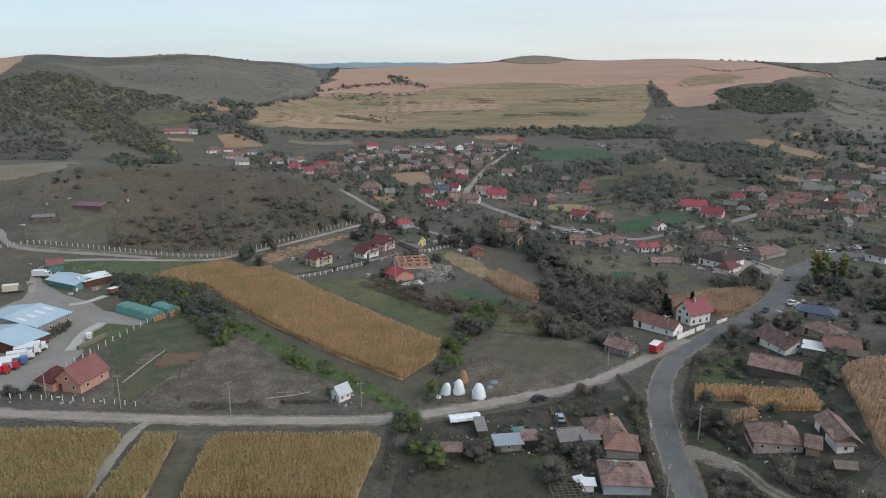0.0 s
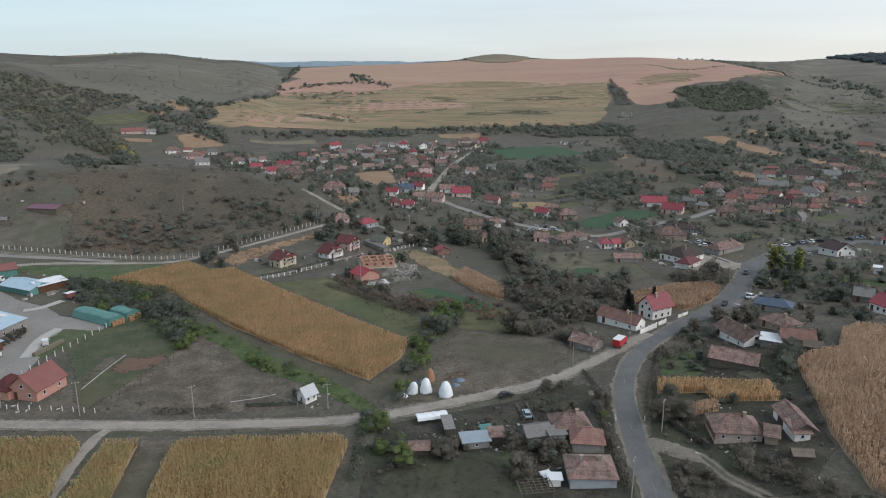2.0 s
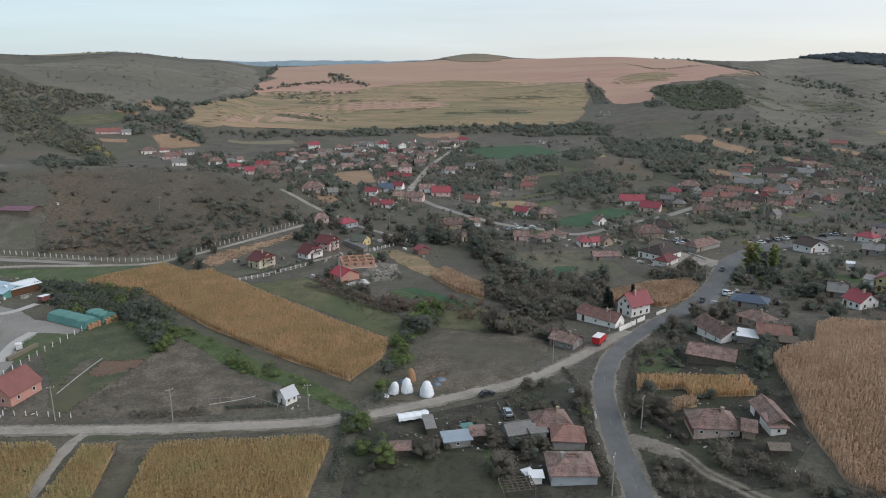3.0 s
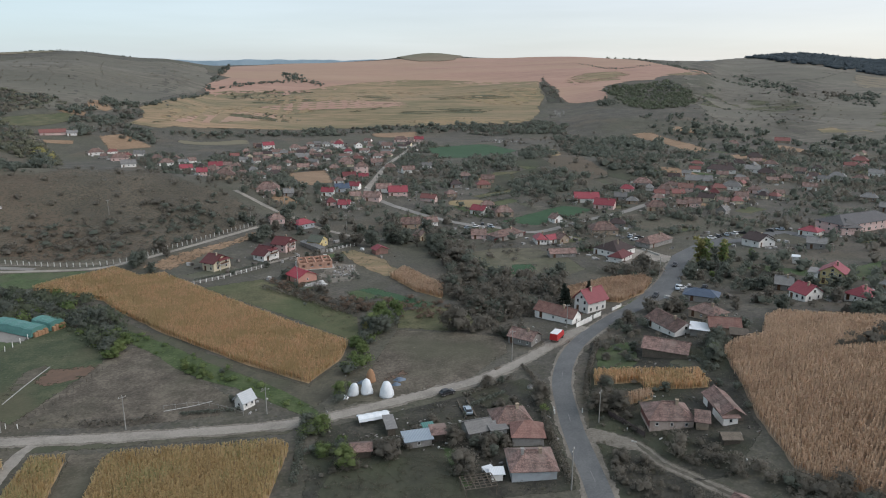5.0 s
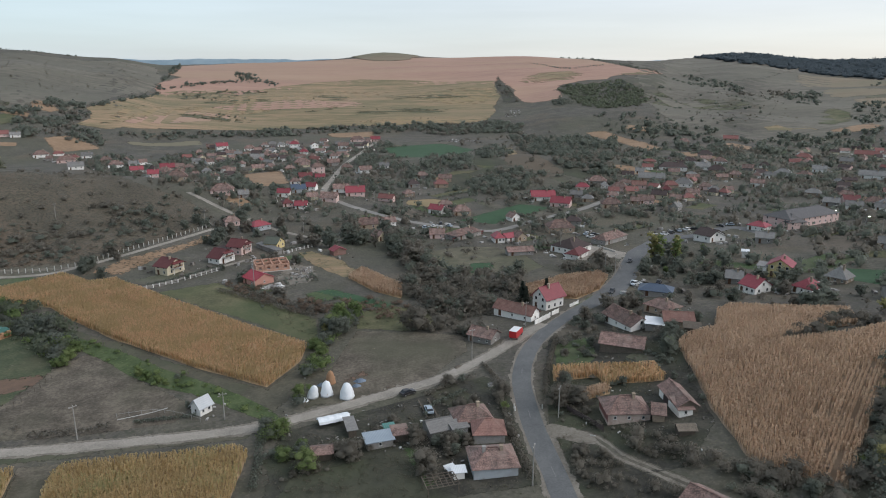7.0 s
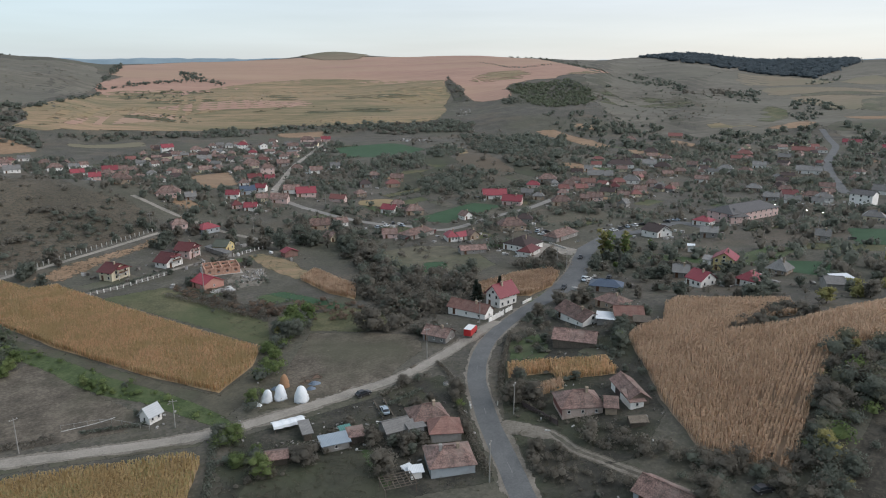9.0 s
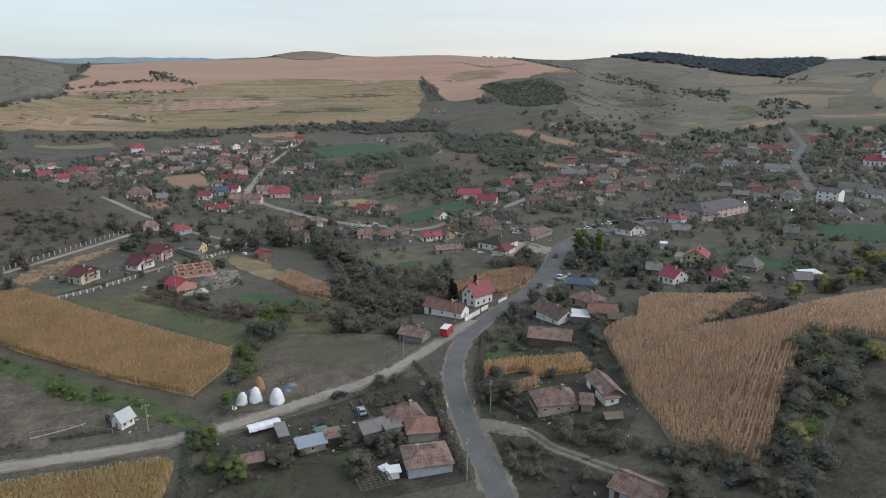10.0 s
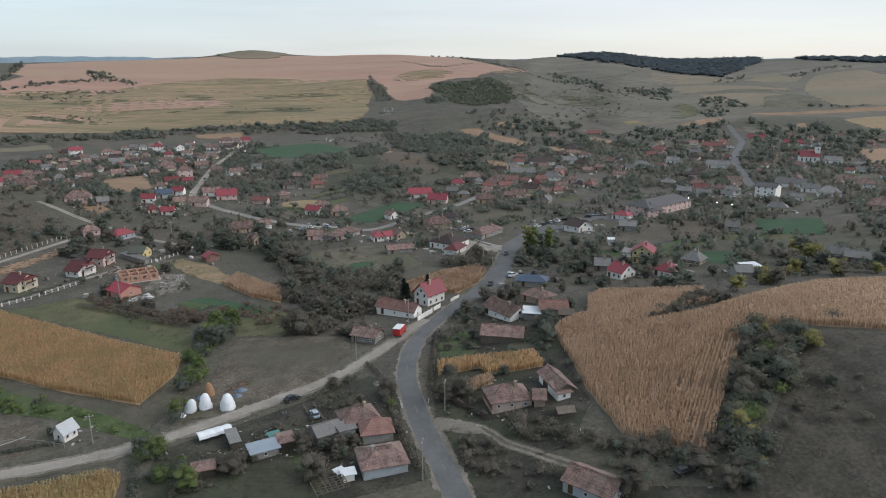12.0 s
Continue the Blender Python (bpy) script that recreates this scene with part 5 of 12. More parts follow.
def maize(poly, turn, material, label, gap=0.72, combed=False):
    """A field of maize: stalks with hanging leaves in rows, over bare soil."""
    rng = np.random.default_rng(len(label) + int(abs(poly[0][0])))
    OPEN.append(poly)
    p = np.array(poly)
    c = p.mean(0)
    a = math.radians(turn)
    along, across = np.array([math.cos(a), math.sin(a)]), np.array([-math.sin(a), math.cos(a)])
    r = np.abs(p - c).max() * 1.5
    u, v = np.meshgrid(np.arange(-r, r, 0.25), np.arange(-r, r, gap))
    u = u + rng.normal(0, 0.1, u.shape)
    row = np.round(v / gap).astype(int).ravel()
    v = v + rng.normal(0, 0.09 if combed else 0.13, u.shape)
    q = c + u[..., None] * along + v[..., None] * across
    q = q.reshape(-1, 2)
    keep = inside(ragged(poly, 0.5), q[:, 0], q[:, 1])
    q, row = q[keep], row[keep]
    if combed:  # rows close up where nothing has been picked
        q += across * (rng.normal(0, 0.22, len(q)) * ~inside(PICKED, q[:, 0], q[:, 1]))[:, None]
    keep = rng.random(len(q)) > 0.06
    if combed:  # in places every third row has been picked, and the soil shows
        bare = np.array([noise.noise(Vector((x * 0.09 + 3.1, y * 0.09, 6))) for x, y in q]) + rng.normal(0, 0.12, len(q))
        keep &= ~((row % 3 == 0) & (bare > -0.1) & inside(PICKED, q[:, 0], q[:, 1]))
    q = q[keep]
    n = len(q)
    patch = np.array([noise.noise(Vector((x * 0.06, y * 0.06, 3))) for x, y in q])
    h = 1.95 + 0.3 * patch + rng.normal(0, 0.12, n)
    z = terrain(q[:, 0], q[:, 1])
    verts, faces = [], []
    base = 0
    for k in range(4):  # three leaf blades that arch over, and the stalk with its tassel
        th = rng.random(n) * 6.28
        dx, dy = np.cos(th), np.sin(th)
        if k < 3:
            reach, foot, top = 0.28 + 0.18 * rng.random(n), h * (0.62 + 0.13 * k), h * (0.68 + 0.14 * k)
            wide = 0.075
            a0 = np.column_stack([q[:, 0] - dy * wide, q[:, 1] + dx * wide, z + foot])
            a1 = np.column_stack([q[:, 0] + dy * wide, q[:, 1] - dx * wide, z + foot])
            b0 = np.column_stack([q[:, 0] + dx * reach - dy * wide, q[:, 1] + dy * reach + dx * wide, z + top])
            b1 = np.column_stack([q[:, 0] + dx * reach + dy * wide, q[:, 1] + dy * reach - dx * wide, z + top - 0.1])
        else:
            wide = 0.05
            a0 = np.column_stack([q[:, 0] - dy * wide, q[:, 1] + dx * wide, z])
            a1 = np.column_stack([q[:, 0] + dy * wide, q[:, 1] - dx * wide, z])
            b0 = np.column_stack([q[:, 0] - dy * wide * 2.2 + dx * 0.1, q[:, 1] + dx * wide * 2.2, z + h])
            b1 = np.column_stack([q[:, 0] + dy * wide * 2.2 + dx * 0.1, q[:, 1] - dx * wide * 2.2, z + h])
        verts.append(np.stack([a0, a1, b1, b0], 1).reshape(-1, 3))
        faces.append(base + np.arange(4 * n).reshape(-1, 4))
        base += 4 * n
    tagged(sheet("maize_soil", poly, DARK_SOIL if combed else CORN_SOIL, 1, 0.4), "brown soil under maize", "soil", kind="structure")
    soft = np.repeat(np.array([[0, 0, 1.0]]) + rng.normal(0, 0.22, (4 * n, 3)), 4, 0)
    tagged(raw("maize_field", np.vstack(verts), np.vstack(faces), material, None, soft), label, "maize field", kind="stuff")


maize([(-108.9, 142.9), (-88.2, 142.8), (-74.6, 142.3), (-71.6, 139.3), (-71.3, 131.6), (-68.6, 116.7), (-91.4, 116.7)], 98, CORN, "plot of dry yellow maize beside a road")
maize([(-66.7, 140.5), (-59.9, 140.2), (-57.5, 116.6), (-67.0, 116.7)], 91, CORN, "narrow strip of dry yellow maize plants")
maize([(-50.2, 140.2), (-16.3, 140.5), (-13.6, 137.5), (-16.8, 116.4), (-50.4, 116.6), (-51.5, 137.3)], 90, CORN, "plot of tall dry yellow maize")
maize([(-116.4, 266.4), (-106.8, 277.5), (-93.7, 288.5), (-80.6, 276.4), (-71.9, 279.0), (-59.9, 264.7), (-48.9, 251.3), (-20.2, 217.6), (-0.1, 196.1), (-2.2, 185.3), (-10.8, 170.5), (-30.0, 186.7), (-58.3, 214.9), (-78.5, 238.4), (-86.2, 249.8)], 137, CORN_TAN, "long field of ripe orange maize")
maize([(17.3, 265.4), (23.8, 276.2), (36.6, 249.5), (34.1, 235.3), (25.5, 245.4)], 128, CORN_RED, "small plot of reddish dry maize")
maize([(81.2, 236.7), (97.8, 244.8), (115.4, 246.9), (115.2, 238.5), (106.0, 225.3), (94.0, 217.0), (78.8, 225.0)], 30, CORN_RED, "plot of dry maize behind a white house")
maize([(63.4, 160.6), (72.5, 158.0), (87.6, 151.0), (85.8, 142.5), (72.0, 147.1), (72.5, 152.0), (61.5, 154.3)], 0, CORN_TAN, "garden strip of dry maize")
maize([(64.5, 145.3), (71.9, 145.4), (71.3, 142.1), (63.9, 141.5)], 0, CORN_RED, "short row of dry maize in a garden")
maize([(99.7, 160.8), (106.5, 165.8), (114.2, 166.2), (124.5, 180.5), (132.0, 185.0), (152.4, 160.9), (144.1, 146.8), (133.3, 148.8), (118.3, 147.1), (134.3, 140.9), (146.2, 140.9), (171.3, 144.2), (184.7, 145.6), (205.8, 139.3), (210.4, 129.8), (166.4, 100.9), (156.5, 104.0), (141.7, 117.9), (135.5, 125.2), (118.9, 112.7), (104.5, 101.4), (92.2, 90.9), (83.3, 106.2), (87.5, 125.2)], 40, CORN_RED, "large field of ripe orange maize on a slope", gap=0.76, combed=True)

# ---- houses of the village and the farm ----
house(-96.8, 164.2, -16, 8.4, 10.0, 3.0, 3.5, "gy", BRICK, BRICK_RED, "pinkish house with a steep brick-red roof by the yard", win=(2, 2), rows=1, chimney=0, group="farm buildings")
house(-26.8, 158.8, -43, 3.2, 3.5, 2.21, 1.72, "gy", WHITE, PALE_SHEET, "small white house with a pale grey gable roof", win=(1, 2), chimney=0)
house(-20.8, 264.3, -54, 8.4, 8.4, 2.38, 1.95, "gx", BRICK, CRIMSON, "low pinkish house with a bright red gable roof", win=(2, 1), chimney=0)
house(-55.9, 284.1, -36, 6.3, 9.3, 3.74, 2.4, "gx", CREAM, MAROON, "cream two-storey house with a maroon gable roof and balcony", win=(2, 2), rows=2, o=0.8, extra=("end", 5.0, 1.6, 2.3))
house(-31.8, 298.8, 50, 8.9, 6.5, 2.89, 2.85, "gy", WHITE, MAROON, "white house with a maroon roof down to its eaves", win=(2, 2), chimney=0, o=0.7, extra=("front", 5.0, 1.6, 2.5))
house(-24.6, 312.8, 61, 8.3, 7.0, 3.91, 2.4, "gy", PINK, MAROON, "pink two-storey house with a maroon roof", win=(2, 2), rows=2, chimney=1, o=0.7, extra=("front", 4.0, 1.5, 2.4))
house(-9.8, 319.2, 62, 7.4, 6.5, 2.89, 2.25, "gy", YELLOW_WALL, MOSS_ROOF, "yellow house with a grey-green roof", win=(2, 2), chimney=0)
house(-19.1, 352.4, 37, 9.6, 7.8, 2.72, 1.95, "hip", BLUE_WALL, RED_TILE, "pale blue house with a faded red hipped roof")
house(12.7, 303.5, -69, 4.6, 6.0, 2.21, 1.35, "gx", ORANGE_TILE, RED_TILE, "small orange shed with a red roof", name="shed", category="shed", win=(0, 0), chimney=0)
house(77.7, 211.2, -63, 6.2, 8.6, 4.5, 3.1, "gy", WHITE, RED_TILE, "tall white house with a steep bright red roof", win=(2, 3), rows=2, o=0.8)
house(66.0, 204.6, -49, 14.2, 5.4, 2.55, 2.1, "gx", WHITE, ORANGE_TILE, "long old house with a weathered reddish tile roof", win=(3, 1))
house(50.2, 186.6, -44, 7.8, 6.1, 2.21, 1.72, "gx", GREY_WALL, OLD_TILE, "low old farmhouse with a sagging tile roof", win=(3, 1), chimney=1)
house(92.9, 184.4, -78, 13.6, 7.8, 2.38, 2.25, "gx", WHITE, OLD_TILE, "old farmhouse with a grey weathered tile roof", win=(3, 1))
house(84.5, 163.9, -34, 11.6, 7.0, 2.21, 1.95, "gx", PLANK, OLD_TILE, "long plank barn with a grey-brown tile roof", name="barn", category="barn", win=(0, 0), chimney=0)
house(100.5, 175.2, -31, 5.0, 5.2, 2.04, 0.38, "shed", GREY_WALL, WHITE_SHEET, "shed with a pale sheet roof", name="shed", category="shed", win=(0, 0), chimney=0)
house(107.2, 173.0, -20, 8.4, 6.5, 2.38, 1.8, "gx", TAN_WALL, ORANGE_TILE, "long outbuilding with a reddish tile roof", win=(2, 0), chimney=0)
house(107.3, 166.2, -28, 4.2, 3.5, 1.87, 0.6, "shed", PLANK, PLANK, "open wooden shed with a grey roof", name="shed", category="shed", win=(0, 0), chimney=0)
house(118.9, 208.7, -34, 11.0, 7.0, 2.2, 1.5, "hip", GREY_WALL, NAVY, "low grey house with a blue sheet roof beside a yard", win=(2, 1), chimney=0)
house(109.3, 190.4, -64, 9.2, 7.0, 2.38, 1.88, "hip", TAN_WALL, OLD_TILE, "old house with a brown tile roof")
TAN_HOUSE = house(69.1, 127.9, -10, 9.5, 7.8, 2.46, 2.25, "hip", ROSE_WALL, OLD_TILE, "old tan house with a large patched tile roof", win=(3, 0), entry=False)
house(74.8, 125.4, -25, 2.5, 5.2, 2.04, 1.35, "gx", TAN_WALL, OLD_TILE, "small tile-roofed annex beside an old house", win=(0, 0), chimney=0)
NARROW_BARN = house(80.2, 131.2, -97, 10.6, 4.8, 2.38, 1.5, "gx", PLANK, OLD_TILE, "narrow barn with a dark tile roof", name="barn", category="barn", win=(0, 0), chimney=0)
bm = bmesh.new()
box(bm, -4.79, -4.752, 0.1, 7.7, 0.3, 2.4)
part("gable_cladding", bm, BRICK_RED, TAN_HOUSE, "red-brown painted end wall")
# no openings are cut: dark panels stand for the shade inside gateways
for x0, x1, top, m in ((-5.0, -2.6, 2.1, WHITE), (-2.4, 0.2, 2.2, DARK_ROOF), (0.4, 2.4, 2.0, WHITE), (2.6, 4.2, 2.1, DARK_ROOF)):
    bm = bmesh.new()
    box(bm, x0, x1, -0.05, -0.004, 0, top)
    part("barn_panel", bm, m, NARROW_BARN, "white plank panel" if m is WHITE else "dark panel painted as a shaded gateway")
house(81.0, 124.9, -5, 3.2, 4.3, 1.7, 0.9, "shed", WHITE, OLD_TILE, "lean-to shed with a pale wall", name="shed", category="shed", win=(1, 0), chimney=0)
house(77.4, 118.1, -9, 3.4, 2.6, 1.36, 0.6, "gx", PLANK, PLANK, "small grey plank hutch", name="shed", category="shed", win=(0, 0), chimney=0)
house(35.5, 117.4, -5, 9.0, 8.3, 2.38, 1.95, "hip", BLUE_WALL, OLD_TILE, "old pale blue house with a patched clay tile roof", win=(0, 1), chimney=2)
house(36.2, 136.8, 3, 8.0, 7.0, 2.38, 2.1, "hip", GREY_WALL, OLD_TILE, "old house with a wide reddish tile roof", win=(0, 1))
house(28.4, 135.2, 11, 5.6, 5.2, 2.04, 1.35, "gx", GREY_WALL, GREY_SHEET, "grey-roofed wing of an old house", win=(1, 0), chimney=0)
house(37.7, 130.2, -10, 6.7, 6.1, 2.38, 1.95, "hip", GREY_WALL, ORANGE_TILE, "old house with a faded orange tile roof", win=(0, 1), chimney=0)
house(14.4, 134.3, 7, 5.7, 3.6, 1.7, 0.34, "shed", GREY_WALL, STEEL_SHEET, "long shed with a bluish sheet roof", name="shed", category="shed", win=(1, 0), chimney=0)
house(1.9, 132.1, 0, 4.0, 3.5, 1.7, 0.68, "gx", PLANK, OLD_TILE, "low brown plank shed", name="shed", category="shed", win=(0, 0), chimney=0)
house(19.2, 136.0, 3, 3.0, 3.5, 1.7, 0.38, "shed", PLANK, OLD_TILE, "small brown roofed shed", name="shed", category="shed", win=(0, 0), chimney=0)
house(8.9, 140.2, 6, 1.7, 5.2, 1.87, 0.38, "shed", PLANK, GREY_SHEET, "narrow plank shed with a grey roof", name="shed", category="shed", win=(0, 0), chimney=0)
house(65.9, 93.0, -62, 9.5, 7.0, 2.38, 1.8, "gx", BLUE_WALL, OLD_TILE, "long outbuilding with pale blue walls and a grey roof", win=(3, 1), chimney=0)
house(114.0, 283.2, -56, 12.5, 13.8, 2.89, 3.0, "hip", WHITE, DARK_ROOF, "large white house with a brown hipped roof", win=(4, 2))
house(119.7, 272.7, 43, 10.6, 6.1, 2.38, 1.8, "hip", WHITE, MAROON, "annex with a maroon roof", win=(2, 1), chimney=0)
house(146.3, 296.0, 32, 18.6, 7.8, 2.38, 2.1, "hip", GREY_WALL, OLD_TILE, "long house with a grey-brown tile roof")
house(95.0, 284.1, -2, 11.6, 5.2, 2.04, 1.5, "gx", GREY_WALL, OLD_TILE, "row of low old outbuildings with tile roofs", win=(3, 0), chimney=0)
house(92.7, 309.2, -1, 5.0, 7.0, 2.72, 2.1, "hip", WHITE, RED_TILE, "white house with a bright red roof")
house(100.6, 311.2, 23, 9.1, 6.1, 2.21, 1.5, "gx", WHITE, RED_TILE, "low wing with a red roof", win=(2, 0), chimney=0)
house(81.0, 322.8, 34, 17.8, 7.8, 2.38, 1.95, "hip", GREY_WALL, OLD_TILE, "old farmhouse with a long red wooden gallery")
house(-124.4, 209.2, 76, 14.4, 24.4, 3.4, 1.95, "gx", GREY_WALL, BLUE_SHEET, "large farm hall with a light blue sheet roof", extra=("skylights", 4, 0, 0), name="hall", category="hall", win=(4, 0), chimney=0, entry=False, group="farm buildings")
house(-121.9, 192.9, 71, 10.8, 22.6, 2.89, 1.65, "gx", BROWN_WOOD, BLUE_SHEET, "farm hall with a pale blue sheet roof and dark gable", name="hall", category="hall", win=(0, 0), chimney=0, entry=False, group="farm buildings")
house(-146.1, 253.4, -27, 16.9, 10.4, 2.21, 1.5, "gx", TEAL, BLUE_SHEET, "farm hall with teal sheet walls and a blue roof", name="hall", category="hall", win=(0, 0), chimney=0, entry=False, group="farm buildings")
house(-133.7, 256.7, 55, 10.6, 8.7, 2.72, 0.9, "gx", BROWN_WOOD, WHITE_SHEET, "open shed with a white sheet roof", name="shed", category="shed", win=(0, 0), chimney=0, entry=False, group="farm buildings")
house(-159.0, 273.9, 36, 5.8, 10.4, 2.72, 1.5, "gx", TEAL, BRICK_RED, "farm building with a red sheet roof", name="shed", category="shed", win=(0, 0), chimney=0, entry=False, group="farm buildings")
house(-178.0, 341.3, -10, 15.1, 10.4, 2.55, 1.2, "gx", PLANK, MAUVE, "open barn with a mauve sheet roof on a hillside", name="barn", category="barn", win=(0, 0), chimney=0, entry=False, group="farm buildings")
house(-193.7, 328.6, 15, 9.2, 6.1, 1.87, 0.75, "gx", PLANK, GREY_SHEET, "low log shed with a grey roof", name="shed", category="shed", win=(0, 0), chimney=0, entry=False, group="farm buildings")
house(255.1, 297.7, 17, 39.8, 15.0, 4.59, 3.15, "hip", PINK, SLATE, "long pink school building with a grey hipped roof", name="school", category="school", win=(9, 3), rows=2, chimney=0, entry=False)
house(235.3, 299.9, -91, 16.5, 10.4, 4.25, 3.0, "hip", PINK, SLATE, "front wing of a pink school with a dark grey roof", name="school_wing", category="school", win=(4, 2), rows=2, chimney=0, entry=False)
house(220.6, 296.1, -59, 8.7, 7.8, 2.55, 1.8, "hip", WHITE, RED_TILE, "house with a faded red roof")
house(170.7, 213.3, -46, 7.6, 8.0, 4.6, 2.3, "gy", YELLOW_WALL, RED_TILE, "pale yellow two-storey house with a red gable roof", win=(3, 2), rows=2, o=0.7)
house(166.7, 217.7, -46, 3.2, 6.0, 4.0, 0.3, "shed", WHITE, GREY_SHEET, "flat-roofed white annex of a yellow house", name="annex", category="annex", win=(1, 1), rows=1, chimney=0)
house(146.9, 198.1, -76, 6.5, 7.8, 2.89, 2.55, "gx", WHITE, RED_TILE, "white house with a steep red roof")
house(160.3, 188.6, -64, 6.7, 7.8, 2.38, 2.25, "hip", WHITE, RED_TILE, "low house with a bright red roof")
house(179.8, 196.5, -62, 6.8, 7.0, 2.38, 3.15, "hip", TAN_WALL, GREY_SHEET, "tan house with a steep grey roof")
house(185.3, 286.1, -95, 9.8, 8.7, 2.89, 2.4, "gx", WHITE, DARK_ROOF, "white house with a dark roof")
house(190.0, 281.7, 24, 11.0, 8.7, 2.89, 2.4, "gy", WHITE, DARK_ROOF, "white gabled house with a dark roof", chimney=0)
house(175.8, 166.1, -26, 5.4, 7.0, 2.21, 1.5, "gx", GREY_WALL, GREY_SHEET, "low grey shed among garden trees", name="shed", category="shed", win=(0, 0), chimney=0)
house(184.3, 170.8, -9, 6.1, 4.3, 2.21, 0.45, "shed", TEAL, WHITE_SHEET, "teal shed with a white roof", name="shed", category="shed", win=(0, 0), chimney=0)
house(219.5, 159.9, -55, 7.6, 7.0, 2.55, 1.65, "gx", GREY_WALL, GREY_SHEET, "long building with a grey roof behind trees", win=(3, 0), chimney=0)
house(336.6, 310.6, -64, 11.9, 10.4, 6.97, 1.95, "gx", WHITE, SLATE, "white three-storey block with a grey roof", name="apartment_block", category="apartment block", win=(5, 3), rows=3, chimney=0, entry=False)
house(129.3, 322.7, -7, 13.1, 9.0, 2.9, 3.2, "hip", TAN_WALL, OLD_TILE, "tan plastered house with a weathered clay tile roof among garden trees")
house(141.2, 337.0, -23, 7.9, 5.5, 2.9, 2.1, "hip", GREY_WALL, DARK_ROOF, "grey plastered house with a dark brown roof among garden trees", win=(2, 1))
house(150.8, 409.6, -12, 14.9, 9.0, 2.9, 3.2, "gx", WHITE, RED_TILE, "white house with a bright red roof among garden trees")
house(153.4, 388.2, -32, 11.6, 8.1, 2.9, 3.1, "gx", PINK, RED_TILE, "pinkish house with a bright red roof among garden trees")
house(75.3, 382.1, -41, 8.5, 6.0, 2.9, 2.3, "gx", WHITE, RED_TILE, "white house with a bright red roof among garden trees", win=(2, 1))
house(90.0, 375.5, -3, 10.1, 7.1, 2.9, 2.7, "hip", TAN_WALL, OLD_TILE, "tan plastered house with a weathered clay tile roof among garden trees")
house(84.4, 396.1, -12, 7.4, 5.5, 2.9, 2.1, "hip", PINK, OLD_TILE, "pinkish house with a weathered clay tile roof among garden trees", win=(2, 1))
house(65.2, 325.0, -6, 6.9, 5.5, 2.4, 2.1, "gx", PINK, OLD_TILE, "pinkish house with a weathered clay tile roof among garden trees", win=(2, 1))
house(46.0, 356.1, 13, 6.9, 5.5, 2.4, 2.1, "gx", WHITE, OLD_TILE, "white house with a weathered clay tile roof among garden trees", win=(2, 1))
house(34.1, 350.5, 4, 9.8, 6.9, 2.9, 2.6, "gx", TAN_WALL, OLD_TILE, "tan plastered house with a weathered clay tile roof among garden trees", win=(2, 1))
house(38.5, 325.8, 33, 5.5, 5.5, 2.4, 2.1, "gy", CREAM, OLD_TILE, "cream house with a weathered clay tile roof among garden trees", win=(2, 1))
house(16.5, 413.2, -17, 9.9, 6.9, 2.9, 2.6, "gx", PINK, OLD_TILE, "pinkish house with a weathered clay tile roof among garden trees", win=(2, 1))
house(34.3, 431.2, 0, 11.7, 8.2, 2.9, 3.1, "gx", PINK, RED_TILE, "pinkish house with a bright red roof among garden trees")
house(25.9, 440.3, -3, 9.5, 6.6, 2.9, 2.5, "gx", WHITE, OLD_TILE, "white house with a weathered clay tile roof among garden trees", win=(2, 1))
house(0.1, 394.0, -10, 6.7, 5.5, 2.4, 2.1, "gx", WHITE, RED_TILE, "white house with a bright red roof among garden trees", win=(2, 1))
house(-6.8, 397.9, 11, 5.5, 5.5, 2.4, 2.1, "hip", PINK, MAROON, "pinkish house with a maroon tile roof among garden trees", win=(2, 1))
house(7.7, 415.8, 19, 6.7, 5.5, 2.4, 2.1, "gx", CREAM, OLD_TILE, "cream house with a weathered clay tile roof among garden trees", win=(2, 1))
house(-0.3, 432.2, 10, 8.6, 6.0, 2.9, 2.3, "gx", BLUE_WALL, NAVY, "pale blue house with a blue-grey roof among garden trees", win=(2, 1))
house(-9.6, 418.6, -9, 7.1, 5.5, 2.9, 2.1, "gx", WHITE, RED_TILE, "white house with a bright red roof among garden trees", win=(2, 1))
house(6.7, 444.9, -21, 6.5, 5.5, 2.4, 2.1, "gx", WHITE, RED_TILE, "white house with a bright red roof among garden trees", win=(2, 1))
house(-2.6, 463.8, 0, 6.1, 5.5, 2.4, 2.1, "hip", WHITE, OLD_TILE, "white house with a weathered clay tile roof among garden trees", win=(2, 1))
house(5.0, 496.4, 9, 9.1, 6.4, 2.9, 2.4, "gx", PINK, MAROON, "pinkish house with a maroon tile roof among garden trees", win=(2, 1))
house(15.1, 539.4, 8, 9.9, 6.9, 5.8, 2.6, "hip", PINK, OLD_TILE, "pinkish house with a weathered clay tile roof among garden trees", rows=2, win=(2, 1))
house(3.6, 603.3, -0, 12.9, 9.0, 2.9, 3.2, "hip", TAN_WALL, OLD_TILE, "tan plastered house with a weathered clay tile roof among garden trees")
house(29.4, 587.9, 7, 9.9, 6.9, 2.9, 2.6, "gx", GREY_WALL, OLD_TILE, "grey plastered house with a weathered clay tile roof among garden trees", win=(2, 1))
house(37.7, 552.4, -4, 8.2, 5.7, 2.9, 2.2, "hip", TAN_WALL, OLD_TILE, "tan plastered house with a weathered clay tile roof among garden trees", win=(2, 1))
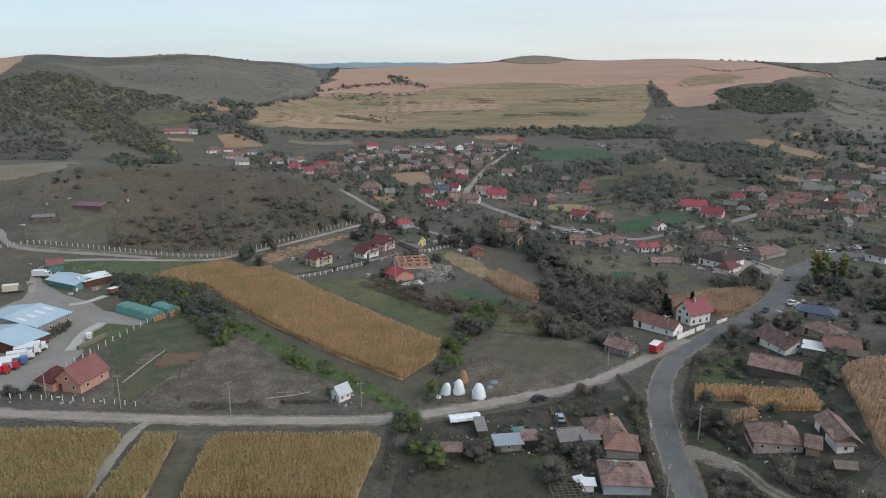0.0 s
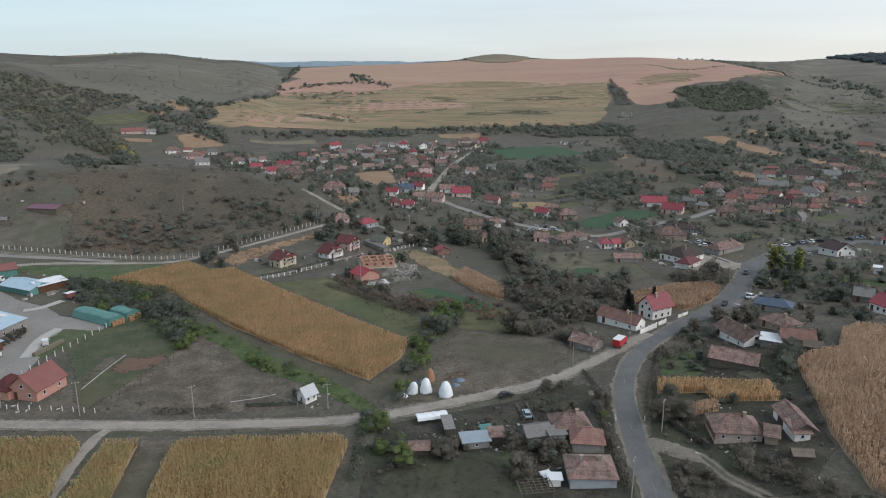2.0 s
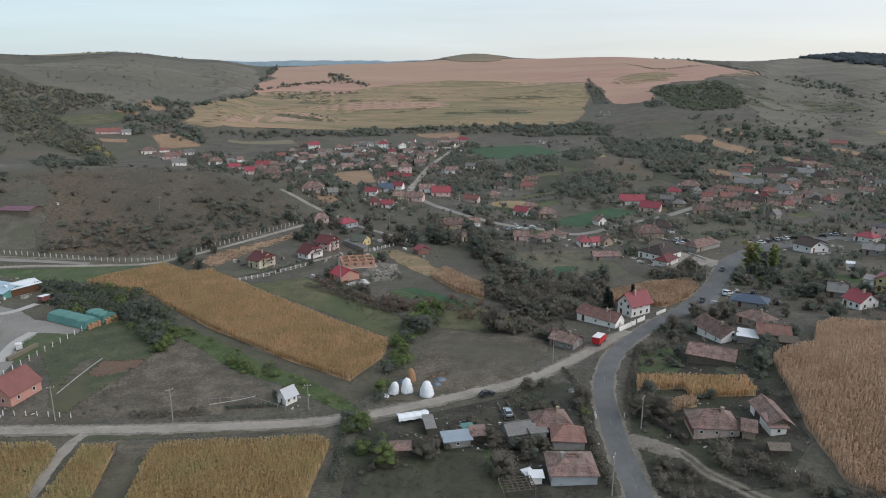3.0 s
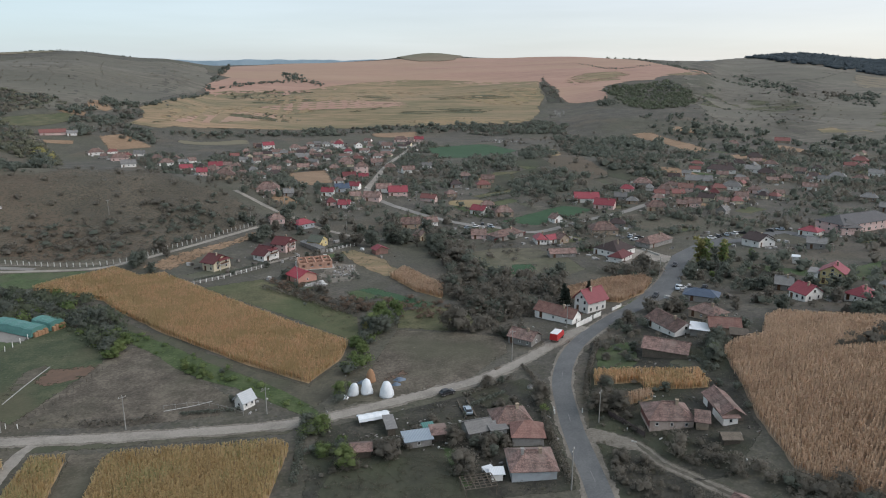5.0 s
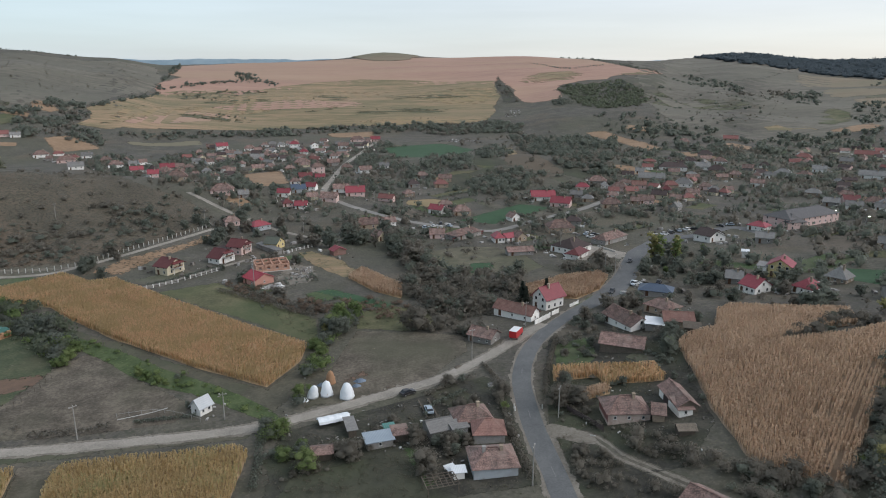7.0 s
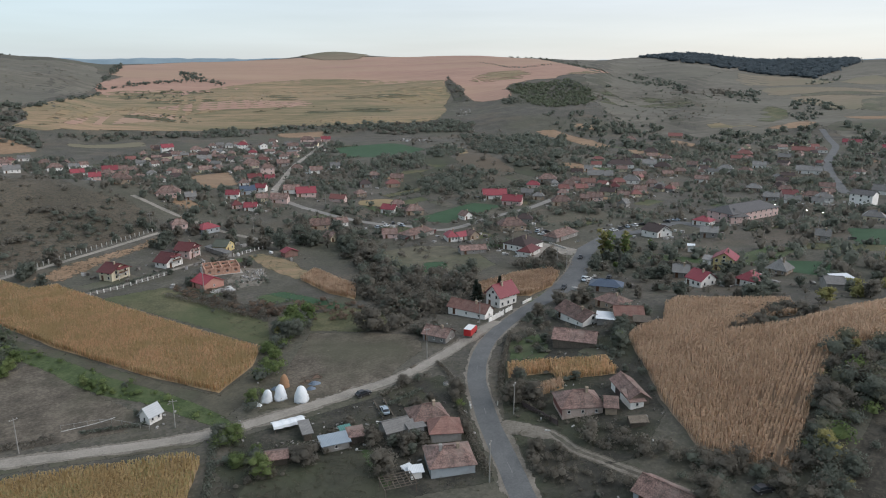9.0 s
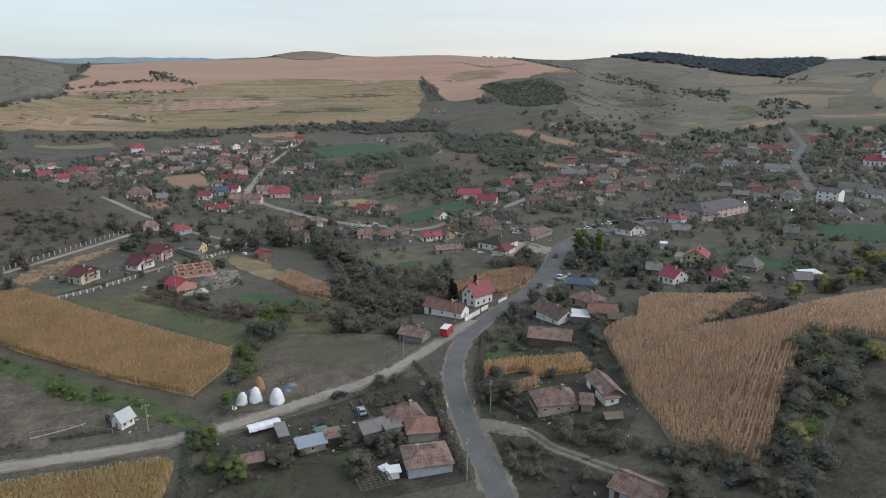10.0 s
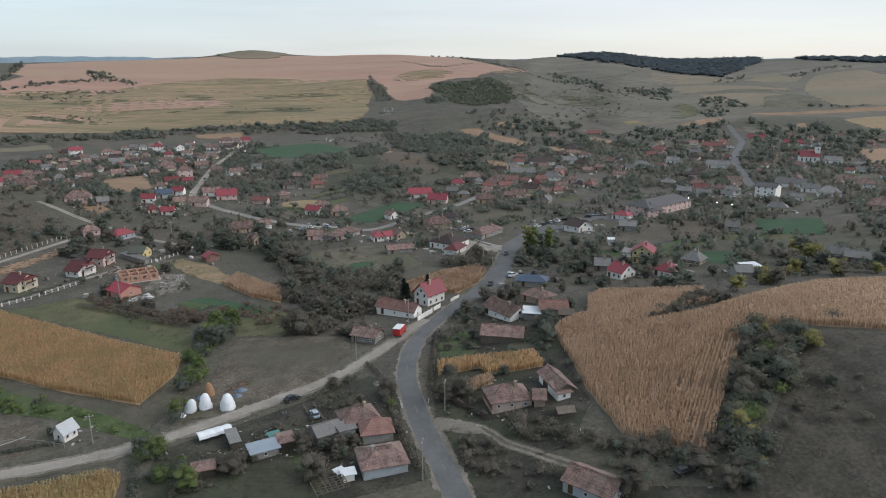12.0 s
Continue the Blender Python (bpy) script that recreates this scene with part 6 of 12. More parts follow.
house(51.1, 531.3, 10, 9.5, 6.7, 2.9, 2.5, "gx", WHITE, OLD_TILE, "white house with a weathered clay tile roof among garden trees", win=(2, 1))
house(66.9, 547.5, -7, 7.3, 5.5, 2.9, 2.1, "gx", WHITE, GREY_SHEET, "white house with a grey sheet roof among garden trees", win=(2, 1))
house(-74.5, 740.2, 16, 11.3, 7.9, 5.8, 3.0, "gx", WHITE, RED_TILE, "white house with a bright red roof among garden trees", rows=2)
house(-48.0, 740.0, 4, 11.0, 7.7, 2.9, 2.9, "hip", WHITE, OLD_TILE, "white house with a weathered clay tile roof among garden trees")
house(-21.2, 707.2, 22, 6.2, 5.5, 2.4, 2.1, "gy", WHITE, GREY_SHEET, "white house with a grey sheet roof among garden trees", rows=2, win=(2, 1))
house(-2.3, 743.8, 10, 10.2, 7.1, 5.8, 2.7, "hip", WHITE, RED_TILE, "white house with a bright red roof among garden trees", rows=2)
house(18.0, 732.3, 19, 7.5, 5.5, 5.8, 2.1, "gy", WHITE, OLD_TILE, "white house with a weathered clay tile roof among garden trees", rows=2, win=(2, 1))
house(29.7, 742.4, -2, 7.3, 5.5, 2.9, 2.1, "hip", WHITE, OLD_TILE, "white house with a weathered clay tile roof among garden trees", win=(2, 1))
house(47.8, 741.8, -4, 11.0, 7.7, 2.9, 2.9, "gx", WHITE, OLD_TILE, "white house with a weathered clay tile roof among garden trees")
house(68.3, 808.6, -5, 16.0, 9.0, 2.9, 3.2, "hip", PINK, OLD_TILE, "pinkish house with a weathered clay tile roof among garden trees")
house(89.7, 812.2, -6, 10.7, 7.5, 2.9, 2.9, "gx", PINK, RED_TILE, "pinkish house with a bright red roof among garden trees")
house(-86.7, 637.0, 8, 7.4, 5.5, 2.9, 2.1, "gx", WHITE, GREY_SHEET, "white house with a grey sheet roof among garden trees", win=(2, 1))
house(-85.6, 670.1, 27, 5.9, 5.5, 2.4, 2.1, "gy", CREAM, OLD_TILE, "cream house with a weathered clay tile roof among garden trees", win=(2, 1))
house(-68.0, 647.2, 6, 7.5, 5.5, 2.9, 2.1, "hip", GREY_WALL, OLD_TILE, "grey plastered house with a weathered clay tile roof among garden trees", win=(2, 1))
house(-36.1, 652.4, 3, 11.8, 8.3, 2.9, 3.1, "gx", WHITE, GREY_SHEET, "white house with a grey sheet roof among garden trees")
house(-123.2, 574.9, 17, 9.3, 6.5, 2.9, 2.5, "gx", WHITE, RED_TILE, "white house with a bright red roof among garden trees", win=(2, 1))
house(-87.5, 451.1, 11, 6.1, 5.5, 2.4, 2.1, "gx", PINK, RED_TILE, "pinkish house with a bright red roof among garden trees", win=(2, 1))
house(-103.5, 591.9, 10, 10.9, 7.6, 2.9, 2.9, "gx", GREY_WALL, RED_TILE, "grey plastered house with a bright red roof among garden trees")
house(-71.0, 435.1, 9, 11.6, 8.1, 2.9, 3.1, "hip", TAN_WALL, OLD_TILE, "tan plastered house with a weathered clay tile roof among garden trees")
house(-44.1, 412.0, -2, 12.2, 8.6, 2.9, 3.2, "hip", PINK, OLD_TILE, "pinkish house with a weathered clay tile roof among garden trees")
house(-292.8, 767.9, 21, 24.2, 9.0, 2.9, 3.2, "gx", PINK, BRICK_RED, "pinkish house with a brick-red roof among garden trees")
house(-275.1, 770.4, 20, 9.4, 6.6, 2.9, 2.5, "gx", WHITE, GREY_SHEET, "white house with a grey sheet roof among garden trees", win=(2, 1))
house(-191.1, 697.0, 15, 9.5, 6.6, 2.9, 2.5, "gx", WHITE, GREY_SHEET, "white house with a grey sheet roof among garden trees", win=(2, 1))
house(-174.1, 600.8, 16, 11.3, 7.9, 2.9, 3.0, "gx", WHITE, GREY_SHEET, "white house with a grey sheet roof among garden trees")
house(-147.5, 614.5, 13, 11.4, 8.0, 2.9, 3.0, "hip", WHITE, OLD_TILE, "white house with a weathered clay tile roof among garden trees")
house(-198.2, 659.3, 17, 14.7, 9.0, 2.9, 3.2, "hip", PINK, OLD_TILE, "pinkish house with a weathered clay tile roof among garden trees")
house(-229.3, 694.6, 18, 13.2, 9.0, 2.9, 3.2, "hip", WHITE, OLD_TILE, "white house with a weathered clay tile roof among garden trees")
house(-165.6, 657.9, 14, 8.9, 6.2, 2.9, 2.4, "hip", TAN_WALL, OLD_TILE, "tan plastered house with a weathered clay tile roof among garden trees", win=(2, 1))
house(-137.0, 626.4, 12, 6.3, 5.5, 2.4, 2.1, "gx", WHITE, GREY_SHEET, "white house with a grey sheet roof among garden trees", win=(2, 1))
house(-89.9, 769.6, 7, 7.6, 5.5, 2.9, 2.1, "gx", TAN_WALL, OLD_TILE, "tan plastered house with a weathered clay tile roof among garden trees", win=(2, 1))
house(-94.4, 716.9, 18, 6.6, 5.5, 2.4, 2.1, "hip", TAN_WALL, OLD_TILE, "tan plastered house with a weathered clay tile roof among garden trees", win=(2, 1))
house(-56.1, 696.6, 5, 6.9, 5.5, 2.4, 2.1, "gx", TAN_WALL, GREY_SHEET, "tan plastered house with a grey sheet roof among garden trees", win=(2, 1))
house(-33.8, 772.9, 3, 7.6, 5.5, 2.9, 2.1, "hip", WHITE, OLD_TILE, "white house with a weathered clay tile roof among garden trees", win=(2, 1))
house(-16.8, 771.8, 1, 7.6, 5.5, 2.9, 2.1, "hip", WHITE, GREY_SHEET, "white house with a grey sheet roof among garden trees", win=(2, 1))
house(6.3, 696.3, -1, 8.0, 5.6, 2.9, 2.1, "hip", WHITE, RED_TILE, "white house with a bright red roof among garden trees", win=(2, 1))
house(77.1, 464.6, 1, 7.9, 5.5, 2.9, 2.1, "hip", GREY_WALL, DARK_ROOF, "grey plastered house with a dark brown roof among garden trees", win=(2, 1))
house(88.4, 497.1, -10, 8.3, 5.8, 2.9, 2.2, "hip", GREY_WALL, OLD_TILE, "grey plastered house with a weathered clay tile roof among garden trees", win=(2, 1))
house(96.0, 463.0, -2, 9.4, 6.6, 2.9, 2.5, "hip", TAN_WALL, BRICK_RED, "tan plastered house with a brick-red roof among garden trees", win=(2, 1))
house(102.8, 483.1, -12, 9.0, 6.3, 2.9, 2.4, "gx", TAN_WALL, OLD_TILE, "tan plastered house with a weathered clay tile roof among garden trees", win=(2, 1))
house(115.7, 356.1, 22, 5.5, 5.5, 2.4, 2.1, "gy", WHITE, OLD_TILE, "white house with a weathered clay tile roof among garden trees", win=(2, 1))
house(104.1, 310.0, 21, 5.5, 5.5, 2.4, 2.1, "gy", TAN_WALL, OLD_TILE, "tan plastered house with a weathered clay tile roof among garden trees", win=(2, 1))
house(-31.7, 409.6, 4, 5.5, 5.5, 2.4, 2.1, "gx", GREY_WALL, GREY_SHEET, "grey plastered house with a grey sheet roof among garden trees", win=(2, 1))
house(-89.7, 565.0, 9, 6.6, 5.5, 2.4, 2.1, "gx", WHITE, OLD_TILE, "white house with a weathered clay tile roof among garden trees", win=(2, 1))
house(-70.5, 567.2, 7, 6.6, 5.5, 2.4, 2.1, "hip", WHITE, GREY_SHEET, "white house with a grey sheet roof among garden trees", win=(2, 1))
house(-74.1, 532.4, 8, 8.0, 5.5, 2.9, 2.1, "hip", TAN_WALL, OLD_TILE, "tan plastered house with a weathered clay tile roof among garden trees", win=(2, 1))
house(14.8, 496.0, -2, 6.6, 5.5, 2.4, 2.1, "gx", WHITE, RED_TILE, "white house with a bright red roof among garden trees", win=(2, 1))
house(32.4, 647.9, -3, 7.5, 5.5, 2.9, 2.1, "hip", WHITE, OLD_TILE, "white house with a weathered clay tile roof among garden trees", win=(2, 1))
house(-6.4, 565.0, 1, 7.5, 5.5, 2.9, 2.1, "hip", TAN_WALL, OLD_TILE, "tan plastered house with a weathered clay tile roof among garden trees", win=(2, 1))
house(-34.1, 359.5, 15, 7.3, 5.5, 2.9, 2.1, "hip", PINK, OLD_TILE, "pinkish house with a weathered clay tile roof among garden trees", win=(2, 1))
house(189.2, 438.8, -23, 8.7, 6.1, 2.9, 2.3, "hip", PINK, RED_TILE, "pinkish house with a bright red roof among garden trees", win=(2, 1))
house(213.2, 432.5, -26, 10.4, 7.3, 2.9, 2.8, "hip", PINK, OLD_TILE, "pinkish house with a weathered clay tile roof among garden trees")
house(230.8, 438.0, -23, 9.4, 6.6, 2.9, 2.5, "gx", PINK, ORANGE_TILE, "pinkish house with an orange tile roof among garden trees", win=(2, 1))
house(252.6, 461.5, -29, 18.2, 9.0, 2.9, 3.2, "gx", TAN_WALL, GREY_SHEET, "tan plastered house with a grey sheet roof among garden trees")
house(197.3, 408.5, -26, 6.8, 5.5, 2.4, 2.1, "hip", WHITE, OLD_TILE, "white house with a weathered clay tile roof among garden trees", win=(2, 1))
house(208.7, 385.6, -18, 9.4, 6.6, 2.9, 2.5, "gx", PINK, OLD_TILE, "pinkish house with a weathered clay tile roof among garden trees", win=(2, 1))
house(225.7, 401.4, -39, 9.2, 6.4, 2.9, 2.4, "gx", CREAM, DARK_ROOF, "cream house with a dark brown roof among garden trees", win=(2, 1))
house(182.6, 377.9, -16, 11.6, 8.1, 2.9, 3.1, "hip", TAN_WALL, OLD_TILE, "tan plastered house with a weathered clay tile roof among garden trees")
house(292.1, 500.3, -25, 21.0, 9.0, 2.9, 3.2, "hip", WHITE, DARK_ROOF, "white house with a dark brown roof among garden trees")
house(265.0, 438.4, -31, 11.8, 8.3, 2.9, 3.2, "hip", WHITE, GREY_SHEET, "white house with a grey sheet roof among garden trees")
house(252.6, 404.7, -12, 7.7, 5.5, 2.9, 2.1, "gx", PINK, OLD_TILE, "pinkish house with a weathered clay tile roof among garden trees", win=(2, 1))
house(273.4, 424.9, -33, 7.5, 5.5, 2.9, 2.1, "hip", PINK, OLD_TILE, "pinkish house with a weathered clay tile roof among garden trees", win=(2, 1))
house(320.0, 503.0, -32, 10.8, 7.6, 2.9, 2.9, "gx", WHITE, GREY_SHEET, "white house with a grey sheet roof among garden trees")
house(327.3, 536.1, -31, 10.3, 7.2, 2.9, 2.7, "hip", WHITE, DARK_ROOF, "white house with a dark brown roof among garden trees")
house(208.1, 456.7, -24, 12.4, 8.7, 2.9, 3.2, "hip", GREY_WALL, OLD_TILE, "grey plastered house with a weathered clay tile roof among garden trees")
house(174.2, 413.3, -23, 7.4, 5.5, 2.9, 2.1, "gx", GREY_WALL, GREY_SHEET, "grey plastered house with a grey sheet roof among garden trees", win=(2, 1))
house(177.0, 401.3, -24, 6.6, 5.5, 2.4, 2.1, "hip", TAN_WALL, GREY_SHEET, "tan plastered house with a grey sheet roof among garden trees", win=(2, 1))
house(226.0, 446.6, -27, 7.4, 5.5, 2.9, 2.1, "hip", WHITE, OLD_TILE, "white house with a weathered clay tile roof among garden trees", win=(2, 1))
house(242.3, 421.6, -30, 6.4, 5.5, 2.4, 2.1, "hip", PINK, MAROON, "pinkish house with a maroon tile roof among garden trees", win=(2, 1))
house(230.5, 389.7, -31, 6.8, 5.5, 2.4, 2.1, "gx", TAN_WALL, OLD_TILE, "tan plastered house with a weathered clay tile roof among garden trees", win=(2, 1))
house(289.3, 468.8, -32, 8.2, 5.7, 2.9, 2.2, "hip", WHITE, GREY_SHEET, "white house with a grey sheet roof among garden trees", win=(2, 1))
house(257.2, 488.9, -28, 6.4, 5.5, 2.4, 2.1, "gx", WHITE, GREY_SHEET, "white house with a grey sheet roof among garden trees", win=(2, 1))
house(322.8, 488.2, -33, 12.5, 8.8, 2.9, 3.2, "hip", TAN_WALL, DARK_ROOF, "tan plastered house with a dark brown roof among garden trees")
house(356.3, 535.1, -34, 10.6, 7.4, 2.9, 2.8, "hip", WHITE, OLD_TILE, "white house with a weathered clay tile roof among garden trees")
house(378.6, 594.0, -33, 12.7, 8.9, 2.9, 3.2, "hip", GREY_WALL, DARK_ROOF, "grey plastered house with a dark brown roof among garden trees")
house(367.1, 467.8, -38, 11.8, 8.2, 2.9, 3.1, "hip", WHITE, GREY_SHEET, "white house with a grey sheet roof among garden trees")
house(350.2, 460.4, -37, 7.6, 5.5, 2.9, 2.1, "gx", WHITE, GREY_SHEET, "white house with a grey sheet roof among garden trees", win=(2, 1))
house(327.6, 353.7, -23, 9.2, 6.4, 2.9, 2.4, "gx", PINK, MAROON, "pinkish house with a maroon tile roof among garden trees", win=(2, 1))
house(334.6, 333.8, -35, 9.4, 6.6, 2.9, 2.5, "hip", WHITE, GREY_SHEET, "white house with a grey sheet roof among garden trees", win=(2, 1))
house(321.1, 325.5, -45, 6.1, 5.5, 2.4, 2.1, "gx", WHITE, GREY_SHEET, "white house with a grey sheet roof among garden trees", win=(2, 1))
house(426.9, 445.4, -44, 18.3, 9.0, 2.9, 3.2, "gx", WHITE, GREY_SHEET, "white house with a grey sheet roof among garden trees")
house(380.0, 422.8, -12, 6.6, 5.5, 2.4, 2.1, "gy", GREY_WALL, GREY_SHEET, "grey plastered house with a grey sheet roof among garden trees", win=(2, 1))
house(529.8, 563.4, -43, 20.3, 9.0, 2.9, 3.2, "gx", TAN_WALL, BRICK_RED, "tan plastered house with a brick-red roof among garden trees")
house(646.2, 618.3, -46, 19.1, 9.0, 2.9, 3.2, "gx", PINK, RED_TILE, "pinkish house with a bright red roof among garden trees")
house(396.9, 345.7, -54, 19.1, 9.0, 2.9, 3.2, "gx", WHITE, GREY_SHEET, "white house with a grey sheet roof among garden trees")
house(386.0, 320.2, -45, 10.3, 7.2, 2.9, 2.7, "gx", WHITE, GREY_SHEET, "white house with a grey sheet roof among garden trees")
house(372.5, 295.2, -44, 12.5, 8.8, 2.9, 3.2, "hip", WHITE, GREY_SHEET, "white house with a grey sheet roof among garden trees")
house(284.7, 253.8, -48, 8.9, 6.2, 2.9, 2.4, "hip", CREAM, GREY_SHEET, "cream house with a grey sheet roof among garden trees", win=(2, 1))
house(308.0, 217.3, -55, 10.6, 7.4, 2.9, 2.8, "hip", TAN_WALL, OLD_TILE, "tan plastered house with a weathered clay tile roof among garden trees")
house(629.9, 552.0, -49, 19.2, 9.0, 2.9, 3.2, "gx", WHITE, RED_TILE, "white house with a bright red roof among garden trees")
house(543.2, 431.4, -42, 13.7, 9.0, 2.9, 3.2, "gx", WHITE, GREY_SHEET, "white house with a grey sheet roof among garden trees")
house(498.6, 732.8, -34, 16.0, 9.0, 2.9, 3.2, "gx", TAN_WALL, BRICK_RED, "tan plastered house with a brick-red roof among garden trees")
house(423.7, 708.3, -31, 12.2, 8.5, 2.9, 3.2, "hip", TAN_WALL, OLD_TILE, "tan plastered house with a weathered clay tile roof among garden trees")
house(456.4, 557.2, -39, 14.2, 9.0, 2.9, 3.2, "hip", TAN_WALL, BRICK_RED, "tan plastered house with a brick-red roof among garden trees")
house(410.8, 481.9, -40, 10.4, 7.3, 2.9, 2.8, "gx", WHITE, GREY_SHEET, "white house with a grey sheet roof among garden trees")
house(317.3, 429.9, -36, 8.8, 6.2, 2.9, 2.3, "gx", WHITE, OLD_TILE, "white house with a weathered clay tile roof among garden trees", win=(2, 1))
house(308.8, 349.1, -41, 8.5, 5.9, 2.9, 2.3, "gx", GREY_WALL, GREY_SHEET, "grey plastered house with a grey sheet roof among garden trees", win=(2, 1))
house(310.1, 332.9, -38, 8.7, 6.1, 2.9, 2.3, "gx", WHITE, GREY_SHEET, "white house with a grey sheet roof among garden trees", win=(2, 1))
house(549.3, 560.1, -44, 10.3, 7.2, 2.9, 2.7, "hip", WHITE, OLD_TILE, "white house with a weathered clay tile roof among garden trees")
house(220.4, 168.4, -53, 5.5, 5.5, 2.4, 2.1, "gx", WHITE, GREY_SHEET, "white house with a grey sheet roof among garden trees", win=(2, 1))
house(151.4, 211.9, -36, 5.5, 5.5, 2.4, 2.1, "gx", GREY_WALL, GREY_SHEET, "grey plastered house with a grey sheet roof among garden trees", win=(2, 1))
house(234.5, 232.3, -45, 5.5, 5.5, 2.4, 2.1, "gx", GREY_WALL, GREY_SHEET, "grey plastered house with a grey sheet roof among garden trees", win=(2, 1))
house(204.5, 267.7, -37, 7.3, 5.5, 2.9, 2.1, "gx", GREY_WALL, GREY_SHEET, "grey plastered house with a grey sheet roof among garden trees", win=(2, 1))
house(453.2, 346.4, -53, 10.3, 7.2, 2.9, 2.8, "gx", WHITE, OLD_TILE, "white house with a weathered clay tile roof among garden trees")
house(442.5, 325.2, -54, 11.8, 8.2, 2.9, 3.1, "hip", WHITE, OLD_TILE, "white house with a weathered clay tile roof among garden trees")
house(331.6, 283.1, -50, 7.2, 5.5, 2.9, 2.1, "gx", WHITE, GREY_SHEET, "white house with a grey sheet roof among garden trees", win=(2, 1))
house(325.7, 384.7, -40, 9.2, 6.4, 2.9, 2.4, "hip", TAN_WALL, GREY_SHEET, "tan plastered house with a grey sheet roof among garden trees", win=(2, 1))
house(201.9, 386.5, -28, 5.8, 5.5, 2.4, 2.1, "gx", TAN_WALL, OLD_TILE, "tan plastered house with a weathered clay tile roof among garden trees", win=(2, 1))
house(226.0, 451.2, -27, 5.8, 5.5, 2.4, 2.1, "hip", WHITE, OLD_TILE, "white house with a weathered clay tile roof among garden trees", win=(2, 1))
house(472.9, 524.1, -42, 10.4, 7.3, 2.9, 2.8, "gx", TAN_WALL, GREY_SHEET, "tan plastered house with a grey sheet roof among garden trees")
house(325.5, 467.7, -35, 8.5, 5.9, 2.9, 2.2, "hip", TAN_WALL, OLD_TILE, "tan plastered house with a weathered clay tile roof among garden trees", win=(2, 1))


rutted("dirt_track", [(51.3, 131.7), (56.0, 129.5), (60.0, 124.1), (61.8, 117.0), (64.8, 111.2), (67.8, 105.8), (70.8, 100.8), (74.6, 94.0)], "rutted dirt track past a barn")
rutted("meadow_track", [(-92.0, 299.6), (-114.2, 298.1), (-147.3, 299.3), (-173.2, 300.9), (-195.0, 303.7)], "rutted track below a mound")


# ---- trees and scrub ----
def leaf_cloud(centres, radii, count, size, rng, stir=0.4):
    """Small leaf sprays on and in the given ellipsoids."""
    c, r = np.repeat(np.asarray(centres, float), count, 0), np.repeat(np.asarray(radii, float), count, 0)
    n = len(c)
    d = rng.normal(size=(n, 3))
    d /= np.linalg.norm(d, axis=1)[:, None]
    d[:, 2] = np.where(d[:, 2] < -0.35, -d[:, 2] * 0.6, d[:, 2])
    p = c + d * r * (0.45 + 0.78 * rng.random((n, 1)) ** 0.85)
    nrm = d + rng.normal(0, 0.75, (n, 3)) + np.array([0, 0, 0.45])
    nrm /= np.linalg.norm(nrm, axis=1)[:, None]
    soft = d * 0.42 + rng.normal(0, stir, (n, 3)) + np.array([0, 0, 0.9])  # leaves turn their faces to the light
    soft /= np.linalg.norm(soft, axis=1)[:, None]
    nrm = np.where((nrm * soft).sum(1)[:, None] < 0, -nrm, nrm)
    u = np.cross(nrm, rng.normal(size=(n, 3)))
    u /= np.linalg.norm(u, axis=1)[:, None]
    v = np.cross(nrm, u)
    s = np.repeat(np.broadcast_to(size, (len(centres),)), count) * (0.55 + 0.8 * rng.random(n))
    u, v = u * s[:, None] * 0.6, v * s[:, None] * 0.45
    bend = nrm * (s * 0.18)[:, None]
    verts = np.stack([p - u - bend, p - v + bend, p + u - bend, p + v * 1.2 + bend], 1).reshape(-1, 3)
    return verts, np.arange(4 * n).reshape(-1, 4), np.repeat(soft, 4, 0)


def twenty_faces():
    bm = bmesh.new()
    bmesh.ops.create_icosphere(bm, subdivisions=1, radius=1.0)
    out = np.array([v.co for v in bm.verts]), np.array([[v.index for v in f.verts] for f in bm.faces])
    bm.free()
    return out


CORE_V, CORE_F = twenty_faces()


def fill(v, f, nn, c, r, rng):
    """Adds a lumpy leafy body to each of the ellipsoids of a cloud of leaves."""
    d = CORE_V[None] + rng.normal(0, 0.2, (len(c), 12, 3))
    k = d * r[:, None] + c[:, None]
    kf = (CORE_F[None] + 12 * np.arange(len(c))[:, None, None]).reshape(-1, 3) + len(v)
    kn = (d * 0.35 + np.array([0, 0, 0.9])).reshape(-1, 3)
    kn /= np.linalg.norm(kn, axis=1)[:, None]
    return np.vstack([v, k.reshape(-1, 3)]), f + kf.tolist(), np.vstack([nn, kn])


def limb(bm, a, b, r0, r1, sides=5):
    a, b = Vector(a), Vector(b)
    q = (b - a).to_track_quat("Z", "Y")
    rings = []
    for p, r in ((a, r0), (b, r1)):
        rings.append([bm.verts.new(p + q @ Vector((r * math.cos(k * 6.283 / sides), r * math.sin(k * 6.283 / sides), 0))) for k in range(sides)])
    for k in range(sides):
        bm.faces.new((rings[0][k], rings[0][(k + 1) % sides], rings[1][(k + 1) % sides], rings[1][k]))
    bm.faces.new(rings[1])


